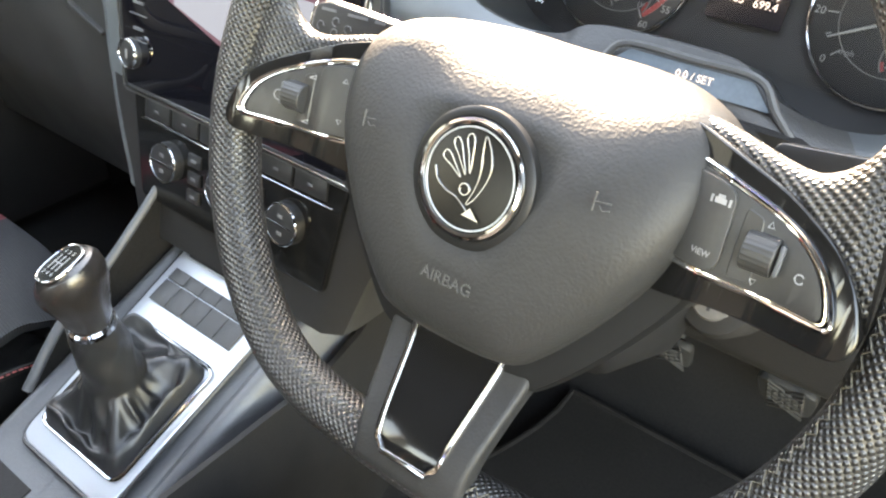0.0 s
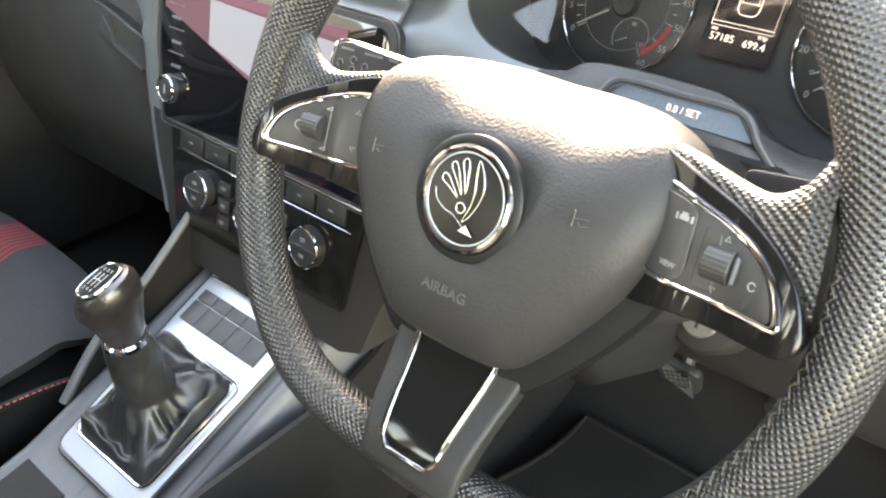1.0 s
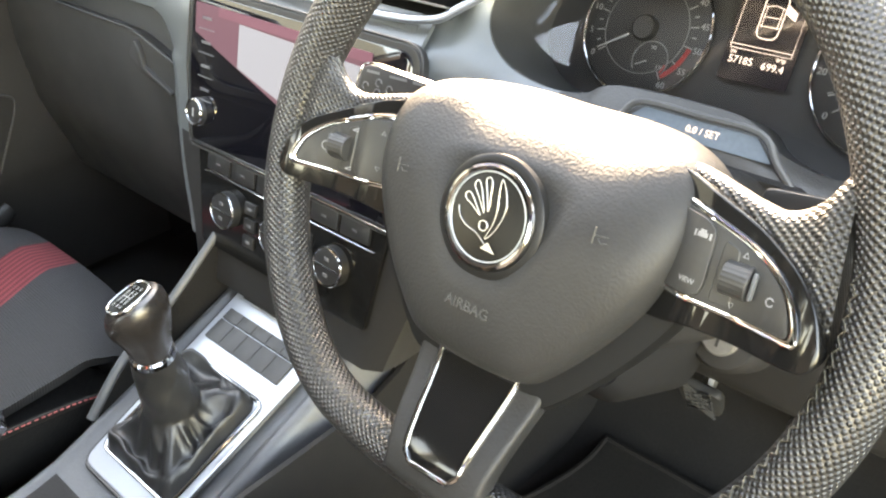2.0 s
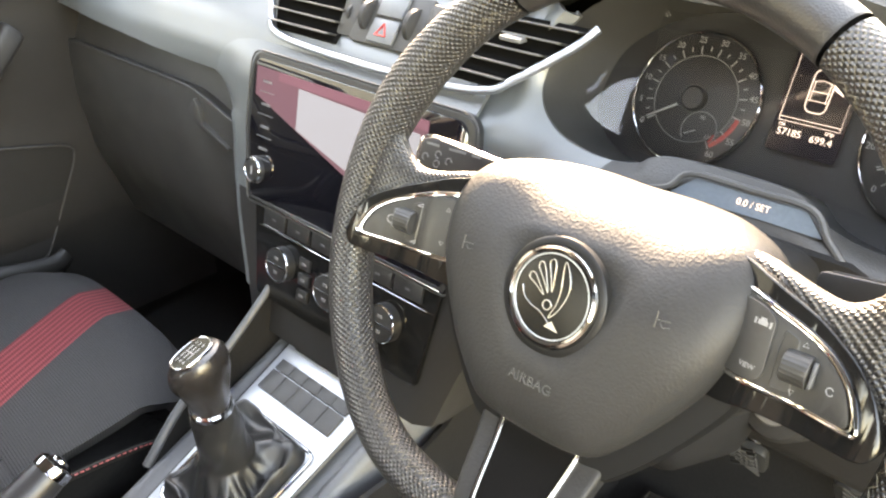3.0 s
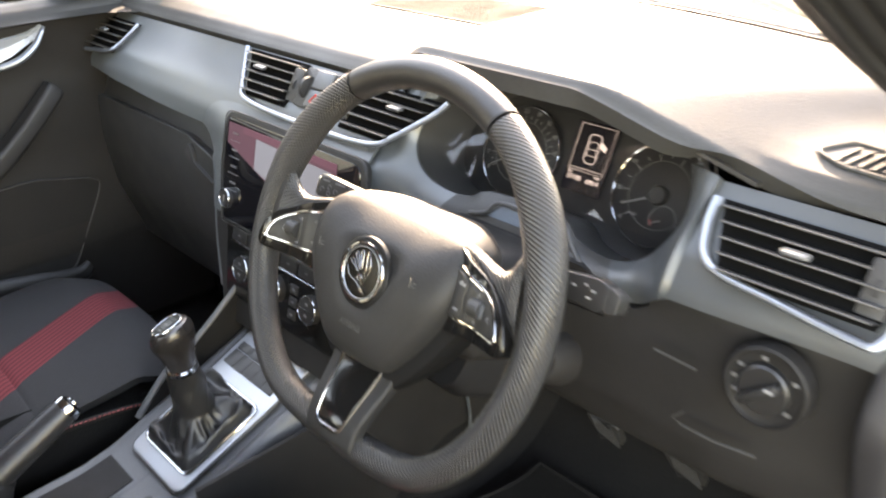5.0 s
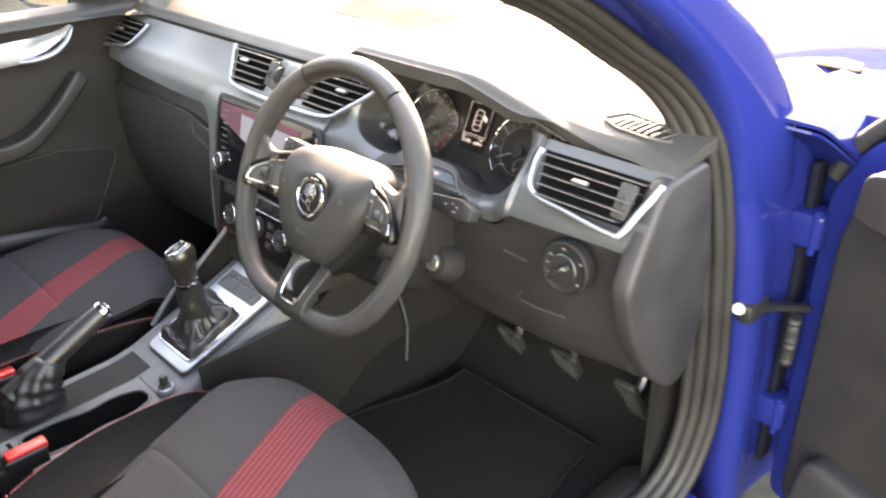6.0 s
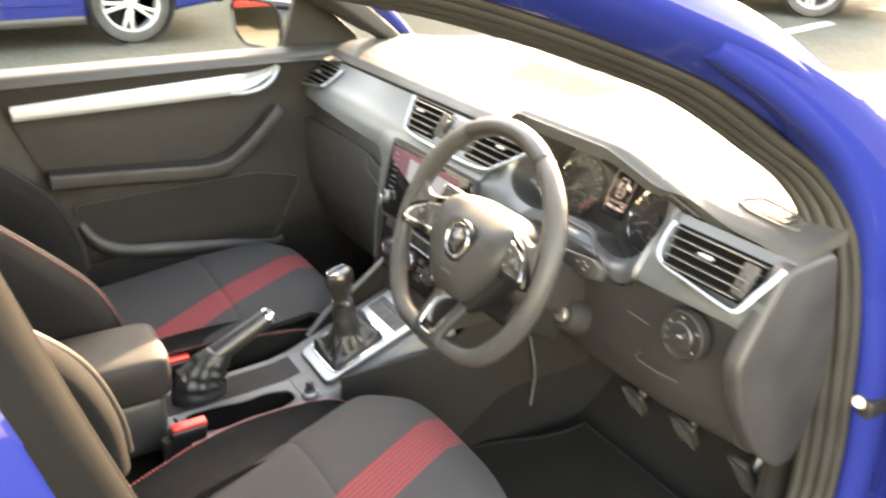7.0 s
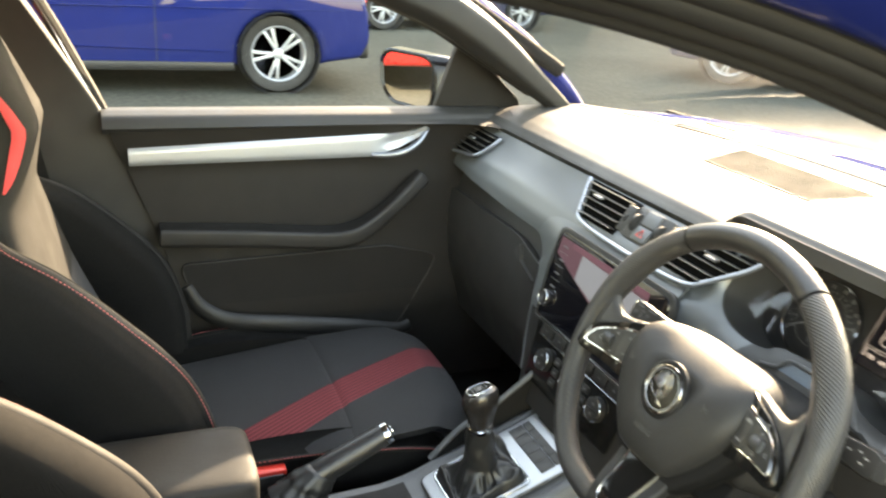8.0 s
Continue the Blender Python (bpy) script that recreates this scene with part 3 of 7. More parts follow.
part("end_cap", b_prism(end_cap, 0.03, Matrix(((0, 0, 1, 0.742), (1, 0, 0, 0), (0, 1, 0, 0), (0, 0, 0, 1))), 0.008, 3), surf("end cap plastic", (0.018, 0.0172, 0.0185), 0.55, grain="leather", scale=800, depth=0.25), dash, "grey side cover of the dashboard")
part("end_cap", b_prism(end_cap, 0.03, Matrix(((0, 0, 1, -0.765), (1, 0, 0, 0), (0, 1, 0, 0), (0, 0, 0, 1))), 0.008, 3), dark_plastic, dash)
# instrument pod: its rim, and the fascia that runs round under it
ICM = frame_of(Vector((0.3745, 0.3135, 0.885)), (1, 0, 0), (0, 0.447, 0.894))
POD = [(-0.190, 0.040), (-0.208, -0.012), (-0.200, -0.042), (-0.172, -0.063), (-0.130, -0.072), (-0.095, -0.068), (-0.072, -0.056), (0.0, -0.054), (0.032, -0.058), (0.055, -0.074), (0.095, -0.0815), (0.135, -0.070), (0.160, -0.035), (0.167, 0.0), (0.155, 0.040), (0.12, 0.070), (0.0, 0.085), (-0.12, 0.080)]
pod = smooth_path([(x, y, 0) for x, y in POD], 6, closed=True)
low_rim = pod[0:14 * 6 + 1]
rim_n = lambda p: 0.056 + 0.010 * ease(-p.x, 0.08, 0.2)


def surround_pt(i, t):
    """From the pod's rim (t 0) out to the fascia's edges (t 1)."""
    p = low_rim[i]
    a = ICM @ Vector((p.x, p.y, rim_n(p)))
    k = i / (len(low_rim) - 1)
    left, right = ease(k, 0.10, 0.30), ease(k, 0.70, 0.92)
    x = 0.128 + (0.567 - 0.128) * min(1, max(0, (k - 0.16) / 0.66))
    if k < 0.16:
        z = 0.945 - (0.945 - 0.838) * k / 0.16
    elif k > 0.82:
        z = 0.856 + (0.945 - 0.856) * (k - 0.82) / 0.18
    else:
        z = 0.838 + 0.018 * ease(k, 0.5, 0.82) - 0.018 * math.sin((k - 0.16) / 0.66 * math.pi)
    mid = ease(k, 0.15, 0.23) * (1 - ease(k, 0.75, 0.84))
    b = Vector((x, fascia_y(max(z, 0.826)) + 0.03 * mid, z - 0.022 * mid))
    q = a.lerp(b, t)
    bulge = (0.010 - 0.007 * right) * math.sin(t * math.pi)
    behind = 0.024 * (1 - ease(k, 0.10, 0.16)) * ease(t, 0.10, 0.45)
    return q + Vector((0, behind - bulge, bulge * 0.4))


n_rim = len(low_rim)
# the right-hand stretch takes the fascia tone that is darkened for shade
for i0, i1, sm_ in ((0, int(n_rim * 0.31), fascia_plastic), (int(n_rim * 0.31), int(n_rim * 0.72), dark_plastic), (int(n_rim * 0.72), n_rim - 1, shaded_fascia)):
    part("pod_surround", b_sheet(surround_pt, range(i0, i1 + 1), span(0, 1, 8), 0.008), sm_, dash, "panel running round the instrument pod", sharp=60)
part("hood_lining", b_sheet(lambda x, t: Vector((x, 0.256 + 0.115 * t, hood_z(x) - 0.0095 - 0.016 * t)), span(0.10, 0.60, 40), span(0, 1, 6), 0.004), dark_plastic, dash, "dark underside of the instrument hood")

# slot, speaker grille and demister on the top pad
slot_pts = [Vector((x, 0.615 - 0.27 * x * x, top_z(x, 0.615 - 0.27 * x * x) + 0.002)) for x in span(-0.56, 0.56, 40)]
part("demist_slot", b_tube(slot_pts, 0.003, 6, flat=0.4), rubber, dash, "dark windscreen demister slot")
ledge_pt = lambda x, t: Vector((x, 0.622 - 0.30 * x * x + 0.075 * t, top_z(x, 0.62) + 0.002 + 0.007 * math.sin(math.pi * min(1.0, t * 1.3)) ** 0.5))
part("demist_ledge", b_sheet(ledge_pt, span(-0.42, 0.56, 40), [0, 0.04, 0.1, 0.2, 0.35, 0.5, 0.65, 0.76], 0.003), pad_plastic, dash, "raised ledge in front of the windscreen", sharp=60)
spk = thing("speaker_grille", (-0.03, 0.50, 0.99), "grey trapezoid speaker grille in the dashboard top", "speaker grille")
def on_top(x, y, dz=0.003):
    return Vector((x, y, top_z(x, y) + dz))
grille_mat = surf("grey mesh grille", (0.023, 0.023, 0.0215), 0.95, spec=0.1, grain="weave", scale=160, depth=0.8)
part("mesh", b_sheet(lambda u, t: on_top(-0.045 + u * (0.155 - 0.03 * (1 - t)) + 0.015 * (1 - t), 0.44 + 0.125 * t, 0.0012), span(-1, 1, 12), span(0, 1, 6), 0.001), grille_mat, spk)
rim_pts = [on_top(-0.045 + u * (0.157 - 0.03 * (1 - t)) + 0.015 * (1 - t), 0.44 + 0.125 * t, 0.0014) for u, t in [(-1, 0), (1, 0), (1, 1), (-1, 1)]]
part("rim", b_tube([p for a, b in zip(rim_pts, rim_pts[1:] + rim_pts[:1]) for p in [a.lerp(b, k / 4) for k in range(4)]], 0.0007, 6, closed=True), dark_plastic, spk)

defog = thing("demister_vent", (0.68, 0.29, 0.975), "small slatted demister vent in the dash top", "air vent")
d_poly = rounded([(0.626, 0.300), (0.648, 0.328), (0.716, 0.320), (0.732, 0.298), (0.708, 0.286), (0.653, 0.290)], 0.006, 3)
d_mid = (0.680, 0.305)
part("well", b_loft([[on_top(d_mid[0] + (p.x - d_mid[0]) * k, d_mid[1] + (p.y - d_mid[1]) * k, 0.0012) for p in d_poly] for k in (1.0, 0.8, 0.6, 0.4, 0.2, 0.05)]), black_plastic, defog)
part("rim", b_tube([on_top(p.x, p.y, 0.0010) for p in d_poly], 0.0026, 8, closed=True), pad_plastic, defog)
for k in range(8):
    x = 0.646 + 0.0105 * k
    part("slat", b_tube([on_top(x + 0.010 * q, 0.291 + 0.027 * q, 0.0026) for q in span(0, 1, 4)], 0.0014, 6), dark_plastic, defog)

# ---- glovebox ----
glove = thing("glovebox", (-0.42, 0.2, 0.5), "closed charcoal glovebox with a recessed pull handle", "glovebox")
gl_pt = lambda x, z: lower_l(x, z) + Vector((0, -0.012, 0))
part("lid", b_sheet(lambda x, t: gl_pt(x, 0.50 + (0.795 - 0.50 - 0.03 * ease(x, -0.36, -0.20)) * t), span(-0.70, -0.215, 24), span(0, 1, 16), 0.014), dark_plastic, glove, "charcoal glovebox lid")
lid_edge = [gl_pt(x, 0.796 - 0.03 * ease(x, -0.36, -0.20)) + Vector((0, -0.002, 0)) for x in span(-0.69, -0.22, 24)]
part("lid_edge", b_tube(lid_edge, 0.0022, 8), dark_plastic, glove, "rounded upper edge of the lid")
hm = frame_of(Vector((-0.300, 0.183, 0.768)), (1, 0, -0.28), (0, 0.05, 1)) @ pose(0.0, 0, -0.006)
part("recess", b_prism(rounded([(-0.045, -0.012), (-0.035, 0.016), (0.05, 0.020), (0.05, -0.018)], 0.008, 4), 0.0012, hm, 0.0004), black_plastic, glove)
part("handle", b_prism(rounded([(-0.044, -0.014), (-0.034, 0.010), (-0.022, 0.002), (-0.014, -0.016), (0.045, -0.021), (0.045, -0.026), (-0.018, -0.024)], 0.004, 3), 0.009, hm, 0.002), dark_plastic, glove, "charcoal pull handle lip")


# ---- air vents ----
switch_silver = surf("dull silver tab", (0.17, 0.175, 0.18), 0.35, metal=0.6, var=0.03)
# paler than the slats: the light along their front edges, put in as colour
lit_slat_edge = surf("pale tone of lit slat edges", (0.085, 0.082, 0.078), 0.38, var=0.05)
vent_dark = surf("matt black vent duct", (0.005, 0.005, 0.005), 0.9, spec=0.03)
def face_pt(x, z, dn=0.0):
    return Vector((x, fascia_y(z) - dn, z + dn * 0.35))


def vent(name_label, x_of, z0, z1, slats, tab, frame_path, wheel_x=None, group="dashboard vents", offset=0.0):
    """x_of(t): the two edges at the height t (0 foot, 1 top)."""
    v = thing("air_vent", (sum(x_of(0)) / 2, fascia_y(z0), z0), name_label, "air vent", group)
    part("well", b_sheet(lambda u, t: face_pt(x_of(t)[0] + (x_of(t)[1] - x_of(t)[0]) * u, z0 + (z1 - z0) * t, offset + 0.003), span(0, 1, 8), span(0, 1, 6), 0.003), vent_dark, v)
    for k in range(slats):
        t = (k + 0.6) / slats
        z = z0 + (z1 - z0) * t
        a, b = x_of(t)
        pa, pb = face_pt(a + 0.003, z, offset + 0.008), face_pt(b - 0.003, z, offset + 0.008)
        sm = frame_of((pa + pb) / 2, pb - pa, (0, -0.9, 0.35))
        part("slat", b_box((0, 0, 0), ((pb - pa).length, 0.013, 0.0017), 0.0007, 2, sm), slat_grey, v)
        part("slat_edge", b_tube([face_pt(a + 0.004, z, offset + 0.0148), face_pt(b - 0.004, z, offset + 0.0148)], 0.0009, 6), lit_slat_edge, v)
    tm = face_pt(*tab, offset + 0.016)
    part("tab", b_box(tm, (0.024, 0.010, 0.0045), 0.0018, 2), switch_silver, v, "silver slider tab")
    if wheel_x is not None:
        z = (z0 + z1) / 2
        wm = frame_of(face_pt(wheel_x, z, offset + 0.006), (1, 0, 0), (0, 0.6, 1))
        part("thumbwheel_plate", b_prism(rounded([(-0.010, -(z1 - z0) * 0.5), (0.012, -(z1 - z0) * 0.5), (0.014, (z1 - z0) * 0.5), (-0.010, (z1 - z0) * 0.5)], 0.004), 0.006, wm, 0.001), dark_plastic, v)
        part("thumbwheel", b_lathe([(0.006, -0.002), (0.010, -0.0015), (0.010, 0.0015), (0.006, 0.002)], wm @ pose(0, 0, -0.001, 0, 90, 0), 24), rubber, v)
    if frame_path:
        part("frame", b_tube(smooth_path([face_pt(x, z, offset + 0.008) for x, z in frame_path], 5), 0.0045, 10, flat=0.8), vent_silver, v, "bright silver surround")
    return v


mir = lambda f: (lambda t: tuple(-a for a in f(t)[::-1]))
cl_edge = lambda t: (-0.160 - 0.055 * t, -0.062)
cl_frame = [(-0.219, 0.945), (-0.205, 0.93), (-0.168, 0.903), (-0.150, 0.894), (-0.10, 0.889), (0.0, 0.887)]
vent("dark slatted centre air vent with silver surround", cl_edge, 0.897, 0.944, 5, (-0.15, 0.928), cl_frame, -0.058)
vent("dark slatted centre air vent with silver surround", mir(cl_edge), 0.897, 0.944, 5, (0.15, 0.928), [(-x, z) for x, z in cl_frame], 0.058)
rv_edge = lambda t: (0.605 - 0.028 * t, 0.735 + 0.012 * t)
rv_frame = [(0.573, 0.934), (0.578, 0.915), (0.598, 0.893), (0.66, 0.885), (0.725, 0.879), (0.742, 0.882), (0.752, 0.905), (0.762, 0.934)]
vent("dark slatted side air vent with pale silver surround", rv_edge, 0.888, 0.934, 5, (0.66, 0.916), rv_frame, 0.725)
vent("dark slatted side air vent with pale silver surround", mir(rv_edge), 0.888, 0.934, 5, (-0.66, 0.916), [(-x, z) for x, z in rv_frame], -0.725)

hazard = thing("switch_block", (0, 0.2, 0.9), "grey switch block with red hazard warning button", "switch")
hz = frame_of(face_pt(0, 0.921, 0.005), (1, 0, 0), (0, 0.8, 1))
part("plate", b_prism(rounded([(-0.046, -0.028), (0.046, -0.028), (0.046, 0.028), (-0.046, 0.028)], 0.004), 0.006, hz, 0.001), dark_plastic, hazard)
btn_grey = surf("grey button plastic", (0.085, 0.09, 0.095), 0.4)
part("button", b_box((0, -0.014, 0.008), (0.036, 0.024, 0.004), 0.0015, 2, hz), btn_grey, hazard, "hazard warning button")
part("button", b_box((0, 0.014, 0.008), (0.036, 0.026, 0.004), 0.0015, 2, hz), btn_grey, hazard)
part("triangle", b_tube([hz @ Vector((0.008 * math.sin(a), -0.015 + 0.008 * math.cos(a), 0.0105)) for a in (0, 2.094, 4.189)], 0.0011, 5, closed=True), red_plastic, hazard, "red warning triangle")
for s in (-1, 1):
    part("thumbwheel", b_lathe([(0.010, -0.004), (0.0165, -0.003), (0.0165, 0.003), (0.010, 0.004)], hz @ pose(0.031 * s, 0, 0.001, 0, 90, 0), 26), rubber, hazard)

# ---- touchscreen ----
SCR = frame_of(Vector((0.003, 0.1545, 0.803)), (1, 0, 0), (0, 0.252, 1))
unit = thing("touchscreen", (0, 0.16, 0.73), "black glass touchscreen unit with two silver knobs", "screen")
def scr_rect(a, b, c, d, r=0.004, n=3):
    return rounded([(a, c), (b, c), (b, d), (a, d)], r, n)
part("bezel", b_prism(rounded([(-0.152, -0.082), (0.152, -0.082), (0.163, 0.0), (0.160, 0.081), (-0.160, 0.081), (-0.163, 0.0)], [0.006, 0.006, 0.01, 0.02, 0.02, 0.01], 4), 0.012, SCR, 0.002, 3, z0=-0.006), black_plastic, unit)
part("bezel_edge", b_tube([SCR @ Vector((p.x, p.y, 0.0052)) for p in rounded([(-0.154, -0.083), (0.154, -0.083), (0.165, 0.0), (0.162, 0.082), (-0.162, 0.082), (-0.165, 0.0)], [0.006, 0.006, 0.01, 0.02, 0.02, 0.01], 4)], 0.0011, 6, closed=True), dark_plastic, unit, "thin dark edge")
part("glass", b_prism(rounded([(-0.147, -0.076), (0.147, -0.076), (0.156, 0.0), (0.153, 0.075), (-0.153, 0.075), (-0.156, 0.0)], [0.004, 0.004, 0.01, 0.016, 0.016, 0.01], 4), 0.003, SCR, 0.001, 2, z0=0.0045), surf("black screen glass", (0.004, 0.004, 0.006), 0.04, var=0.1, coat=0.5, spec=0.7), unit, "glossy black glass")
# the glow also paints a reflection: slanted lower edges, violet over the keys
part("display", b_prism([(-0.148, 0.066), (-0.148, 0.036), (0.06, -0.030), (0.108, -0.040), (0.108, 0.066)], 0.0006, SCR, z0=0.0071), glowing("dim violet screen light and reflection", (0.22, 0.14, 0.21), 0.028), unit, "violet glow of the display and of a reflection over it")
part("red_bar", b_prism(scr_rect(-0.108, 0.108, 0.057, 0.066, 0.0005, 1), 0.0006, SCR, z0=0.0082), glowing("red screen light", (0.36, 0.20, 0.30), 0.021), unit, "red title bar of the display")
part("display_block", b_prism([(-0.074, 0.056), (0.1, 0.052), (0.1, -0.024), (0.075, -0.024), (-0.074, 0.014)], 0.0006, SCR, z0=0.0082), glowing("pale screen light", (0.36, 0.45, 0.60), 0.034), unit, "pale picture on the display, cut along a reflection's edge")
for k in range(4):
    part("key_label", b_box((-0.128, 0.052 - 0.024 * k, 0.0080), (0.015, 0.0026, 0.0006), 0, 1, SCR), dim_print, unit)
    part("key_line", b_box((-0.128, 0.041 - 0.024 * k, 0.0080), (0.026, 0.0008, 0.0006), 0, 1, SCR), dim_print, unit)
for s in (-1, 1):
    kn = part("knob", b_lathe([(0.0145, 0.0), (0.0145, 0.0045), (0.0135, 0.0065), (0.0125, 0.007)], SCR @ pose(0.137 * s, -0.045, 0.007), 30), black_plastic, unit, "round black knob with silver ring")
    part("ring", b_tube([SCR @ Vector((0.137 * s + 0.013 * math.cos(a), -0.045 + 0.013 * math.sin(a), 0.0135)) for a in [k * math.pi / 14 for k in range(28)]], 0.0016, 6, closed=True), chrome, kn)
    part("mark", b_box((0.137 * s, -0.045, 0.0147), (0.002, 0.009, 0.0008), 0, 1, SCR), white_print, kn)
part("chrome_line", b_box((0, -0.079, 0.0075), (0.296, 0.0022, 0.003), 0.0008, 2, SCR), chrome, unit, "thin chrome line")

# ---- climate panel ----
CLI = frame_of(Vector((0.003, 0.1285, 0.672)), (1, 0, 0), (0, 0.27, 1))
cli = thing("climate_panel", (0, 0.12, 0.62), "black climate panel with three chrome-ringed dials", "control panel")
part("panel", b_prism(rounded([(-0.130, -0.055), (0.130, -0.055), (0.146, 0.052), (-0.146, 0.052)], 0.008, 4), 0.012, CLI, 0.002, 2, z0=-0.004), piano_black, cli)
part("chrome_line", b_box((0, 0.026, 0.009), (0.262, 0.0018, 0.002), 0.0005, 1, CLI), chrome, cli, "thin chrome line")
for k in range(6):
    part("button", b_box((-0.105 + 0.042 * k, 0.039, 0.009), (0.038, 0.018, 0.003), 0.001, 2, CLI), black_plastic, cli)
    part("icon", b_box((-0.105 + 0.042 * k, 0.039, 0.0108), (0.006, 0.0022, 0.0006), 0, 1, CLI), dim_print, cli)
for x in (-0.083, 0.0, 0.083):
    dial = part("dial", b_lathe([(0.0195, 0), (0.0195, 0.009), (0.018, 0.012), (0.0165, 0.0125)], CLI @ pose(x, -0.004, 0.007), 32), black_plastic, cli, "black rotary dial")
    part("ring", b_tube([CLI @ Vector((x + 0.0185 * math.cos(a), -0.004 + 0.0185 * math.sin(a), 0.0185)) for a in [k * math.pi / 16 for k in range(32)]], 0.0014, 6, closed=True), chrome, dial, "chrome ring")
    part("divider", b_box((x, -0.004, 0.0198), (0.033, 0.0012, 0.0008), 0, 1, CLI), chrome, dial)
    for dy in (0.008, -0.008):
        part("icon", b_box((x, -0.004 + dy, 0.0198), (0.006, 0.0035, 0.0008), 0, 1, CLI), grey_print, dial)
for x in (-0.047, 0.04):
    for k in range(3):
        part("key", b_box((x, -0.028 + 0.018 * k, 0.009), (0.018, 0.013, 0.003), 0.001, 2, CLI), black_plastic, cli)
        part("key_icon", b_box((x, -0.028 + 0.018 * k, 0.0108), (0.007, 0.003, 0.0006), 0, 1, CLI), grey_print, cli)

# ---- steering wheel ----
TILT_W = radians(23.6)
WM = frame_of(Vector((0.37, 0.0, 0.88)), (1, 0, 0), (0, math.sin(TILT_W), math.cos(TILT_W)))


def perforated(name):
    """Black leather pressed with staggered pips; UV in metres along and round the rim."""
    m = surf(name, (0.014, 0.0135, 0.013), 0.36, spec=0.7, var=0.15, scale=700)
    nd, ln = m.node_tree.nodes, m.node_tree.links
    uv = nd.new("ShaderNodeTexCoord")
    rot = nd.new("ShaderNodeMapping")
    rot.inputs["Rotation"].default_value = (0, 0, radians(45))
    vor = nd.new("ShaderNodeTexVoronoi")
    vor.voronoi_dimensions = "2D"
    vor.inputs["Randomness"].default_value = 0.06
    vor.inputs["Scale"].default_value = 335
    ln.new(uv.outputs["UV"], rot.inputs["Vector"])
    ln.new(rot.outputs[0], vor.inputs["Vector"])
    mr = nd.new("ShaderNodeMapRange")
    mr.interpolation_type = "SMOOTHSTEP"
    mr.inputs["From Min"].default_value, mr.inputs["From Max"].default_value = 0.08, 0.50
    mr.inputs["To Min"].default_value, mr.inputs["To Max"].default_value = 1.0, 0.0
    ln.new(vor.outputs["Distance"], mr.inputs["Value"])
    bump = nd.new("ShaderNodeBump")
    bump.inputs["Strength"].default_value, bump.inputs["Distance"].default_value = 1.0, 0.0010
    ln.new(mr.outputs[0], bump.inputs["Height"])
    ln.new(bump.outputs[0], nd["Principled BSDF"].inputs["Normal"])
    return m


perf_leather = perforated("perforated black leather")


def rim_centre(a):
    r = 0.1828
    u, v = r * math.cos(a), r * math.sin(a)
    if v < 0:
        v = -((abs(v) + 1e-6) ** -12 + 0.1628 ** -12) ** (-1 / 12)
    return Vector((u + 0.0026, v + 0.0010, -0.0175))


def rim_piece(a0, a1, n, grow=0.0, seg=24):
    """A stretch of the rim with a UV in metres."""
    bm = bmesh.new()
    lay = bm.loops.layers.uv.new("UVMap")
    rings, length, prev = [], 0.0, None
    for i in range(n + 1):
        a = radians(a0 + (a1 - a0) * i / n)
        p = rim_centre(a)
        d = (rim_centre(a + 0.01) - rim_centre(a - 0.01)).normalized()
        out = d.cross(Vector((0, 0, 1))).normalized()
        if prev is not None:
            length += (p - prev).length
        prev = p
        deg = math.degrees(a) % 360
        swell = sum(math.exp(-((deg - c) / 16) ** 2) for c in (28, 152)) * 0.0025
        ra, rb = 0.0150 + grow + swell, 0.0155 + grow + swell * 0.6
        rings.append(([bm.verts.new(p + out * ra * math.cos(2 * math.pi * k / seg) + Vector((0, 0, rb * math.sin(2 * math.pi * k / seg)))) for k in range(seg)], length))
    for (ra_, la), (rb_, lb) in zip(rings, rings[1:]):
        for k in range(seg):
            f = bm.faces.new((ra_[k], ra_[(k + 1) % seg], rb_[(k + 1) % seg], rb_[k]))
            for loop, (l, kk) in zip(f.loops, ((la, k), (la, k + 1), (lb, k + 1), (lb, k))):
                loop[lay].uv = (l, kk / seg * 0.096)
    bmesh.ops.recalc_face_normals(bm, faces=bm.faces)
    bm.transform(WM)
    return bm


wheel = thing("steering_wheel", (0.37, 0.06, 0.86), "flat-bottomed three-spoke leather steering wheel with chrome trim", "steering wheel")
part("rim_grip", rim_piece(121, 419, 200), perf_leather, wheel, "perforated black leather rim")
part("rim_top", rim_piece(60, 120, 50, 0.0003), smooth_leather, wheel, "smooth leather rim top")
for a in (60, 120):
    part("seam", rim_piece(a - 0.2, a + 0.2, 2, 0.0004), rubber, wheel)


def stitches(name, parent, pts, size, mat_):
    """A row of short thread stitches along points."""
    bms = []
    for p, q in zip(pts[::2], pts[1::2]):
        d = (q - p)
        bms.append(b_tube([p - d * 0.1, (p + q) / 2 + Vector((0, -0.0003, 0.0005)), q + d * 0.1], size, 5))
    return part(name, b_join(*bms), mat_, parent)


st = []
for i in range(230):
    a = radians(125 + 290 * i / 230)
    c = rim_centre(a)
    inward = (Vector((0, 0, c.z)) - c).normalized()
    for k, off in ((0, 0.78 if i % 2 else 0.52), (1, 0.52 if i % 2 else 0.78)):
        b = a + radians(1.0 * k)
        c2 = rim_centre(b)
        st.append(WM @ (c2 + inward * 0.0153 * math.cos(off) + Vector((0, 0, 0.0158 * math.sin(off)))))
stitches("rim_stitching", wheel, st, 0.00034, tan_thread)

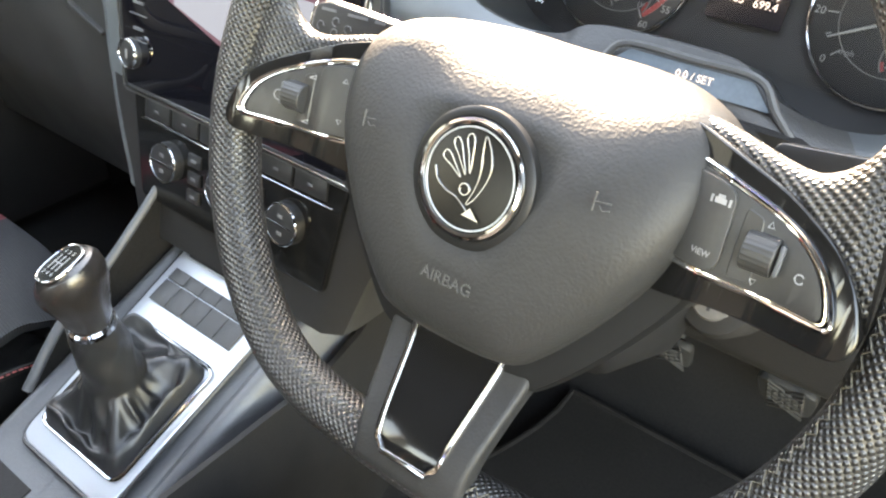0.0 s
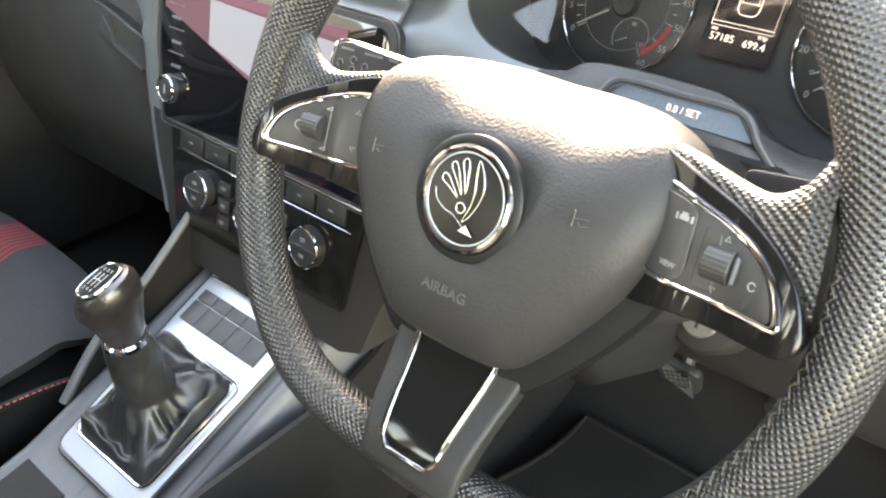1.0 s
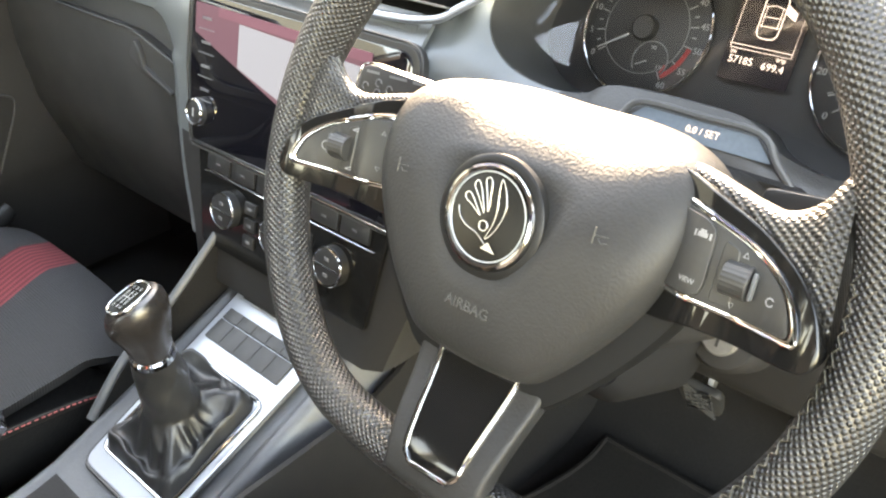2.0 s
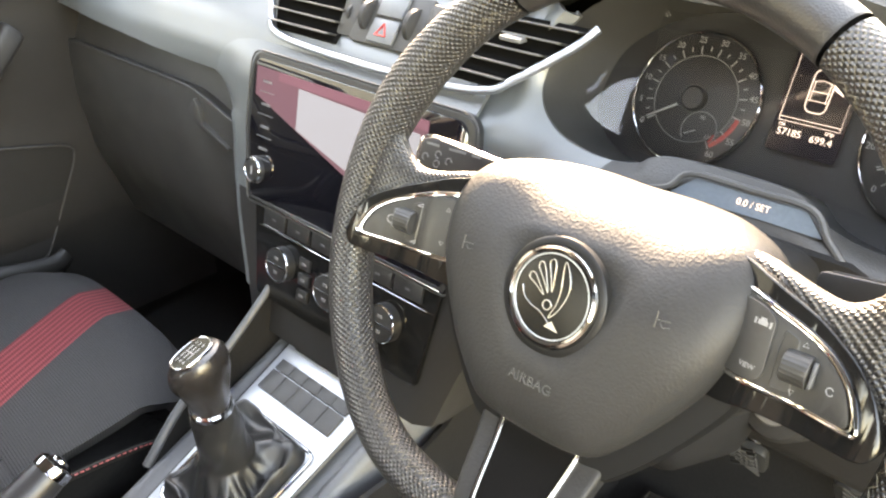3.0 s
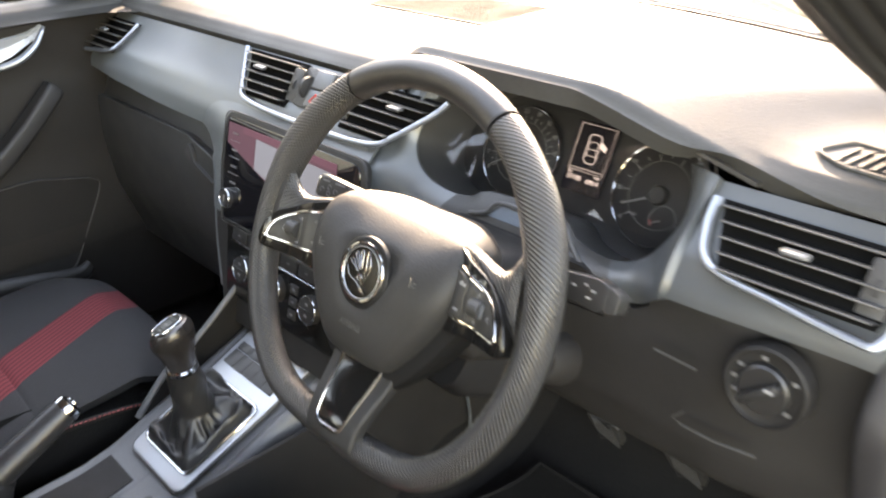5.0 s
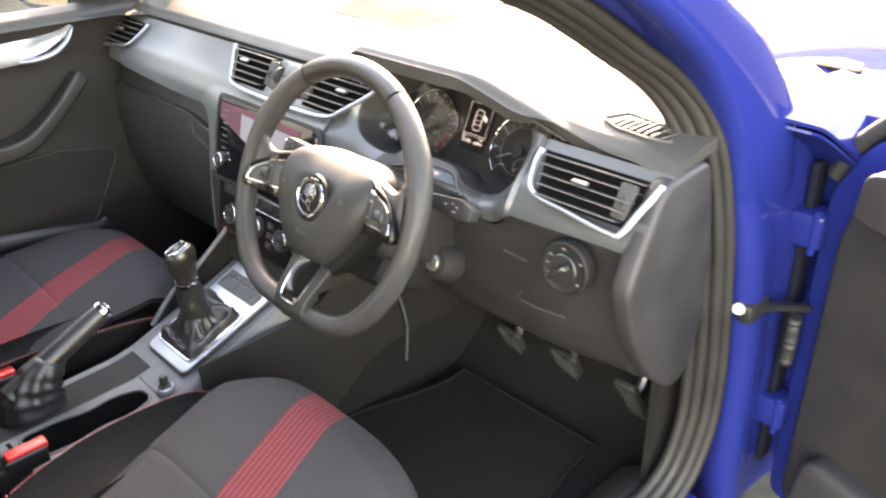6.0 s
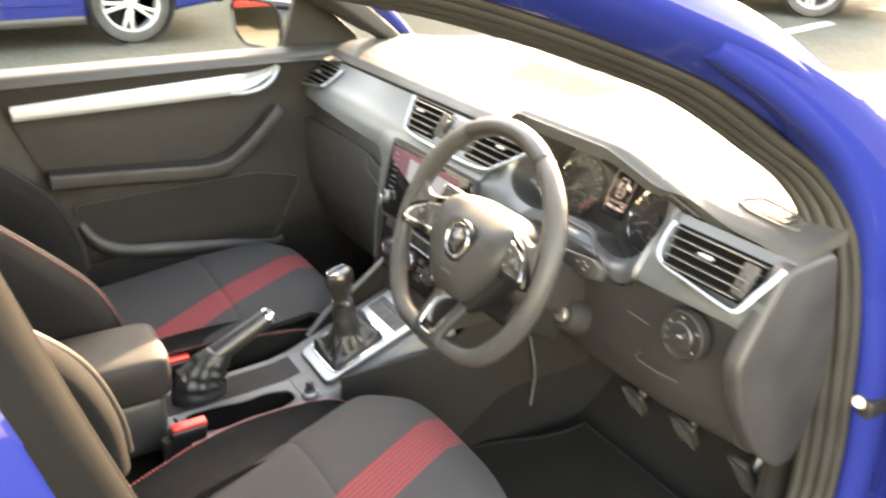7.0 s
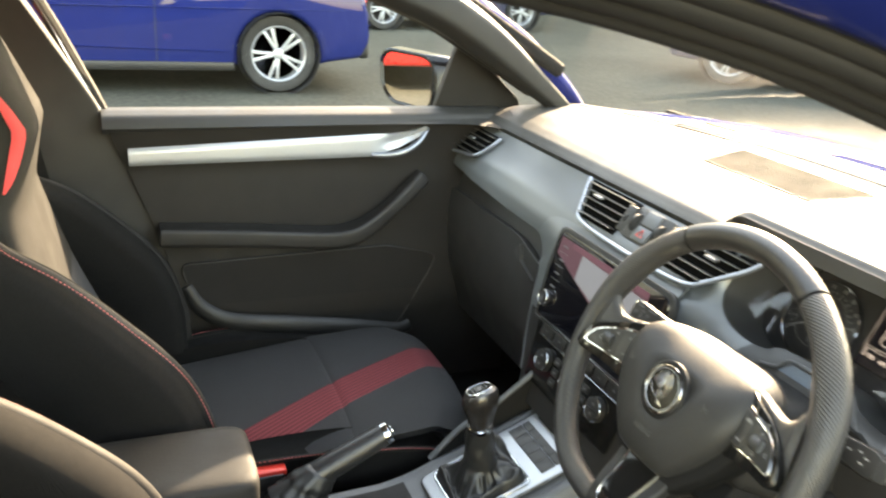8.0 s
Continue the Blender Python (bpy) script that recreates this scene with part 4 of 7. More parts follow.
# airbag pad
HALF = [(0.0, 0.0665), (0.035, 0.067), (0.066, 0.064), (0.088, 0.056), (0.099, 0.043), (0.100, 0.020), (0.092, -0.010), (0.074, -0.042), (0.050, -0.073), (0.034, -0.084), (0.0, -0.0865)]
outline = [Vector(p) for p in smooth_path([(x, y, 0) for x, y in HALF + [(-x, y) for x, y in HALF[-2:0:-1]]], 4, closed=True)]


def pad_ring(s, n):
    ring = []
    for p in outline:
        q = p * s
        drop = (7.4 - 3.4 * ease(abs(q.x), 0.03, 0.09)) * max(0.0, q.y + 0.010) ** 2 + 0.35 * q.x * q.x + 0.10 * max(0.0, -q.y - 0.05)
        ring.append(WM @ Vector((q.x, q.y, n - drop)))
    return ring


part("airbag_pad", b_loft([pad_ring(s, n) for s, n in ((0.90, -0.060), (0.97, -0.05), (1.0, -0.034), (0.998, -0.022), (0.985, -0.0135), (0.955, -0.007), (0.90, -0.002), (0.80, 0.0015), (0.65, 0.0035), (0.50, 0.0045), (0.40, 0.0045), (0.36, 0.002), (0.2, 0.001))]),
     airbag_skin, wheel, "grained grey-black airbag cover", sharp=60)
badge = part("badge_disc", b_lathe([(0.0330, -0.004), (0.0330, 0.0010), (0.0318, 0.0020), (0.0290, 0.0024), (0.0280, 0.0016)], WM @ pose(0, 0, 0.0012), 56), surf("satin black badge plastic", (0.010, 0.010, 0.010), 0.40, var=0.1, spec=0.22), wheel, "satin black badge disc")
part("badge_field", b_lathe([(0.0268, 0.0), (0.0258, 0.0012), (0.001, 0.0020)], WM @ pose(0, 0, 0.0028), 40), surf("gloss black badge field", (0.005, 0.005, 0.005), 0.22, var=0.1, spec=0.12), badge, "dark glossy badge field")
part("badge_ring", b_tube([WM @ Vector((0.0263 * math.cos(a), 0.0263 * math.sin(a), 0.0038)) for a in [k * math.pi / 28 for k in range(56)]], 0.0020, 8, closed=True, up=WM.col[2][:3]), chrome, badge, "chrome ring")
part("badge_ring", b_tube([WM @ Vector((0.0236 * math.cos(a), 0.0236 * math.sin(a), 0.0044)) for a in [k * math.pi / 28 for k in range(56)]], 0.0005, 6, closed=True, up=WM.col[2][:3]), vent_silver, badge, "thin chrome inner ring")

BM = WM @ pose(0, 0, 0.0047) @ Matrix.Diagonal((0.0222, 0.0222, 1, 1))
dark_chrome = surf("smoked chrome", (0.24, 0.24, 0.245), 0.2, metal=1.0, var=0.03)
# slanting plumes, a long curved one beside them and a small barb below, as plain bright outlines
for tip, root, wide in (((-0.70, 0.40), (-0.20, -0.02), 0.12), ((-0.50, 0.74), (-0.10, 0.06), 0.11), ((-0.18, 0.90), (0.0, 0.12), 0.11)):
    tip, root = Vector((*tip, 0)), Vector((*root, 0))
    ax = tip - root
    side = Vector((-ax.y, ax.x, 0)).normalized() * wide
    plume = smooth_path([root, root + ax * 0.5 + side * 0.5, root + ax * 0.88 + side * 1.0, tip, root + ax * 0.85 - side * 0.6, root + ax * 0.45 - side * 0.4], 5, closed=True)
    part("badge_bar", b_tube([BM @ p for p in plume], 0.00042, 6, closed=True, up=WM.col[2][:3]), dark_chrome, badge)
plume = smooth_path([(0.16, 0.94, 0), (0.34, 0.72, 0), (0.46, 0.36, 0), (0.42, 0.02, 0), (0.26, -0.34, 0), (0.10, -0.50, 0), (0.22, -0.12, 0), (0.24, 0.22, 0), (0.18, 0.56, 0)], 5, closed=True)
part("badge_bar", b_tube([BM @ p for p in plume], 0.00045, 6, closed=True, up=WM.col[2][:3]), dark_chrome, badge)
low_line = smooth_path([(-0.86, 0.02, 0), (-0.74, -0.22, 0), (-0.48, -0.38, 0), (-0.20, -0.44, 0), (0.02, -0.56, 0), (0.16, -0.66, 0)], 6)
part("badge_bar", b_tube([BM @ p for p in low_line], 0.0005, 8, flat=0.6, up=WM.col[2][:3]), dark_chrome, badge)
part("badge_bar", b_prism([(0.06, -0.74), (0.50, -0.76), (0.24, -0.54)], 0.0008, BM), dark_chrome, badge)
part("badge_eye", b_tube([BM @ Vector((-0.02 + 0.12 * math.cos(a), -0.22 + 0.12 * math.sin(a), 0.0004)) for a in [k * math.pi / 8 for k in range(16)]], 0.0005, 6, closed=True, up=WM.col[2][:3]), dark_chrome, badge)
# letters paler than the pad, standing in for light on their relief
part("lettering", b_text("AIRBAG", 0.0084, WM @ pose(0.002, -0.0495, 0.0039, -4), 0.0005), surf("embossed vinyl paled for relief", (0.036, 0.035, 0.034), 0.48), wheel, "embossed airbag lettering")
for s in (-1, 1):
    hm2 = WM @ pose(0.064 * s, 0.010 + 0.0015 * s, 0.0037, 0, 3 * s, 0)
    part("horn_mark", b_join(b_tube([hm2 @ Vector((-0.0035, -0.004, 0)), hm2 @ Vector((-0.0035, 0.004, 0))], 0.0005, 5), b_tube([hm2 @ Vector((-0.0035, 0.0, 0)), hm2 @ Vector((0.004, 0.001, 0))], 0.0004, 5), b_tube([hm2 @ Vector((0.004, -0.002, 0)), hm2 @ Vector((0.001, -0.003, 0)), hm2 @ Vector((-0.001, -0.001, 0))], 0.0004, 5)), dark_plastic, wheel, "embossed horn mark")

# side spokes
switch_grey = surf("satin grey switch plastic", (0.024, 0.024, 0.0235), 0.45, spec=0.4)
WI = WM.inverted()


def spoke_bend(bm):
    """Lifts a spoke's outer end on to the rim."""
    for k in range(19):
        for sd in (-1, 1):
            bmesh.ops.bisect_plane(bm, geom=bm.verts[:] + bm.edges[:] + bm.faces[:], dist=1e-5, plane_co=WM @ Vector((sd * (0.076 + 0.0051 * k), 0, 0)), plane_no=Vector(WM.col[0][:3]))
    for v in bm.verts:
        q = WI @ v.co
        q.z += 0.0125 * ease(abs(q.x), 0.125, 0.168) - 0.012 * (1 - ease(abs(q.x), 0.078, 0.110))
        v.co = WM @ q
    return bm


def icon_line(m, pts, r=0.00035):
    return spoke_bend(b_tube([m @ Vector(p) for p in pts], r, 4))


for s in (-1, 1):
    SM = WM @ pose(0, 0, -0.012, 0, 0, 1.5) @ pose(0, -0.002 if s < 0 else 0.002, 0)
    fl = (lambda pts: [(s * x, y) for x, y in pts])
    outer = rounded(fl([(0.070, 0.052), (0.099, 0.0445), (0.129, 0.033), (0.153, 0.020), (0.165, 0.006), (0.171, -0.0115), (0.166, -0.0195), (0.140, -0.0205), (0.108, -0.0205), (0.094, -0.024), (0.078, -0.026)]), [0.004, 0.01, 0.01, 0.01, 0.008, 0.006, 0.006, 0.01, 0.008, 0.006, 0.004], 4)
    bm = b_prism(outer, 0.020, SM, 0.0025, 3, z0=-0.020)
    bmesh.ops.triangulate(bm, faces=[f for f in bm.faces if len(f.verts) > 4])
    spoke = part("spoke", spoke_bend(bm), piano_black, wheel, "gloss black spoke with chrome-framed switches")
    cpts = rounded(fl([(0.078, 0.037), (0.100, 0.0345), (0.126, 0.026), (0.142, 0.0185), (0.153, 0.009), (0.1585, -0.002), (0.160, -0.0095), (0.135, -0.0095), (0.078, -0.0075)]), [0.002, 0.008, 0.008, 0.008, 0.006, 0.006, 0.004, 0.01, 0.002], 5)
    inner = [((x - s * 0.118) * 0.95 + s * 0.116, (y - 0.012) * 0.91 + 0.012) for x, y in cpts]
    bm = b_prism(inner, 0.0018, SM, 0.0005, 2, z0=0.0)
    bmesh.ops.triangulate(bm, faces=[f for f in bm.faces if len(f.verts) > 4])
    part("switch_panel", spoke_bend(bm), switch_grey, spoke, "satin grey switch panel")
    up_w = Vector(WM.col[2][:3])
    part("chrome_frame", spoke_bend(b_tube([SM @ Vector((x, y, 0.0012)) for x, y in cpts], 0.0011, 8, closed=True, up=up_w)), chrome, spoke, "chrome frame")
    part("chrome_line", spoke_bend(b_tube([SM @ Vector(((x - s * 0.118) * 0.965 + s * 0.117, (y - 0.012) * 0.935 + 0.012, 0.0012)) for x, y in cpts], 0.0007, 6, closed=True, up=up_w)), chrome, spoke)
    # rocker plate by the pad and the roller beside it
    part("rocker", spoke_bend(b_prism(rounded(fl([(0.080, 0.033), (0.106, 0.030), (0.112, 0.0265), (0.113, -0.002), (0.109, -0.006), (0.080, -0.005)]), [0.002, 0.004, 0.004, 0.004, 0.004, 0.002], 3), 0.0024, SM, 0.0009, 3, z0=0.0012)), switch_grey, spoke, "satin grey rocker switch")
    part("roller_well", spoke_bend(b_prism(rounded(fl([(0.1165, 0.0235), (0.124, 0.021), (0.1265, -0.005), (0.1165, -0.0055)]), 0.002, 3), 0.0010, SM, 0.0004, 1, z0=0.0012)), black_plastic, spoke)
    roller = []
    for k in range(44):
        a = 2 * math.pi * k / 44
        r = 0.0082 if k % 2 else 0.0077
        roller.append((r * math.cos(a), r * math.sin(a)))
    part("roller", spoke_bend(b_prism(roller, 0.0125, SM @ pose(s * 0.1265 - 0.00625, 0.0080, 0.0012, 0, 90, 0), 0.0004, 1)), switch_grey, spoke, "ribbed thumb roller")
    part("roller_cap", spoke_bend(b_prism(rounded([(-0.001, -0.0062), (0.001, -0.0062), (0.001, 0.0062), (-0.001, 0.0062)], 0.0008, 2), 0.0035, SM @ pose(s * 0.1345, 0.0080, 0.0020), 0.0005, 2)), btn_grey, spoke)

    def tri(x, y, up_):
        return icon_line(SM, [(s * x + dx, y + dy * up_, 0.0040 if x < 0.114 else 0.0021) for dx, dy in ((-0.0012, -0.0010), (0.0012, -0.0010), (0, 0.0014), (-0.0012, -0.0010))], 0.00028)
    if s < 0:
        for y, u_ in ((0.0235, 1), (0.002, -1)):
            part("icon", tri(0.097, y, u_), white_print, spoke)
        for y in (0.020, -0.004):
            part("icon", icon_line(SM, [(-0.1205, y, 0.0023), (-0.1160, y, 0.0023), (-0.1160, y + 0.002, 0.0023), (-0.1205, y, 0.0023)]), white_print, spoke)
        part("icon", icon_line(SM, [(-0.138 + 0.0028 * math.cos(a), 0.006 + 0.0028 * math.sin(a), 0.0021) for a in [0.4 + k * math.pi / 6 for k in range(10)]]), white_print, spoke)
    else:
        part("lettering", spoke_bend(b_text("VIEW", 0.0036, SM @ pose(0.1045, 0.0005, 0.0038), 0.0002)), white_print, spoke, "white lettering")
        part("icon", spoke_bend(b_join(b_box((0.106, 0.0225, 0.0038), (0.005, 0.0022, 0.0005), 0, 1, SM), b_box((0.106, 0.0243, 0.0038), (0.003, 0.0012, 0.0005), 0, 1, SM), b_box((0.1020, 0.0225, 0.0038), (0.0010, 0.0030, 0.0005), 0, 1, SM), b_box((0.1100, 0.0225, 0.0038), (0.0010, 0.0030, 0.0005), 0, 1, SM))), white_print, spoke)
        for y, u_ in ((0.0195, 1), (-0.0035, -1)):
            part("icon", tri(0.127, y, u_), white_print, spoke)
        part("icon", icon_line(SM, [(0.1435 + 0.0018 * math.cos(a), 0.0045 + 0.0018 * math.sin(a), 0.0021) for a in [0.6 + k * math.pi / 6 for k in range(11)]], 0.0004), white_print, spoke)
    # leather web along the spoke's upper edge, flaring into the rim
    upper = smooth_path([(s * x, y, 0) for x, y in ((0.076, 0.0535), (0.100, 0.0490), (0.120, 0.0440), (0.135, 0.0425), (0.1465, 0.0490), (0.1535, 0.0600), (0.1590, 0.0760))], 5)
    lower = smooth_path([(s * x, y, 0) for x, y in ((0.076, 0.0390), (0.100, 0.0350), (0.120, 0.0270), (0.138, 0.0170), (0.151, 0.0080), (0.161, 0.0), (0.170, -0.0100))], 5)
    rings = []
    for i, (p, q) in enumerate(zip(upper, lower)):
        t = i / (len(upper) - 1)
        crown = interp(t, [0, 0.2, 0.5, 0.8, 1], [-0.030, -0.022, -0.0145, -0.0080, -0.0085])
        thick = interp(t, [0, 0.5, 1], [0.0075, 0.0090, 0.0095])
        mid, half = (p + q) / 2, (p - q) / 2
        rings.append([mid + half * math.copysign(abs(math.cos(a)) ** 0.75, math.cos(a)) + Vector((0, 0, crown - thick + thick * math.copysign(abs(math.sin(a)) ** 0.75, math.sin(a)))) for a in [2 * math.pi * k / 28 for k in range(28)]])
    bm = b_loft(rings)
    lay = bm.loops.layers.uv.new("UVMap")
    for f in bm.faces:
        for lp in f.loops:
            lp[lay].uv = (lp.vert.co.x, lp.vert.co.y - lp.vert.co.z)
    bm.transform(SM @ pose(0, 0, 0.012))
    part("spoke_web", bm, perf_leather, wheel, "perforated leather spoke web", sharp=70)

# bottom spoke, running out over the rim
LM = WM @ pose(0, 0, 0, 0, 0, 2.0)


def low_n(v):
    """Height of the lower spoke's face at the distance v below the hub."""
    return -0.026 + 0.0265 * ease(v, 0.075, 0.150) - 0.022 * ease(v, 0.158, 0.182)


def low_ring(v, w, lift, deep, r=0.004):
    n = low_n(v) + lift
    return [LM @ Vector((x, -v, z)) for x, z in rounded([(-w, n - deep), (w, n - deep), (w, n), (-w, n)], r, 3)]


vs_ = span(0.070, 0.178, 36)
bs = part("bottom_spoke", b_loft([low_ring(v, interp(v, [0.07, 0.11, 0.14, 0.155, 0.178], [0.048, 0.040, 0.035, 0.034, 0.035]), 0.0, 0.016) for v in vs_]), airbag_skin, wheel, "grained lower spoke", sharp=50)
ins_w = lambda v: interp(v, [0.080, 0.148], [0.0285, 0.0185]) * (1 - 0.25 * ease(v, 0.140, 0.149) ** 2)
part("insert", b_loft([low_ring(v, ins_w(v), 0.0012, 0.006, 0.001) for v in span(0.080, 0.149, 26)]), piano_black, bs, "gloss black insert")
u_path = [(-ins_w(v), v) for v in span(0.080, 0.149, 24)] + [(ins_w(v), v) for v in span(0.149, 0.080, 24)]
part("chrome_frame", b_tube([LM @ Vector((x, -v, low_n(v) + 0.0012)) for x, v in u_path], 0.0016, 8, up=WM.col[2][:3]), chrome, bs, "chrome frame")
# hub skirt and steering column
part("hub_back", b_loft([[WM @ Vector((p.x * s, min(p.y * s * 0.97 - 0.006, 0.022), n)) for p in outline] for s, n in ((0.80, -0.095), (1.06, -0.065), (1.125, -0.042), (1.135, -0.032), (1.11, -0.025), (0.95, -0.022))]), surf("matt black hub plastic", (0.007, 0.007, 0.007), 0.6, spec=0.15), wheel, "matt black hub skirt")

col = thing("steering_column", (0.37, 0.15, 0.80), "charcoal steering column shroud", "column")
part("shroud", b_loft([[WM @ Vector((x, y, n)) for x, y in rounded([(-0.075 * k, -0.065 * k), (0.075 * k, -0.065 * k), (0.07 * k, 0.045 * k), (-0.07 * k, 0.045 * k)], 0.025, 4)] for n, k in ((-0.085, 0.85), (-0.10, 1.0), (-0.20, 1.05), (-0.24, 1.05))]), dark_shade_plastic, col)
part("lower_shroud", b_loft([[WM @ Vector((x, y, n)) for x, y in rounded([(-0.05 * k, -0.115 * k), (0.05 * k, -0.115 * k), (0.065 * k, -0.05 * k), (-0.065 * k, -0.05 * k)], 0.02, 4)] for n, k in ((-0.11, 0.9), (-0.13, 1.0), (-0.22, 1.05))]), surf("grey shroud plastic", (0.009, 0.009, 0.0095), 0.6, spec=0.2), col)

# stalks
stl = thing("indicator_stalk", (0.25, 0.10, 0.885), "flat black indicator stalk with white symbols", "stalk")
ST = frame_of(Vector((0.209, 0.098, 0.880)), (1, 0.05, 0.02), (0, 0.40, 0.92))
part("paddle", b_prism(rounded([(-0.042, -0.012), (0.09, -0.012), (0.09, 0.004), (-0.030, 0.013), (-0.040, 0.010)], [0.005, 0.002, 0.002, 0.006, 0.005], 4), 0.014, ST, 0.003, 3, z0=-0.012), black_plastic, stl)
part("edge", b_tube([ST @ Vector(p) for p in smooth_path([(-0.0425, -0.010, 0.001), (-0.041, 0.008, 0.001), (-0.030, 0.0135, 0.001), (0.02, 0.0105, 0.001), (0.088, 0.005, 0.001)], 4)], 0.0008, 6), chrome, stl, "chrome edge")
for k, (x, y) in enumerate(((-0.033, -0.003), (-0.021, 0.001), (-0.021, -0.006), (-0.010, -0.002))):
    part("icon", b_tube([ST @ Vector((x + 0.0027 * math.cos(a), y + 0.0027 * math.sin(a), 0.0024)) for a in [j * math.pi / 5 for j in range(8 + k % 3)]], 0.0005, 4), grey_print, stl)
for x, w in ((-0.028, 0.012), (-0.004, 0.016), (0.014, 0.008)):
    part("lettering_bar", b_box((x, 0.0075 - 0.03 * (x + 0.03) * 0.2, 0.0024), (w, 0.0018, 0.0005), 0, 1, ST), grey_print, stl)
str_ = thing("wiper_stalk", (0.53, 0.12, 0.87), "black wiper stalk with grey end cap", "stalk")
SR = frame_of(Vector((0.543, 0.114, 0.879)), (1, 0.02, 0.02), (0, 0.40, 0.92)) @ Matrix.Diagonal((0.84, 0.84, 0.84, 1))
part("arm", b_prism(rounded([(-0.09, -0.008), (0.006, -0.018), (0.014, -0.014), (0.014, 0.012), (0.0, 0.016), (-0.09, 0.008)], 0.005, 3), 0.020, SR, 0.004, 3, z0=-0.012), black_plastic, str_)
part("end_cap", b_prism(rounded([(0.014, -0.015), (0.028, -0.013), (0.030, 0.006), (0.014, 0.013)], 0.004, 3), 0.021, SR, 0.004, 3, z0=-0.012), switch_grey, str_, "grey end cap")
for x, y, w in ((-0.012, 0.006, 0.006), (-0.002, 0.002, 0.008), (-0.006, -0.006, 0.008), (-0.026, 0.002, 0.006)):
    part("icon", b_box((x, y, 0.0084), (w * 0.7, 0.0022, 0.0005), 0, 1, SR), white_print, str_)
part("chrome_line", b_box((-0.01, -0.0175, 0.006), (0.05, 0.0012, 0.002), 0, 1, SR), chrome, str_)

# ignition lock and light switch
key_steel = surf("worn key barrel steel", (0.22, 0.21, 0.2), 0.4, metal=0.8)
ign = thing("ignition_lock", (0.45, 0.16, 0.745), "round ignition lock with bright steel barrel", "ignition lock")
IG = frame_of(Vector((0.445, 0.160, 0.745)), (1, 0, 0), (0, 0.40, 0.92))
part("boss", b_lathe([(0.030, -0.03), (0.026, 0.0), (0.022, 0.006), (0.017, 0.007)], IG, 30), dark_shade_plastic, ign)
part("barrel", b_lathe([(0.0125, 0.0), (0.0125, 0.012), (0.011, 0.0135)], IG, 24), key_steel, ign, "steel key barrel")
part("key_slot", b_box((0, 0, 0.0137), (0.002, 0.012, 0.0008), 0, 1, IG), black_plastic, ign)
lsw = thing("light_switch", (0.68, 0.18, 0.80), "round rotary headlight switch with white symbols", "switch")
LS = frame_of(Vector((0.668, 0.182, 0.812)), (1, 0.03, 0), (0, 0.10, 1))
part("bezel", b_lathe([(0.038, -0.01), (0.037, 0.004), (0.0345, 0.006), (0.033, 0.003), (0.031, 0.002)], LS, 40), dark_shade_plastic, lsw)
part("knob", b_lathe([(0.022, 0.0), (0.022, 0.008), (0.020, 0.010)], LS, 36), black_plastic, lsw)
part("grip", b_box((0, 0, 0.016), (0.040, 0.008, 0.010), 0.003, 2, LS @ pose(0, 0, 0, 0, 0, 38)), black_plastic, lsw)
for k, a in enumerate((150, 178, 205, 100, 30, -35)):
    part("icon", b_box((0.027 * math.cos(radians(a)), 0.027 * math.sin(radians(a)), 0.0034), (0.0050, 0.0035, 0.0006), 0, 1, LS), grey_print, lsw)
part("pointer", b_box((0.010, 0.008, 0.0215), (0.008, 0.003, 0.0006), 0, 1, LS @ pose(0, 0, 0, 0, 0, 0)), white_print, lsw)

# ---- instruments ----
ins = thing("instrument_cluster", (0.375, 0.30, 0.81), "instrument cluster with two chrome-ringed dials and small display", "instrument cluster")
dial_black = surf("dial face black", (0.010, 0.010, 0.011), 0.5, var=0.1)
part("face_plate", b_prism([(p.x * 0.93, p.y * 0.98) for p in pod], 0.004, ICM, z0=-0.008), dial_black, ins)
pod_rim_mat = surf("grey pod edge plastic", (0.06, 0.06, 0.06), 0.42)
rim_ring = [ICM @ Vector((p.x, p.y, rim_n(p))) for p in pod]
part("pod_wall", b_loft([[ICM @ Vector((p.x * k, p.y * k, n if k < 0.99 else rim_n(p) - 0.001)) for p in pod] for k, n in ((0.90, -0.008), (0.93, 0.015), (0.965, 0.038), (1.0, 0.056))], cap=False), surf("satin pod wall", (0.03, 0.03, 0.03), 0.35, spec=0.6), ins, "dark inner wall of the instrument pod")
part("pod_rim", b_tube(rim_ring[0:20], 0.0036, 10), fascia_plastic, ins, "rounded rim of the pod")
part("pod_rim", b_tube(rim_ring[19:14 * 6 + 1], 0.0045, 10), pod_rim_mat, ins, "rounded rim of the pod")


def circle(m, cx, cy, r, z, n=48):
    return [m @ Vector((cx + r * math.cos(2 * math.pi * k / n), cy + r * math.sin(2 * math.pi * k / n), z)) for k in range(n)]


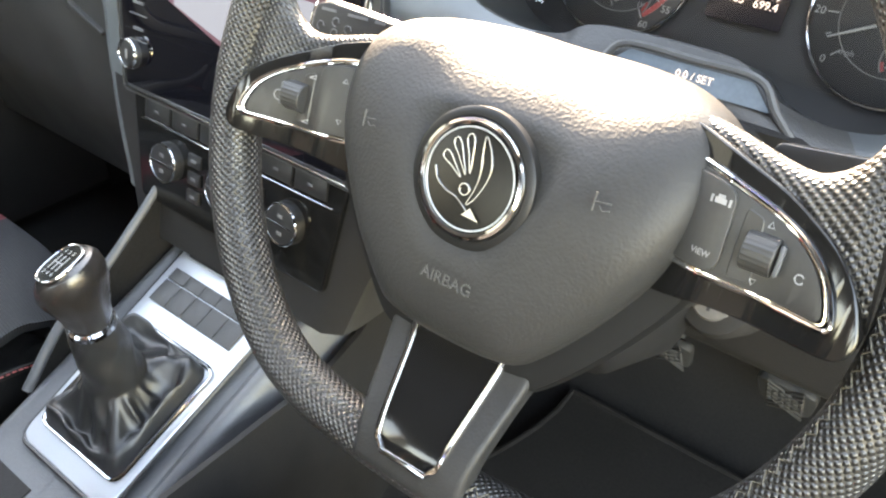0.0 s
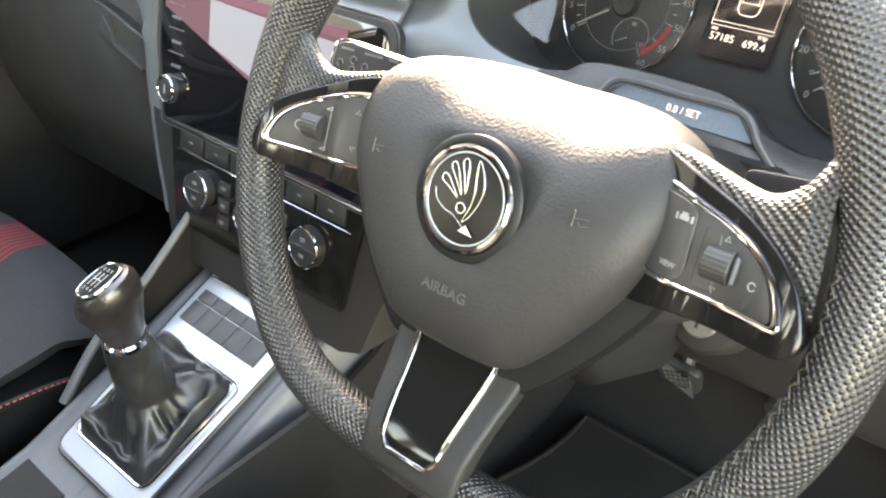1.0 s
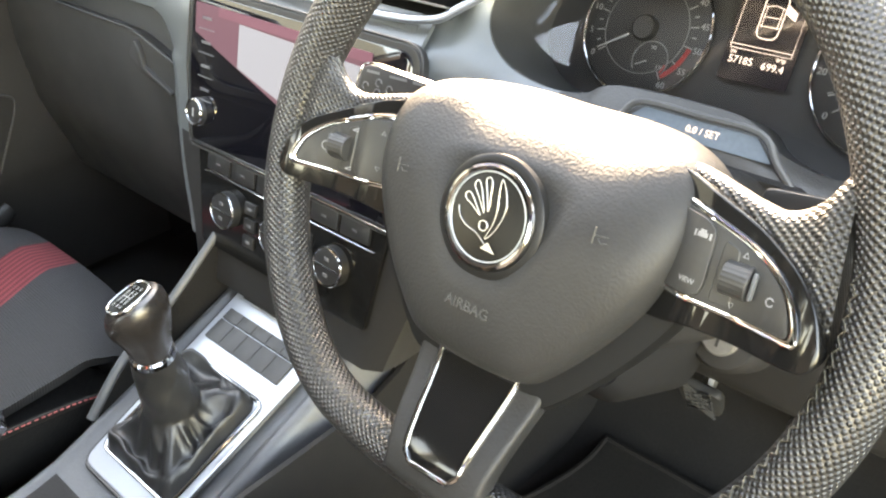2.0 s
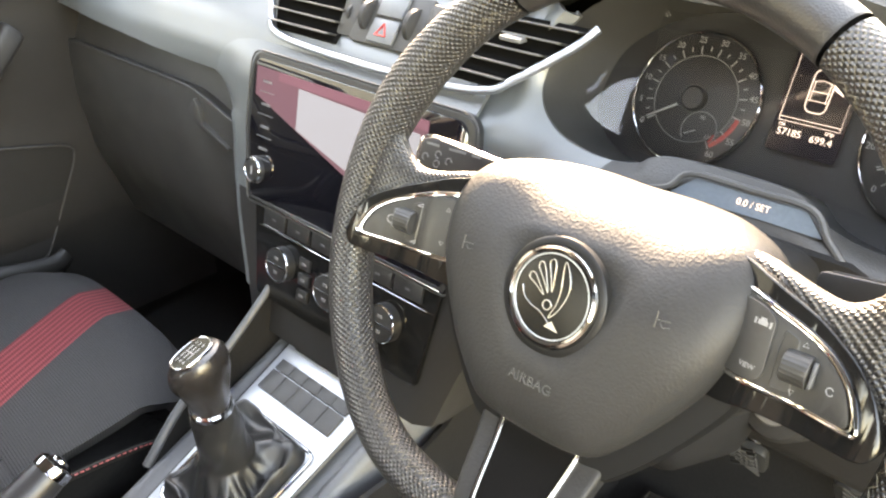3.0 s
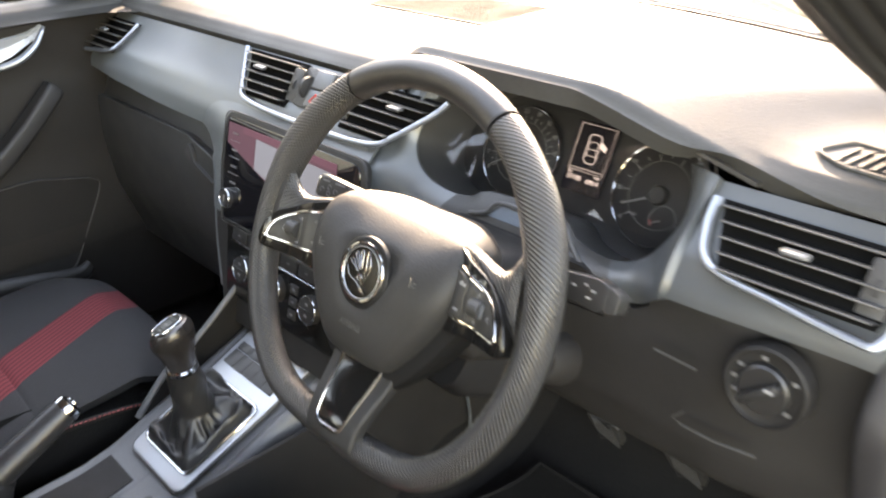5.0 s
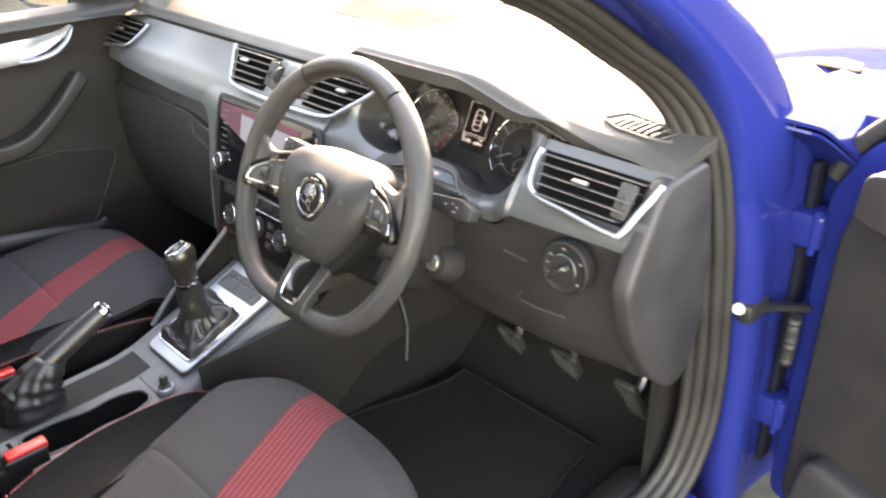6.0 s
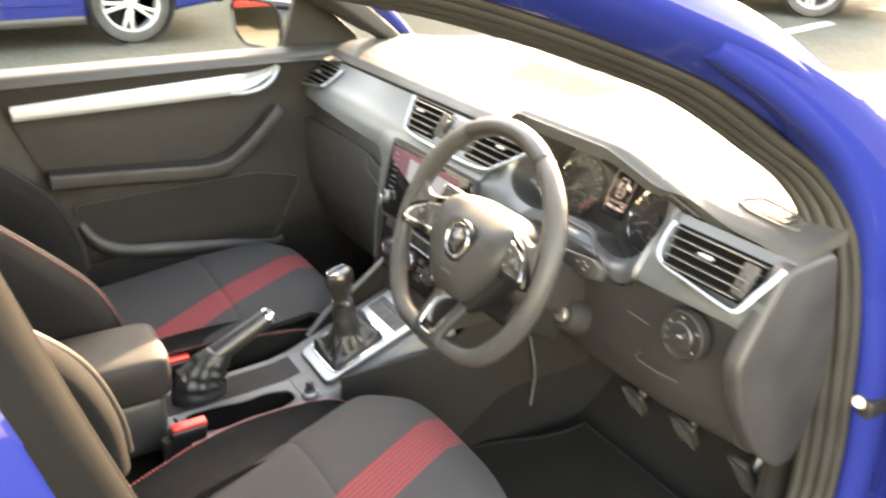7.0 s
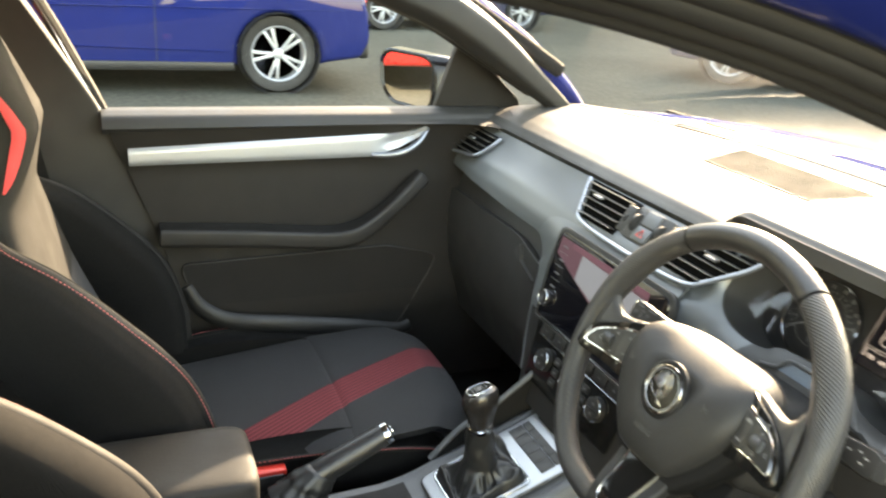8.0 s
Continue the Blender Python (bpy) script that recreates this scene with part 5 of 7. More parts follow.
def gauge(cx, words, red, needle_a, small_red, unit_text, label, a0=222, sweep=264, small=()):
    g = part("gauge", b_lathe([(0.055, -0.004), (0.055, 0.0), (0.053, 0.001), (0.001, 0.001)], ICM @ pose(cx, 0, 0), 56), dial_black, ins, label)
    part("chrome_ring", b_tube(circle(ICM, cx, 0, 0.0555, 0.003), 0.0013, 8, closed=True), chrome, g, "chrome ring")
    part("inner_ring", b_tube(circle(ICM, cx, 0, 0.0365, 0.0018), 0.0004, 5, closed=True), grey_print, g)
    n = len(words)
    ticks = []
    for k in range((n - 1) * 2 + 1):
        a = radians(a0 - sweep * k / ((n - 1) * 2))
        r = 0.041 if k % 2 == 0 else 0.0425
        ticks.append(b_box((0, 0, 0), (0.0068 if k % 2 == 0 else 0.0035, 0.0009, 0.0004), 0, 1, ICM @ pose(cx + r * math.cos(a), r * math.sin(a), 0.0018, 0, 0, math.degrees(a))))
    part("ticks", b_join(*ticks), white_print, g)
    nums = []
    for k, w in enumerate(words):
        a = radians(a0 - sweep * k / (n - 1))
        nums.append(b_text(w, 0.0072, ICM @ pose(cx + 0.0495 * math.cos(a), 0.0495 * math.sin(a), 0.0018, 0, 0, 0), 0.0002))
    part("numerals", b_join(*nums), white_print, g, "white numerals")
    arc = [ICM @ Vector((cx + 0.0425 * math.cos(radians(a)), 0.0425 * math.sin(radians(a)), 0.0016)) for a in span(red[0], red[1], 10)]
    if red[0] != red[1]:
        part("red_zone", b_tube(arc, 0.0022, 5, flat=0.3, up=ICM.col[2][:3]), red_print, g, "red zone")
    na = radians(needle_a)
    part("needle", b_tube([ICM @ Vector((cx + r * math.cos(na), r * math.sin(na), 0.006)) for r in (0.014, 0.03, 0.043)], lambda t: 0.0011 - 0.0005 * t, 6), white_print, g, "white needle")
    part("needle_hub", b_lathe([(0.0105, 0.001), (0.0105, 0.006), (0.009, 0.008)], ICM @ pose(cx, 0, 0), 24), black_plastic, g)
    if unit_text:
        part("unit_text", b_text(unit_text, 0.0055, ICM @ pose(cx - 0.024, -0.026, 0.0018), 0.0002), white_print, g)
    sx, sy = cx + 0.012, -0.024
    part("small_ring", b_tube([ICM @ Vector((sx + 0.0155 * math.cos(radians(a)), sy + 0.0155 * math.sin(radians(a)), 0.0018)) for a in span(215, -35, 24)], 0.0006, 5), grey_print, g)
    part("small_zone", b_tube([ICM @ Vector((sx + 0.014 * math.cos(radians(a)), sy + 0.014 * math.sin(radians(a)), 0.0018)) for a in span(*small_red, 6)], 0.0012, 5), red_print, g)
    for w, a in small:
        part("small_numeral", b_text(w, 0.0048, ICM @ pose(sx + 0.0105 * math.cos(radians(a)), sy + 0.0105 * math.sin(radians(a)), 0.0018), 0.0002), white_print, g)
    part("small_needle", b_tube([ICM @ Vector((sx + r * math.cos(radians(208)), sy + r * math.sin(radians(208)), 0.004)) for r in (0.002, 0.012)], 0.0006, 5), white_print, g)


gauge(-0.0965, ["0", "5", "10", "15", "20", "25", "30", "35", "40", "45", "50", "55", "60"], (-12, -54), 213, (-4, -34), "", "rev counter dial", 214, 270, (("90", 90), ("130", -22)))
gauge(0.0965, ["0", "20", "40", "60", "80", "100", "120", "140"], (0, 0), 207, (215, 190), "mph", "speedometer dial")
disp = part("display", b_prism(rounded([(-0.027, -0.024), (0.027, -0.024), (0.027, 0.056), (-0.027, 0.056)], 0.002, 2), 0.002, ICM, z0=0.0), surf("display glass", (0.01, 0.009, 0.012), 0.15), ins, "small dark driver display")
line = lambda pts, r=0.00028: b_tube([ICM @ Vector((x, y, 0.0028)) for x, y in pts], r, 4)
part("frame_line", b_join(line([(-0.0235, 0.0), (-0.0235, 0.053), (0.0235, 0.053), (0.0235, 0.0), (-0.0235, 0.0)]), line([(-0.0235, 0.003), (0.0235, 0.003)])), white_glow, disp)
car_o = rounded([(-0.008, 0.010), (0.008, 0.010), (0.0085, 0.043), (-0.0085, 0.043)], 0.006, 4)
part("car_symbol", b_join(line(list(car_o) + [car_o[0]], 0.00045), line([(-0.0075, 0.033), (0.0, 0.035), (0.0075, 0.033)]), line([(-0.007, 0.019), (0.007, 0.019)]), line([(-0.006, 0.034), (-0.006, 0.018)]), line([(0.006, 0.034), (0.006, 0.018)]), line([(-0.007, 0.026), (0.007, 0.026)]), b_prism([(0.009, 0.030), (0.017, 0.026), (0.017, 0.032), (0.009, 0.037)], 0.0005, ICM, z0=0.0025)), white_glow, disp, "glowing outline of a car with an open door")
part("odometer", b_text("57185", 0.0078, ICM @ pose(-0.0125, -0.0085, 0.0025), 0.0002), white_glow, disp)
part("odometer_unit", b_text("mi", 0.005, ICM @ pose(-0.020, -0.0025, 0.0025), 0.0002), white_glow, disp)
part("trip_meter", b_text("699.4", 0.0078, ICM @ pose(0.0125, -0.0095, 0.0025), 0.0002), white_glow, disp)
part("trip_unit", b_text("trip", 0.005, ICM @ pose(0.017, -0.0025, 0.0025), 0.0002), white_glow, disp)
# lower strip display
SETM = frame_of(Vector((0.377, 0.2195, 0.8565)), (1, 0, 0), (0, 0.45, 0.89))
strip = part("strip_display", b_prism(rounded([(-0.060, -0.010), (0.056, -0.010), (0.041, 0.005), (-0.043, 0.005)], 0.002, 2), 0.003, SETM, z0=-0.001), surf("grey blue lcd", (0.10, 0.125, 0.15), 0.25), ins, "grey-blue strip display")
part("strip_frame", b_tube([SETM @ Vector((p.x, p.y, 0.003)) for p in smooth_path([(-0.085, -0.014, 0), (-0.062, -0.007, 0), (-0.047, 0.0075, 0), (0.0, 0.0085, 0), (0.043, 0.0075, 0), (0.060, -0.009, 0), (0.075, -0.022, 0)], 5)], 0.0028, 8), pod_rim_mat, ins, "grey edge of the strip display")
part("strip_text", b_text("0.0 / SET", 0.0070, SETM @ pose(0.004, -0.002, 0.0023), 0.0002), white_glow, strip, "glowing white text")
def cover_pt(u, v):
    """Flat over the dials, turned up in one soft lens-shaped facet at its left end."""
    du = min(max(0.0, -u - 0.140), 0.037)
    rise = 73.0 * du * du if du < 0.006 else 0.00263 + 0.876 * (du - 0.006) + 2.0 * (du - 0.006) ** 2
    tall = 1.0 - 0.48 * ease(du, 0.0, 0.004)
    return ICM @ Vector((u, v * tall * math.sqrt(max(0.0, 1 - (du / 0.0372) ** 2)) - 0.018 * ease(du, 0.0, 0.006), 0.012 + rise + (0.05 - 0.10 * ease(du, 0.0, 0.006)) * (v + 0.06)))


cov = part("cover", b_sheet(cover_pt, span(-0.177, 0.155, 90), span(-0.055, 0.065, 8)), cover_glass, ins, "clear curved cover")
cov.visible_shadow = False

# ---- centre console ----
def con_z(y):
    return interp(y, [-0.60, -0.30, -0.16, -0.115, 0.11, 0.18], [0.455, 0.462, 0.468, 0.4775, 0.5675, 0.605])


con = thing("centre_console", (0, -0.1, 0.30), "grey centre console with silver gear surround and cup holder", "console")
con_grey = surf("grey console plastic", (0.075, 0.077, 0.08), 0.42, grain="leather", scale=900, depth=0.2, spec=0.5)


def con_ring(y):
    z, pit = con_z(y), 0.075 * ease(y, -0.382, -0.374) * (1 - ease(y, -0.158, -0.150))
    pts = [(-0.125, 0.28), (-0.118, z - 0.05), (-0.104, z - 0.008), (-0.095, z - 0.001), (-0.085, z - 0.006), (-0.006, z - 0.006), (-0.004, z - 0.007 - pit), (0.0855, z - 0.007 - pit), (0.0875, z - 0.006), (0.095, z - 0.001), (0.104, z - 0.008), (0.118, z - 0.05), (0.125, 0.28)]
    return [Vector((x, y, zz)) for x, zz in rounded(pts, 0.006, 2)]


part("body", b_loft([con_ring(y) for y in sorted(span(-0.40, 0.16, 36) + [-0.383, -0.374, -0.158, -0.150])]), con_grey, con, "grey grained console body")
wing = [(-0.07, -0.004), (-0.02, 0.026), (0.04, 0.038), (0.12, 0.066), (0.15, 0.085), (0.15, -0.05), (-0.07, -0.05)]
wing3 = [(y, con_z(y) + dz) for y, dz in wing]
# plastic wing in the dark carpet tone, in place of shadow below the rail
part("side_wing", b_prism(rounded(wing3, 0.008, 3), 0.006, Matrix(((0, 0, 1, -0.109), (1, 0, 0, 0), (0, 1, 0, 0), (0, 0, 0, 1))), 0.004, 3), carpet, con)
rail = smooth_path([Vector((-0.106, y, con_z(y) + dz)) for y, dz in wing[:5]], 5)
part("side_rail", b_tube(rail, lambda t: 0.0055 - 0.0015 * t, 10), con_grey, con, "grey rounded rail")
for e in (-1, 1):
    part("side_panel", b_sheet(lambda y, t: Vector((e * (0.1285 - 0.007 * t), y, 0.28 + (con_z(y) - 0.33) * t)), span(-0.40, 0.155, 20), span(0, 1, 6), 0.002), dark_shade_plastic, con, "dark lower side of the console")
GP = frame_of(Vector((0, 0.0, con_z(0.0))), (1, 0, 0), (0, 1, 0.4))
k_ = math.sqrt(1 + 0.16)
gp = lambda pts: [(x, y * k_) for x, y in pts]
panel_pts = rounded(gp([(-0.066, -0.102), (0.069, -0.102), (0.074, 0.120), (-0.078, 0.120)]), [0.016, 0.016, 0.006, 0.006], 5)
silver = part("gear_surround", b_prism(panel_pts, 0.008, GP, 0.0025, 3, z0=-0.005), satin_silver, con, "satin silver gear surround")
part("surround_groove", b_tube([GP @ Vector((p[0] * 1.015, p[1] * 1.01, 0.0)) for p in panel_pts], 0.002, 6, closed=True), black_plastic, silver)
for y0, tall in ((0.0550, 0.0235), (0.0800, 0.0125)):
    for c in range(5):
        part("button", b_box((-0.0522 + c * 0.0243, (y0 + tall / 2) * k_, 0.004), (0.0237, tall * k_, 0.004), 0.0006, 2, GP), dark_plastic, con)
part("card_slot", b_prism(rounded(gp([(-0.066, 0.108), (0.06, 0.108), (0.06, 0.115), (-0.066, 0.115)]), 0.003, 3), 0.0045, GP, 0.001, 1, z0=-0.001), black_plastic, con)
part("slot_lip", b_tube([GP @ Vector((x, 0.107 * k_, 0.0035)) for x in span(-0.068, 0.062, 8)], 0.0013, 6), satin_silver, con)
part("front_tray", b_prism(rounded(gp([(-0.085, 0.122), (0.088, 0.122), (0.09, 0.165), (-0.088, 0.165)]), 0.004, 3), 0.005, GP, 0.001, 1, z0=-0.004), con_grey, con)
# cup holder and socket
cup = rounded([(0.002, -0.365), (0.075, -0.36), (0.083, -0.30), (0.075, -0.255), (0.083, -0.21), (0.070, -0.165), (0.030, -0.165), (0.012, -0.21), (0.018, -0.255), (0.004, -0.30)], 0.02, 5)
mid_c = Vector((0.046, -0.265))


def cup_ring(k, drop, edge=False):
    """The holder's outline, or the rectangle round it, drop below the console's top."""
    ring = []
    for p in cup:
        d = Vector((p[0], p[1])) - mid_c
        m_ = min((0.044 if d.x > 0 else 0.050) / max(abs(d.x), 1e-6), 0.112 / max(abs(d.y), 1e-6)) if edge else k
        q = mid_c + d * m_
        ring.append(Vector((q.x, q.y, con_z(q.y) - 0.0035 - drop)))
    return ring


part("handbrake_well", b_sheet(lambda x, y: Vector((x, y, con_z(y) - 0.0045)), span(-0.084, -0.014, 4), span(-0.395, -0.125, 12), 0.002), dark_shade_plastic, con, "dark recess under the handbrake")
part("cup_deck", b_loft([cup_ring(1, 0.004, True), cup_ring(1, 0.0, True), cup_ring(1.05, -0.001), cup_ring(1.0, 0.0)], cap=False), con_grey, con, "grey deck round the cup holder")
part("cup_holder", b_loft([cup_ring(0.86, 0.060), cup_ring(0.95, 0.055), cup_ring(0.985, 0.010), cup_ring(1.0, -0.0005)][::-1] + [cup_ring(0.5, 0.060), cup_ring(0.05, 0.060)], cap=False), surf("cup holder black", (0.006, 0.006, 0.006), 0.75, spec=0.1), con, "deep black double cup holder")
part("cup_rim", b_tube([p + Vector((0, 0, 0.0012)) for p in cup_ring(1.02, 0.0)], 0.0026, 8, closed=True), con_grey, con, "grey rim")
soc = thing("power_socket", (0.068, -0.138, 0.475), "black power socket plug in the console", "socket")
part("ring", b_lathe([(0.0155, -0.004), (0.0155, 0.003), (0.0135, 0.005), (0.0115, 0.003)], Matrix.Translation((0.068, -0.138, con_z(-0.138) + 0.001)), 28), satin_silver, soc, "silver ring")
part("plug", b_lathe([(0.011, 0.0), (0.011, 0.006), (0.0075, 0.008), (0.0075, 0.024), (0.006, 0.026)], Matrix.Translation((0.068, -0.138, con_z(-0.138) + 0.001)), 24), black_plastic, soc)

# ---- gear lever ----
gear = thing("gear_lever", (0.0, -0.025, 0.50), "black leather gear lever with chrome-rimmed knob", "gear lever")
gb = Vector((0.0, -0.025, con_z(-0.025)))
frame_pts = rounded(gp([(-0.058, -0.081), (0.060, -0.081), (0.063, 0.034), (-0.058, 0.034)]), 0.012, 4)
part("boot_frame", b_tube([GP @ Vector((*p, 0.005)) for p in frame_pts], 0.0022, 8, closed=True), chrome, gear, "thin chrome frame")
top = Vector((0.020, -0.049, 0.695))
axis = (top - gb).normalized()
GK = frame_of(gb, Vector((1, 0, 0)) - axis * axis.x, Vector((0, 0, 1)).cross(Vector((1, 0, 0))))
u_ = (Vector((1, 0, 0)) - axis * axis.x).normalized()
GK = frame_of(gb, u_, axis.cross(u_))
N_B = 128
CORNERS = (0.785, 2.356, 3.927, 5.498)
rings = []
for j in range(60):
    t = j / 59
    ring = []
    low_t, up_t = min(t / 0.55, 1.0), max(0.0, (t - 0.55) / 0.45)
    for i in range(N_B):
        a = 2 * math.pi * i / N_B
        # square foot to round neck
        sq = Vector((math.cos(a), math.sin(a)))
        k = min(1 / max(abs(sq.x), abs(sq.y)), 1.32)
        foot = GP @ Vector((0.001 + 0.0555 * sq.x * k, -0.0275 + 0.062 * sq.y * k, 0.0035))
        r_neck = 0.0275 - 0.0075 * up_t ** 0.7
        neck = GK @ Vector((r_neck * math.cos(a), r_neck * math.sin(a), 0.040 + 0.074 * up_t))
        p = foot.lerp(neck, low_t if t < 0.55 else 1.0)
        loose = math.sin(math.pi * low_t) * (1 - up_t) if up_t == 0 else 0.0
        near_foot = math.exp(-((low_t - 0.16) / 0.15) ** 2) * (1 if up_t == 0 else 0) * ease(low_t, 0.0, 0.08)
        ridge = sum(math.exp(-((((a - c - 0.25 * low_t) + math.pi) % (2 * math.pi) - math.pi) / 0.26) ** 2) for c in CORNERS)
        back = max(0.0, math.sin(a)) ** 2
        lift = near_foot * (0.012 + 0.006 * math.sin(3 * a + 1.1)) + loose * (0.013 * ridge - 0.010 + 0.010 * back)
        p = p + Vector((0, 0, 1)) * lift
        sharp = 1 - abs(math.sin(3.5 * a + 1.3 * math.sin(2 * a) + 2.2 * low_t))
        fold = loose * (0.0060 * sharp ** 2 - 0.0030) + loose * 0.0022 * math.sin(11 * a + 4 * math.sin(a))
        neck_fold = math.sin(math.pi * min(1.0, up_t * 1.1)) * (0.0014 * math.sin(2 * a + 8 * up_t + 0.7) + 0.0012 * (1 - abs(math.sin(2.5 * a - 5 * up_t))) ** 2)
        out = (p - (gb + axis * max(0.0, (p - gb).dot(axis)))).normalized()
        ring.append(p + out * (fold + neck_fold))
    rings.append(ring)
part("boot", b_loft(rings), boot_leather, gear, "creased black leather boot", sharp=80)
part("boot_seam", b_tube([rings[j][80] + (rings[j][80] - gb).normalized() * 0.0006 for j in range(26, 59)], 0.0007, 5), grey_thread, gear)
part("boot_seam", b_tube([rings[j][84] + (rings[j][84] - gb).normalized() * 0.0006 for j in range(26, 59)], 0.0007, 5), grey_thread, gear)
H = (top - gb).length
part("collar", b_lathe([(0.0185, 0.0), (0.0205, 0.002), (0.0205, 0.010), (0.0185, 0.012)], GK @ pose(0, 0, H - 0.081), 30), chrome, gear, "chrome collar")
knob_mat = surf("smooth dark knob leather", (0.016, 0.014, 0.013), 0.26, spec=0.6, grain="leather", scale=1200, depth=0.08)
knob_prof = [(0.0178, 0.0), (0.0195, 0.006), (0.0208, 0.016), (0.0228, 0.028), (0.0248, 0.040), (0.0250, 0.049), (0.0236, 0.058), (0.0198, 0.0645), (0.013, 0.0672), (0.002, 0.068)]
KM = GK @ pose(0, 0, H - 0.069)
bmk = b_lathe(knob_prof, I4, 40)
for v in bmk.verts:
    v.co.y *= 1.0 + 0.18 * ease(v.co.z, 0.01, 0.05)
    v.co.x *= 1.03
    v.co.z += (0.16 * v.co.y + 0.30 * v.co.x) * ease(v.co.z, 0.025, 0.06)
bmk.transform(KM)
knob = part("knob", bmk, knob_mat, gear, "dark leather knob")
TM = KM @ pose(-0.0015, -0.0015, 0.0664, 9, -16.5, 0)
sq_ = lambda v: abs(v) ** 0.75 * (1 if v > 0 else -1)
part("cap", b_prism([(0.0138 * sq_(math.cos(a)), 0.0185 * sq_(math.sin(a))) for a in [k * math.pi / 20 for k in range(40)]], 0.0018, TM), surf("gloss black cap", (0.006, 0.007, 0.007), 0.10, spec=0.25), knob, "gloss black cap with white gear pattern")
part("cap_ring", b_tube([TM @ Vector((0.0148 * sq_(math.cos(a)), 0.0195 * sq_(math.sin(a)), 0.0008)) for a in [k * math.pi / 20 for k in range(40)]], 0.0013, 8, closed=True), chrome, knob, "chrome ring")
gl = lambda a, b: b_box(((a[0] + b[0]) / 2, (a[1] + b[1]) / 2, 0.0021), (abs(a[0] - b[0]) + 0.0008, abs(a[1] - b[1]) + 0.0008, 0.0005), 0, 1, TM)
part("gear_pattern", b_join(gl((-0.006, -0.007), (-0.006, 0.007)), gl((0, -0.007), (0, 0.007)), gl((0.006, -0.007), (0.006, 0.007)), gl((-0.006, 0), (0.006, 0)),
     *[b_text(w, 0.0048, TM @ pose(x, y, 0.0021), 0.0002) for w, x, y in (("1", -0.006, 0.011), ("3", 0, 0.011), ("5", 0.006, 0.011), ("2", -0.006, -0.011), ("4", 0, -0.011), ("6", 0.006, -0.011))]), white_print, knob, "white gear pattern")

# ---- handbrake, armrest, buckles ----
hb = thing("handbrake", (-0.06, -0.34, 0.46), "black leather handbrake lever with chrome button", "handbrake")
hb_path = smooth_path([(-0.06, -0.345, 0.498), (-0.06, -0.28, 0.532), (-0.06, -0.21, 0.567), (-0.06, -0.168, 0.588)], 6)
part("grip", b_tube(hb_path, lambda t: 0.0225 - 0.004 * t - 0.002 * abs(t - 0.5), 16), smooth_leather, hb, "black leather grip")
hd = (hb_path[-1] - hb_path[-2]).normalized()
HT = Matrix.Translation(hb_path[-1]) @ hd.to_track_quat("Z", "Y").to_matrix().to_4x4()
part("tip", b_lathe([(0.0182, -0.004), (0.0186, 0.0), (0.0175, 0.006), (0.013, 0.009), (0.0085, 0.0095)], HT, 24), chrome, hb, "chrome tip")
part("release_button", b_lathe([(0.0085, 0.006), (0.0085, 0.0115), (0.007, 0.0125)], HT, 20), chrome, hb, "silver release button")
gr = []
for j in range(18):
    t = j / 17
    c = Vector((-0.058, -0.318, 0.458)).lerp(Vector((-0.06, -0.268, 0.538)), t) + Vector((0, -0.012 * math.sin(math.pi * t), 0.004 * math.sin(math.pi * t)))
    rx, ry = 0.020 * (1 - t) ** 0.7 + 0.0200, 0.034 * (1 - t) ** 0.8 + 0.0210
    ring = []
    for k in range(44):
        a = 2 * math.pi * k / 44
        fold = 1 + 0.07 * math.sin(math.pi * t) * math.sin(9 * a + 7 * t) + 0.07 * math.sin(26 * t) * math.sin(math.pi * t)
        y = ry * math.sin(a) * fold
        ring.append(c + Vector((rx * math.cos(a) * fold, y, -0.62 * t * y)))
    gr.append(ring)
part("gaiter", b_loft(gr), boot_leather, hb, "creased black leather gaiter", sharp=80)

arm = thing("armrest", (-0.02, -0.55, 0.46), "padded grey-black leather centre armrest", "armrest")
arm_prof = lambda y: [Vector((x, y, z)) for x, z in rounded([(-0.098, 0.545), (0.062, 0.545), (0.066, 0.60), (0.058, 0.628), (-0.094, 0.628), (-0.102, 0.60)], [0.010, 0.010, 0.030, 0.026, 0.026, 0.030], 6)]
arm_leather = surf("armrest leather", (0.0145, 0.0138, 0.0128), 0.6, spec=0.25, grain="leather", scale=650, depth=0.35)
rings = []
for y in (-0.80, -0.76, -0.60, -0.46, -0.425, -0.408, -0.397, -0.390, -0.385, -0.383):
    base = arm_prof(y)
    c = sum(base, Vector()) / len(base)
    k = interp(y, [-0.80, -0.76, -0.43, -0.408, -0.397, -0.390, -0.385, -0.383], [0.96, 1, 1, 0.975, 0.94, 0.89, 0.80, 0.66])
    rings.append([c + (p - c) * k for p in base])
part("lid", b_loft(rings), arm_leather, arm, "padded leather lid", sharp=60)
part("box", b_box((-0.02, -0.60, 0.49), (0.15, 0.40, 0.115), 0.015, 3), dark_plastic, arm, "charcoal storage box")
part("hinge_line", b_box((-0.02, -0.60, 0.546), (0.158, 0.408, 0.004), 0.001, 1), black_plastic, arm)

for x, y, z, lab in ((0.100, -0.380, 0.500, "red-topped seat belt buckle beside the driver's seat"), (-0.142, -0.345, 0.49, "red-topped seat belt buckle beside the passenger seat")):
    bk = thing("seat_belt_buckle", (x, y, z - 0.10), lab, "buckle", "seat belt buckles")
    part("stalk", b_box((x, y - 0.02, z - 0.065), (0.022, 0.05, 0.11), 0.006, 2), black_plastic, bk)
    part("head", b_box((x, y, z - 0.012), (0.026, 0.062, 0.03), 0.004, 3), black_plastic, bk)
    part("release", b_box((x, y + 0.004, z + 0.004), (0.021, 0.060, 0.012), 0.003, 3), red_plastic, bk, "bright red release button")

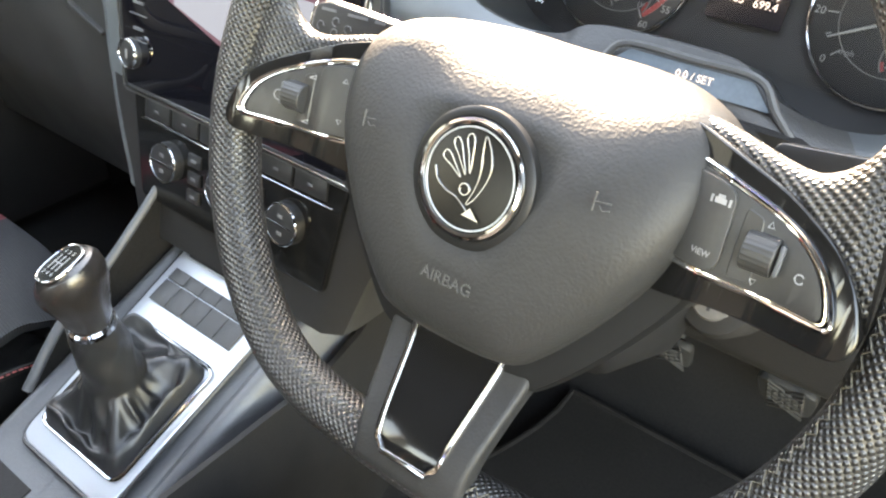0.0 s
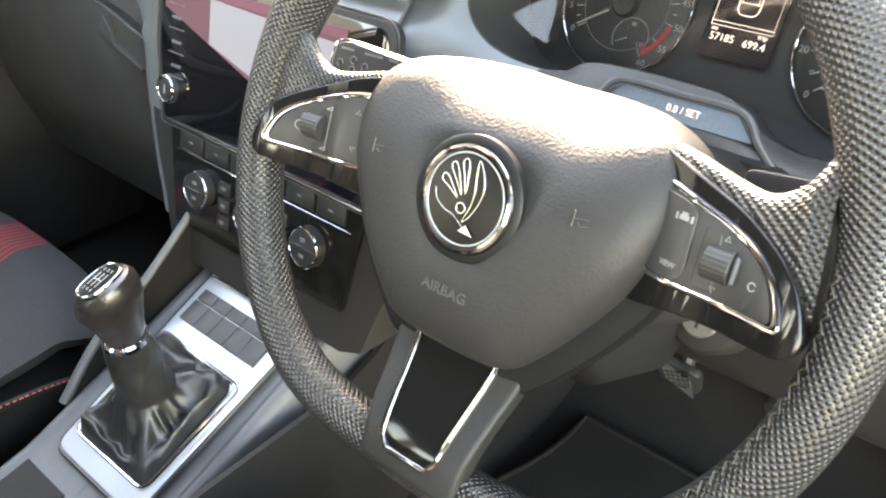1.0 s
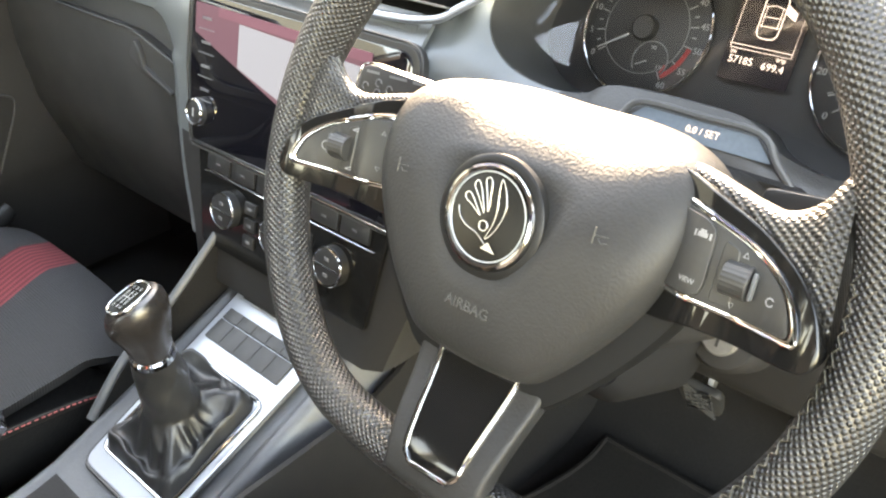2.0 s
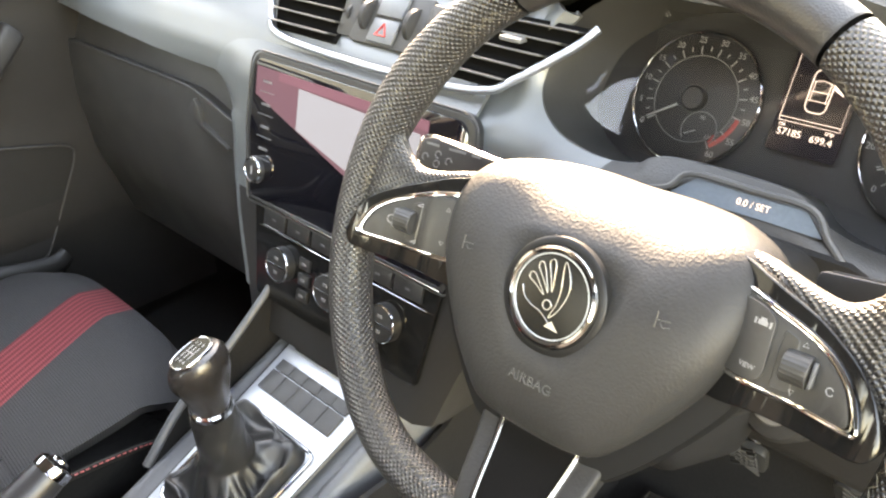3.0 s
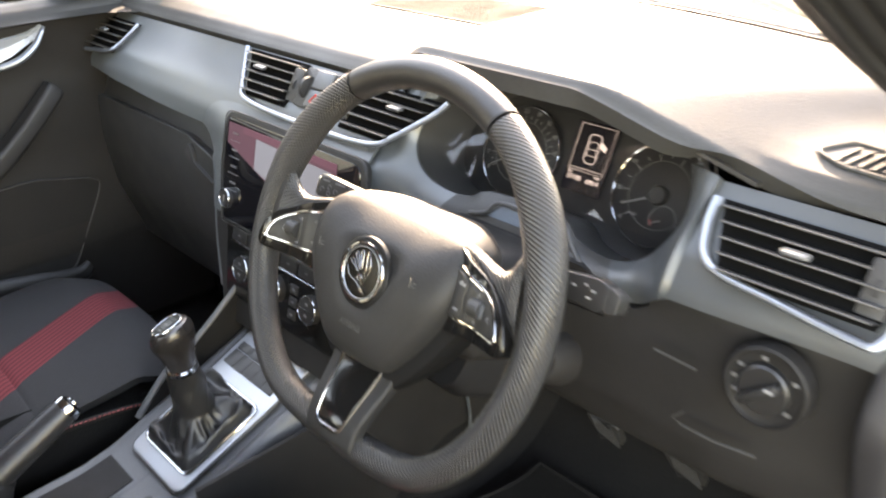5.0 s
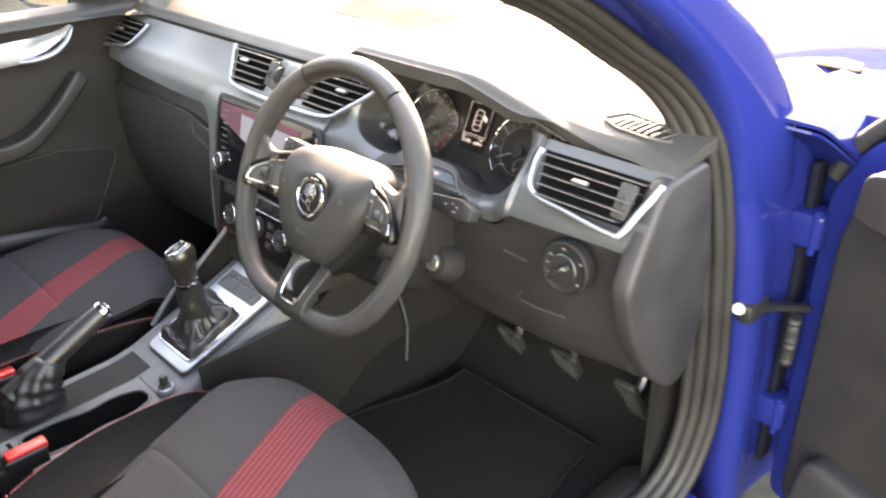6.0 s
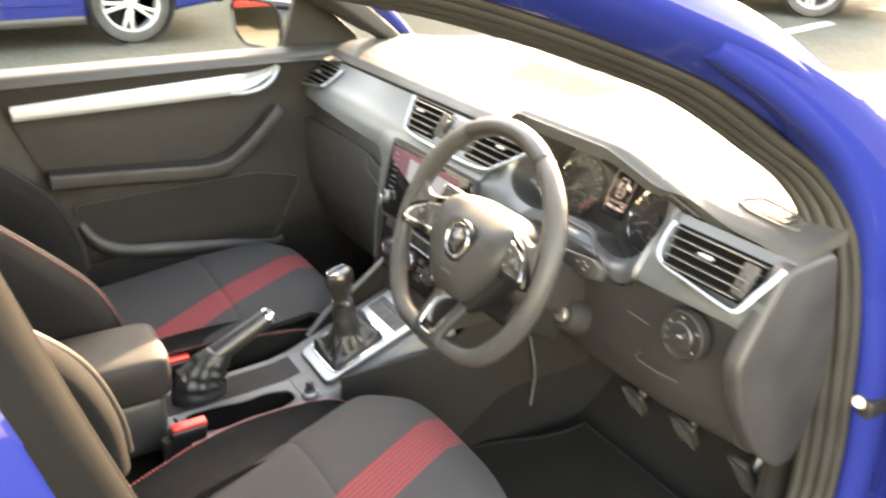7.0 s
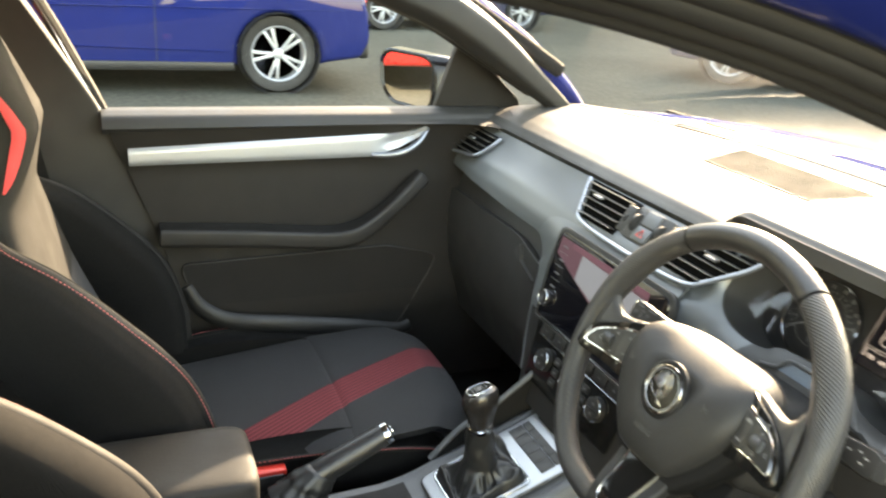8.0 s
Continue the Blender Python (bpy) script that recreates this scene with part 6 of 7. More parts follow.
# ---- seats ----
def seat_cloth(name, xb, yb):
    """Dark ribbed cloth with a slanting band of red lines through (xb, yb)."""
    m = bpy.data.materials.new(name)
    m.use_nodes = True
    nd, ln = m.node_tree.nodes, m.node_tree.links
    p = nd["Principled BSDF"]
    p.inputs["Roughness"].default_value = 0.85
    p.inputs["Specular IOR Level"].default_value = 0.25
    p.inputs["Sheen Weight"].default_value = 0.02
    tc, sep = nd.new("ShaderNodeTexCoord"), nd.new("ShaderNodeSeparateXYZ")
    ln.new(tc.outputs["Object"], sep.inputs[0])

    def op(kind, a, b=None):
        n = nd.new("ShaderNodeMath")
        n.operation = kind
        for i, v in enumerate((a, b)):
            if v is None:
                continue
            if isinstance(v, (int, float)):
                n.inputs[i].default_value = v
            else:
                ln.new(v, n.inputs[i])
        return n.outputs[0]

    dx = op("SUBTRACT", op("ADD", sep.outputs["X"], op("MULTIPLY", op("SUBTRACT", sep.outputs["Y"], yb), 0.44)), xb)
    inside = op("MULTIPLY", op("LESS_THAN", op("ABSOLUTE", dx), 0.041), op("GREATER_THAN", sep.outputs["Y"], yb - 0.60))
    wave = op("SINE", op("MULTIPLY", dx, 2 * math.pi / 0.0092))
    line_ = op("MULTIPLY", op("ADD", op("MULTIPLY", wave, 0.5), 0.5), inside)
    noise_ = nd.new("ShaderNodeTexNoise")
    noise_.inputs["Scale"].default_value = 400
    ln.new(tc.outputs["Object"], noise_.inputs["Vector"])
    big = nd.new("ShaderNodeTexNoise")
    big.inputs["Scale"].default_value = 9
    ln.new(tc.outputs["Object"], big.inputs["Vector"])
    base = nd.new("ShaderNodeMix")
    base.data_type = "RGBA"
    base.inputs[6].default_value = (0.021, 0.021, 0.022, 1)
    base.inputs[7].default_value = (0.036, 0.035, 0.0355, 1)
    ln.new(op("ADD", op("MULTIPLY", noise_.outputs["Fac"], 0.7), op("MULTIPLY", big.outputs["Fac"], 0.3)), base.inputs[0])
    red = nd.new("ShaderNodeMix")
    red.data_type = "RGBA"
    red.inputs[6].default_value = (0.085, 0.012, 0.015, 1)
    red.inputs[7].default_value = (0.205, 0.038, 0.042, 1)
    ln.new(op("ADD", op("MULTIPLY", line_, 0.85), op("MULTIPLY", noise_.outputs["Fac"], 0.15)), red.inputs[0])
    mixc = nd.new("ShaderNodeMix")
    mixc.data_type = "RGBA"
    ln.new(inside, mixc.inputs[0])
    ln.new(base.outputs[2], mixc.inputs[6])
    ln.new(red.outputs[2], mixc.inputs[7])
    ln.new(mixc.outputs[2], p.inputs["Base Color"])
    rib = nd.new("ShaderNodeTexWave")
    rib.bands_direction = "Y"
    rib.inputs["Scale"].default_value = 100
    rib.inputs["Distortion"].default_value = 0.8
    rib.inputs["Detail Scale"].default_value = 3
    ln.new(tc.outputs["Object"], rib.inputs["Vector"])
    bump = nd.new("ShaderNodeBump")
    bump.inputs["Strength"].default_value, bump.inputs["Distance"].default_value = 0.6, 0.0009
    ln.new(op("ADD", rib.outputs["Fac"], op("MULTIPLY", noise_.outputs["Fac"], 0.5)), bump.inputs["Height"])
    ln.new(bump.outputs[0], p.inputs["Normal"])
    return m


piping_leather = surf("grey brown piping leather", (0.016, 0.0148, 0.0135), 0.62, grain="leather", scale=800, depth=0.2, spec=0.2)


def thread_row(parent, pts, sd, gap=0.0060, r=0.0008, mat_=None):
    """Stitches along a path, evenly spaced."""
    pts = smooth_path(pts, 20)
    pr, drop = 0.0115, Vector((0, 0, 0.0100))
    mid = [p * 0.75 + (pts[max(i - 1, 0)] + pts[min(i + 1, len(pts) - 1)]) * 0.125 - drop for i, p in enumerate(pts)]
    out = Vector((sd, 0, 0))
    seam = []
    for i, p in enumerate(mid):
        n = out.cross(mid[min(i + 1, len(mid) - 1)] - mid[max(i - 1, 0)]).normalized()
        n = n if n.y + n.z > 0 else -n
        seam.append(p + (out * 0.80 + n * 0.62) * pr * 1.01)
    pts = seam
    row, acc = [], 0.0
    for a, b in zip(pts, pts[1:]):
        acc += (b - a).length
        if acc > gap:
            d = (b - a).normalized() * gap * 0.3
            row += [b - d, b + d]
            acc = 0.0
    bms = [b_tube([p, q], r, 5) for p, q in zip(row[::2], row[1::2])]
    part("edge_piping", b_tube(mid[::4], pr, 12), piping_leather, parent, "grey leather edge")
    return part("stitching", b_join(*bms), mat_ or red_thread, parent, "pale red stitching")


def stitch_row(parent, pts, gap=0.0060, r=0.0008):
    """Short red stitches at even steps along a path."""
    pts = smooth_path(pts, 12)
    bms, acc = [], 0.0
    for a, b in zip(pts, pts[1:]):
        acc += (b - a).length
        if acc > gap:
            d = (b - a).normalized() * gap * 0.32
            bms.append(b_tube([b - d, b + d], r, 5))
            acc = 0.0
    return part("stitching", b_join(*bms), red_thread, parent, "pale red stitching")


def seat(x0, y0, z0, xb, yb, name, label, taper=0.0):
    """A sports seat; (x0, y0, z0) is the middle of the cushion's front top edge."""
    s = thing(name, (x0, y0 - 0.25, 0.29), label, "car seat", "front seats")
    cloth = seat_cloth("ribbed seat cloth", xb, yb)
    hw = 0.205

    def top(u, t):
        """u -1..1 across, t 0 front foot .. 1 rear."""
        y = interp(t, [0, 0.08, 0.14, 0.20, 1.0], [0.012, 0.022, 0.004, -0.035, -0.50])
        z = interp(t, [0, 0.08, 0.14, 0.20, 0.5, 1.0], [-0.13, -0.055, -0.014, 0.0, -0.008, -0.045])
        crown = 0.010 * (1 - u * u) * ease(t, 0.05, 0.25)
        corner = 0.045 * abs(u) ** 4 * (1 - ease(t, 0.1, 0.45))
        dip = -0.006 * math.exp(-((t - 0.52) / 0.012) ** 2)
        half = hw - (taper * ease(t, 0.10, 0.95) if u < 0 else 0.0)
        return Vector((x0 + u * half * (1.0 - 0.06 * (1 - ease(t, 0, 0.3))), y0 + y - corner, z0 + z + crown - 0.02 * abs(u) ** 5 + dip))

    tv = sorted(span(0, 1, 56) + [0.50, 0.51, 0.515, 0.525, 0.53, 0.54])
    part("cushion", b_sheet(top, span(-1, 1, 28), tv, 0.02), cloth, s, "ribbed dark grey cloth cushion with red band", sharp=70)
    part("cushion_seam", b_tube([top(u, 0.52) + Vector((0, 0, 0.0012)) for u in span(-0.98, 0.98, 20)], 0.0016, 5), bolster_cloth, s)
    part("base", b_box((x0, y0 - 0.27, z0 - 0.125), (0.40, 0.46, 0.14), 0.02, 3), bolster_cloth, s, "black seat base")
    for sd in (-1, 1):
        path = [(x0 + sd * 0.207, y0 - 0.03, z0 - 0.078), (x0 + sd * 0.212, y0 - 0.07, z0 - 0.034), (x0 + sd * 0.217, y0 - 0.14, z0 - 0.010), (x0 + sd * 0.221, y0 - 0.30, z0 + 0.008), (x0 + sd * 0.222, y0 - 0.44, z0 + 0.006), (x0 + sd * 0.220, y0 - 0.52, z0 - 0.01)]
        if sd < 0:
            path = [(x + taper * (0.20 + 0.85 * ease(y0 - y, 0.10, 0.56) ** 1.3), y, z - 0.07 * taper) for x, y, z in path]
        sp = smooth_path(path, 6)
        rings = []
        for i, p in enumerate(sp):
            t = i / (len(sp) - 1)
            w = 0.028 + 0.010 * math.sin(math.pi * min(1, t * 1.2)) + (0.20 * taper if sd < 0 else 0.0)
            d = (sp[min(i + 1, len(sp) - 1)] - sp[max(i - 1, 0)]).normalized()
            up = Vector((1, 0, 0)).cross(d).normalized()
            ring = []
            for k in range(20):
                a = 2 * math.pi * k / 20
                hgt = 0.030 if math.sin(a) > 0 else 0.10
                ring.append(p + Vector((w * math.cos(a), 0, 0)) + (up if math.sin(a) > 0 else Vector((0, 0, 1))) * hgt * math.sin(a))
            rings.append(ring)
        part("cushion_bolster", b_loft(rings), bolster_cloth, s, "black cloth side bolster", sharp=70)
        def band_pt(i, f, grow=1.03):
            f = f if sd > 0 else 10 - f
            k = int(f)
            q = rings[i][k % 20].lerp(rings[i][(k + 1) % 20], f - k)
            return sp[i] + (q - sp[i]) * grow
        part("bolster_band", b_sheet(band_pt, range(2, len(sp)), span(-0.2, 3.0, 8), 0.002), piping_leather, s, "grey leather band with stitched edges", sharp=70)
        for f in (0.05, 2.75):
            stitch_row(s, [band_pt(i, f, 1.05) for i in range(2, len(sp))])
        # backrest bolster
        yb = y0
        bpath = [(x0 + sd * 0.225, yb - 0.495, z0 - 0.005), (x0 + sd * 0.238, yb - 0.500, z0 + 0.075), (x0 + sd * 0.240, yb - 0.535, z0 + 0.170), (x0 + sd * 0.234, yb - 0.605, z0 + 0.250), (x0 + sd * 0.218, yb - 0.680, z0 + 0.318), (x0 + sd * 0.190, yb - 0.755, z0 + 0.362), (x0 + sd * 0.165, yb - 0.80, z0 + 0.40)]
        bp_ = smooth_path(bpath, 6)
        rings = []
        for i, p in enumerate(bp_):
            t = i / (len(bp_) - 1)
            d = (bp_[min(i + 1, len(bp_) - 1)] - bp_[max(i - 1, 0)]).normalized()
            back = d.cross(Vector((sd, 0, 0))).normalized()
            back = back if back.y < 0 else -back
            dep = interp(t, [0, 0.3, 0.7, 1.0], [0.13, 0.17, 0.14, 0.08])
            wid = interp(t, [0, 0.3, 0.8, 1.0], [0.040, 0.046, 0.036, 0.028])
            ring = []
            for k in range(24):
                a = 2 * math.pi * k / 24
                along = math.sin(a)
                ring.append(p + Vector((sd * wid * math.cos(a) * (1 if along > 0 else 1.15), 0, 0)) + back * (dep * (-along) if along < 0 else -0.030 * along))
            rings.append(ring)
        part("backrest_bolster", b_loft(rings), bolster_cloth, s, "black cloth backrest bolster", sharp=70)
        thread_row(s, [(r[5] - c) * 1.015 + c for r, c in zip(rings, bp_)][2:], sd)

    def back_pt(a, t, grow=1.0):
        """Round the backrest by the angle a (front is -90 degrees turned to +y), up it by t."""
        z = z0 - 0.03 + 0.72 * t
        half = interp(t, [0, 0.3, 0.5, 0.66, 0.76, 0.9, 0.97, 1.0], [0.20, 0.205, 0.195, 0.15, 0.125, 0.11, 0.085, 0.045])
        front = y0 - 0.535 - 0.25 * t - 0.03 * math.sin(math.pi * min(1, t * 1.3)) + interp(t, [0.62, 0.78, 1.0], [0, 0.045, 0.03])
        deep = interp(t, [0, 0.5, 0.75, 0.95, 1.0], [0.10, 0.11, 0.10, 0.085, 0.04])
        ca, sa = math.cos(a), math.sin(a)
        px_ = abs(ca) ** 0.55 * (1 if ca > 0 else -1)
        py_ = abs(sa) ** 0.55 * (1 if sa > 0 else -1)
        return Vector((x0 + half * grow * px_, front - deep / 2 + deep / 2 * grow * py_, z))

    ring_a = [2 * math.pi * k / 48 for k in range(48)]
    part("backrest", b_loft([[back_pt(a, t) for a in ring_a] for t in span(0, 0.42, 16)]), cloth, s, "ribbed cloth backrest with red band", sharp=70)
    part("headrest", b_loft([[back_pt(a, t, 1.012) for a in ring_a] for t in span(0.40, 1.0, 26)]), headrest_leather, s, "grey leatherette integrated headrest", sharp=70)
    red_cloth = surf("red flash cloth", (0.5, 0.03, 0.03), 0.7, grain="weave", scale=400, depth=0.3)
    for sd in (-1, 1):
        mid = 0.0 if sd > 0 else math.pi
        part("red_flash", b_sheet(lambda u, t: back_pt(mid + sd * (0.15 + 0.40 * u * math.sin(t * math.pi) ** 0.7), 0.66 + 0.21 * t, 1.03), span(0, 1, 6), span(0.02, 0.98, 12), 0.002), red_cloth, s, "red cloth side flash")
    return s


seat(0.405, -0.025, 0.530, 0.385, -0.03, "front_seat", "driver's sports seat in dark ribbed cloth with red stripe", 0.11)
seat(-0.405, 0.045, 0.500, -0.418, 0.055, "front_seat", "front passenger sports seat in dark ribbed cloth with red stripe")

# ---- passenger door ----
pd = thing("passenger_door", (-0.74, -0.15, 0.30), "closed passenger door with silver trim strip and armrest", "car door")
def door_rear(z):
    return interp(z, [0.30, 0.60, 0.70, 0.85, 0.97], [-0.42, -0.43, -0.455, -0.512, -0.556])
def panel_x(z):
    return interp(z, [0.30, 0.47, 0.52, 0.66, 0.685, 0.72, 0.86, 0.91, 0.945, 0.966, 0.968], [-0.70, -0.69, -0.68, -0.695, -0.70, -0.70, -0.705, -0.695, -0.685, -0.70, -0.735])
def door_pt(t, z):
    r = door_rear(z)
    return Vector((panel_x(z), r + (0.36 - r) * t, z))
part("panel", b_sheet(door_pt, span(0, 1, 20), [0.30, 0.40, 0.47, 0.50, 0.52, 0.58, 0.64, 0.66, 0.685, 0.72, 0.78, 0.84, 0.86, 0.89, 0.91, 0.93, 0.945, 0.958, 0.966, 0.968], 0.03), surf("dark door trim", (0.0125, 0.011, 0.010), 0.6, grain="leather", scale=700, depth=0.25, spec=0.3), pd, "charcoal door trim panel")
# pale shoulder along the window
def shoulder_pt(y, t):
    low = interp(y, [-0.556, 0.17, 0.30], [0.936, 0.951, 0.953])
    return Vector((interp(t, [0, 0.3, 0.65, 0.85, 1.0], [-0.738, -0.716, -0.692, -0.683, -0.694]), y, interp(t, [0, 0.3, 0.6, 0.78, 1.0], [0.974, 0.972, 0.965, 0.953, low])))
part("shoulder", b_sheet(shoulder_pt, span(-0.556, 0.30, 20), span(0, 1, 14), 0.004), surf("grey shoulder trim", (0.022, 0.022, 0.0215), 0.55, grain="leather", scale=700, depth=0.2), pd, "grey grained window shoulder", sharp=60)
strip_top = lambda y: interp(y, [-0.512, 0.0, 0.06, 0.112], [0.902, 0.924, 0.930, 0.939])
strip_low = lambda y: interp(y, [-0.512, -0.015, 0.0, 0.05, 0.09, 0.112], [0.875, 0.880, 0.883, 0.894, 0.914, 0.933])
def strip_pt(t, u):
    y = -0.512 + 0.624 * t
    z = strip_low(y) + (strip_top(y) - strip_low(y)) * (0.5 + 0.5 * u)
    hollow = 0.012 * ease(y, -0.01, 0.04) * (1 - ease(y, 0.09, 0.112)) * (1 - u * u)
    return Vector((-0.690 + 0.004 * (1 - u ** 6) - hollow, y, z))
part("trim_strip", b_sheet(strip_pt, span(0, 1, 50), span(-1, 1, 10), -0.006), satin_silver, pd, "satin silver trim strip")
pull = smooth_path([(-0.684, -0.015, 0.881), (-0.672, 0.02, 0.883), (-0.664, 0.055, 0.892), (-0.666, 0.085, 0.910), (-0.676, 0.105, 0.930), (-0.684, 0.113, 0.938)], 6)
part("door_handle", b_tube(pull, lambda t: 0.004 + 0.004 * math.sin(math.pi * min(1.0, t + 0.15)), 12, flat=0.8), vent_silver, pd, "silver inner door handle")
arm_path = smooth_path([(-0.676, -0.462, 0.728), (-0.670, -0.30, 0.718), (-0.666, -0.13, 0.704), (-0.664, -0.075, 0.706), (-0.662, -0.03, 0.722), (-0.662, 0.03, 0.766), (-0.668, 0.088, 0.818), (-0.674, 0.106, 0.834)], 6)
rings = []
for i, p in enumerate(arm_path):
    q = i / (len(arm_path) - 1)
    d = (arm_path[min(i + 1, len(arm_path) - 1)] - arm_path[max(i - 1, 0)]).normalized()
    over = Vector((1, 0, 0)).cross(d).normalized()
    over = over if over.z > 0 else -over
    hx, hn = interp(q, [0, 0.5, 0.7, 1.0], [0.030, 0.030, 0.020, 0.016]), interp(q, [0, 0.5, 0.7, 0.97, 1.0], [0.019, 0.019, 0.016, 0.017, 0.011])
    rings.append([p + Vector((a, 0, 0)) + over * b for a, b in rounded([(-hx, -hn), (hx, -hn), (hx, hn), (-hx, hn)], 0.009, 4)])
part("armrest", b_loft(rings), surf("door armrest vinyl", (0.010, 0.0092, 0.0087), 0.55, grain="leather", scale=700, depth=0.25), pd, "charcoal armrest and grab handle", sharp=50)
DX = Matrix(((0, 0, 1, 0), (1, 0, 0, 0), (0, 1, 0, 0), (0, 0, 0, 1)))
pocket_out = rounded([(-0.425, 0.655), (0.03, 0.668), (0.150, 0.640), (0.146, 0.615), (0.062, 0.462), (-0.10, 0.486), (-0.325, 0.518), (-0.40, 0.575)], [0.02, 0.02, 0.03, 0.02, 0.03, 0.05, 0.05, 0.05], 5)
part("pocket_back", b_prism([(p.x, p.y) for p in pocket_out], 0.006, Matrix.Translation((-0.690, 0, 0)) @ DX, 0.001, 1), dark_shade_plastic, pd, "dark pocket panel")
part("pocket_edge", b_tube([Vector((-0.682, p.x, p.y)) for p in pocket_out], 0.0016, 8, closed=True), dark_plastic, pd, "thin edge round the pocket panel")
lip = smooth_path([(-0.684, -0.415, 0.605), (-0.676, -0.385, 0.556), (-0.668, -0.325, 0.522), (-0.662, -0.20, 0.503), (-0.662, -0.05, 0.480), (-0.664, 0.055, 0.462), (-0.670, 0.09, 0.470)], 6)
part("pocket", b_tube(lip, lambda t: 0.009 + 0.005 * math.sin(math.pi * t), 12, flat=1.6), surf("grey pocket lip", (0.012, 0.0115, 0.011), 0.5, grain="leather", scale=700, depth=0.2), pd, "grey rounded lip of the door pocket")
part("window_frame", b_tube(smooth_path([(-0.735, -0.545, 0.95), (-0.733, -0.575, 1.02), (-0.72, -0.645, 1.17), (-0.69, -0.72, 1.30)], 6), 0.012, 8), dark_shade_plastic, pd, "black window channel")
part("chrome_strip", b_tube(smooth_path([(-0.722, -0.553, 0.97), (-0.718, -0.598, 1.06), (-0.708, -0.65, 1.175), (-0.68, -0.72, 1.30)], 6), 0.0013, 6), chrome, pd, "bright window edge")
win = part("window", b_sheet(lambda y, t: Vector((-0.745 + 0.10 * t, y - 0.10 * t, 0.955 + 0.36 * t)), span(-0.60, 0.17, 10), span(0, 1, 6)), glass, pd, "clear door window")
win.visible_shadow = False
part("mirror_sail", b_prism(rounded([(0.140, 0.955), (0.36, 0.955), (0.36, 0.99), (0.25, 1.09), (0.195, 1.12)], 0.01, 3), 0.02, Matrix(((0, 0, 1, -0.755), (1, 0, 0, 0), (0, 1, 0, 0), (0, 0, 0, 1))), 0.004, 2), dark_shade_plastic, pd, "black mirror sail panel")
bpl = lambda z: [Vector((x, y, z)) for x, y in rounded([(-0.712, door_rear(min(z, 0.97)) + 0.006), (-0.70, -0.95), (-0.78, -0.95), (-0.78, door_rear(min(z, 0.97)) + 0.006)], 0.012, 3)]
def bpl_ring(z):
    return [p + Vector((0.12 * ease(z, 0.97, 1.4), -0.20 * max(0.0, z - 0.97) / 0.36, 0)) for p in bpl(z)]
solo("b_pillar_trim", b_loft([bpl_ring(z) for z in span(0.30, 1.34, 18)]), surf("pillar trim", (0.012, 0.011, 0.010), 0.6, grain="leather", scale=800, depth=0.2), "charcoal centre pillar trim", "trim", kind="structure")
solo("seat_belt", b_loft([[Vector((-0.690 - 0.02 * t, y - 0.03 - 0.10 * t, 0.70 + 0.55 * t)) + Vector((dx, dy, 0)) for dx, dy in ((0, 0), (0.002, 0.0), (0.002, -0.045), (0, -0.045))] for t, y in ((k / 8, -0.60) for k in range(9))]), bolster_cloth, "black seat belt webbing on the centre pillar", "seat belt")
solo("passenger_door_skin", b_sheet(lambda y, z: Vector((-0.80 - 0.03 * math.sin(math.pi * (z - 0.2) / 0.9), y, z)), span(-0.75, 0.55, 8), span(0.22, 0.932, 10), 0.006), blue_paint, "blue outer skin of the passenger side", "car door", kind="structure")

# passenger mirror
mm = thing("side_mirror", (-0.90, 0.20, 0.93), "black door mirror with clear glass", "mirror")
MN = Vector((0.47, -0.88, 0.03)).normalized()
MF = frame_of(Vector((-0.925, 0.150, 1.008)), Vector((0, 0, 1)).cross(MN), (0, 0, 1))
m_out = rounded([(-0.098, 0.045), (-0.075, 0.068), (0.06, 0.066), (0.092, 0.045), (0.088, -0.055), (0.07, -0.072), (-0.055, -0.066), (-0.090, -0.03)], 0.02, 5)
h_out = rounded([(-0.098, 0.045), (-0.075, 0.068), (0.10, 0.064), (0.142, 0.035), (0.138, -0.055), (0.10, -0.074), (-0.055, -0.066), (-0.090, -0.03)], 0.02, 5)
rings = []
for k, n, w in ((0.86, 0.0, 0), (0.87, 0.006, 0), (0.95, 0.009, 0), (1.0, 0.006, 0), (1.01, -0.003, 0.4), (1.02, -0.012, 1), (1.03, -0.03, 1), (0.95, -0.06, 1), (0.70, -0.10, 1), (0.3, -0.115, 1)):
    rings.append([MF @ Vector((*(p.lerp(q, w) * k), n)) for p, q in zip(m_out, h_out)])
part("housing", b_loft(rings), piano_black, mm, "gloss black mirror housing")
part("glass", b_prism([(p[0] * 0.86, p[1] * 0.86) for p in m_out], 0.002, MF, z0=0.0035), mirror_glass, mm, "mirror glass")
part("foot", b_tube(smooth_path([(-0.86, 0.21, 0.965), (-0.80, 0.24, 0.955), (-0.74, 0.25, 0.965)], 5), 0.025, 10, flat=0.7), black_plastic, mm)

# ---- driver's door, standing open ----
dd = thing("driver_door", (0.83, 0.60, 0.30), "open driver's door, blue shell with charcoal trim", "car door")
ang = radians(-17)
DM = Matrix.Translation((0.826, 0.585, 0)) @ Matrix.Rotation(ang, 4, "Z") @ Matrix(((1, 0, 0, 0), (0, 0, -1, 0), (0, 1, 0, 0), (0, 0, 0, 1)))
shell_pts = rounded([(0.0, 0.26), (1.05, 0.26), (1.12, 0.60), (1.08, 0.96), (0.15, 0.985), (0.05, 0.93), (0.0, 0.84)], [0.03, 0.05, 0.05, 0.03, 0.05, 0.03, 0.03], 4)
part("shell", b_prism(shell_pts, 0.055, DM, 0.008, 3, z0=-0.06), blue_paint, dd, "blue painted door shell")
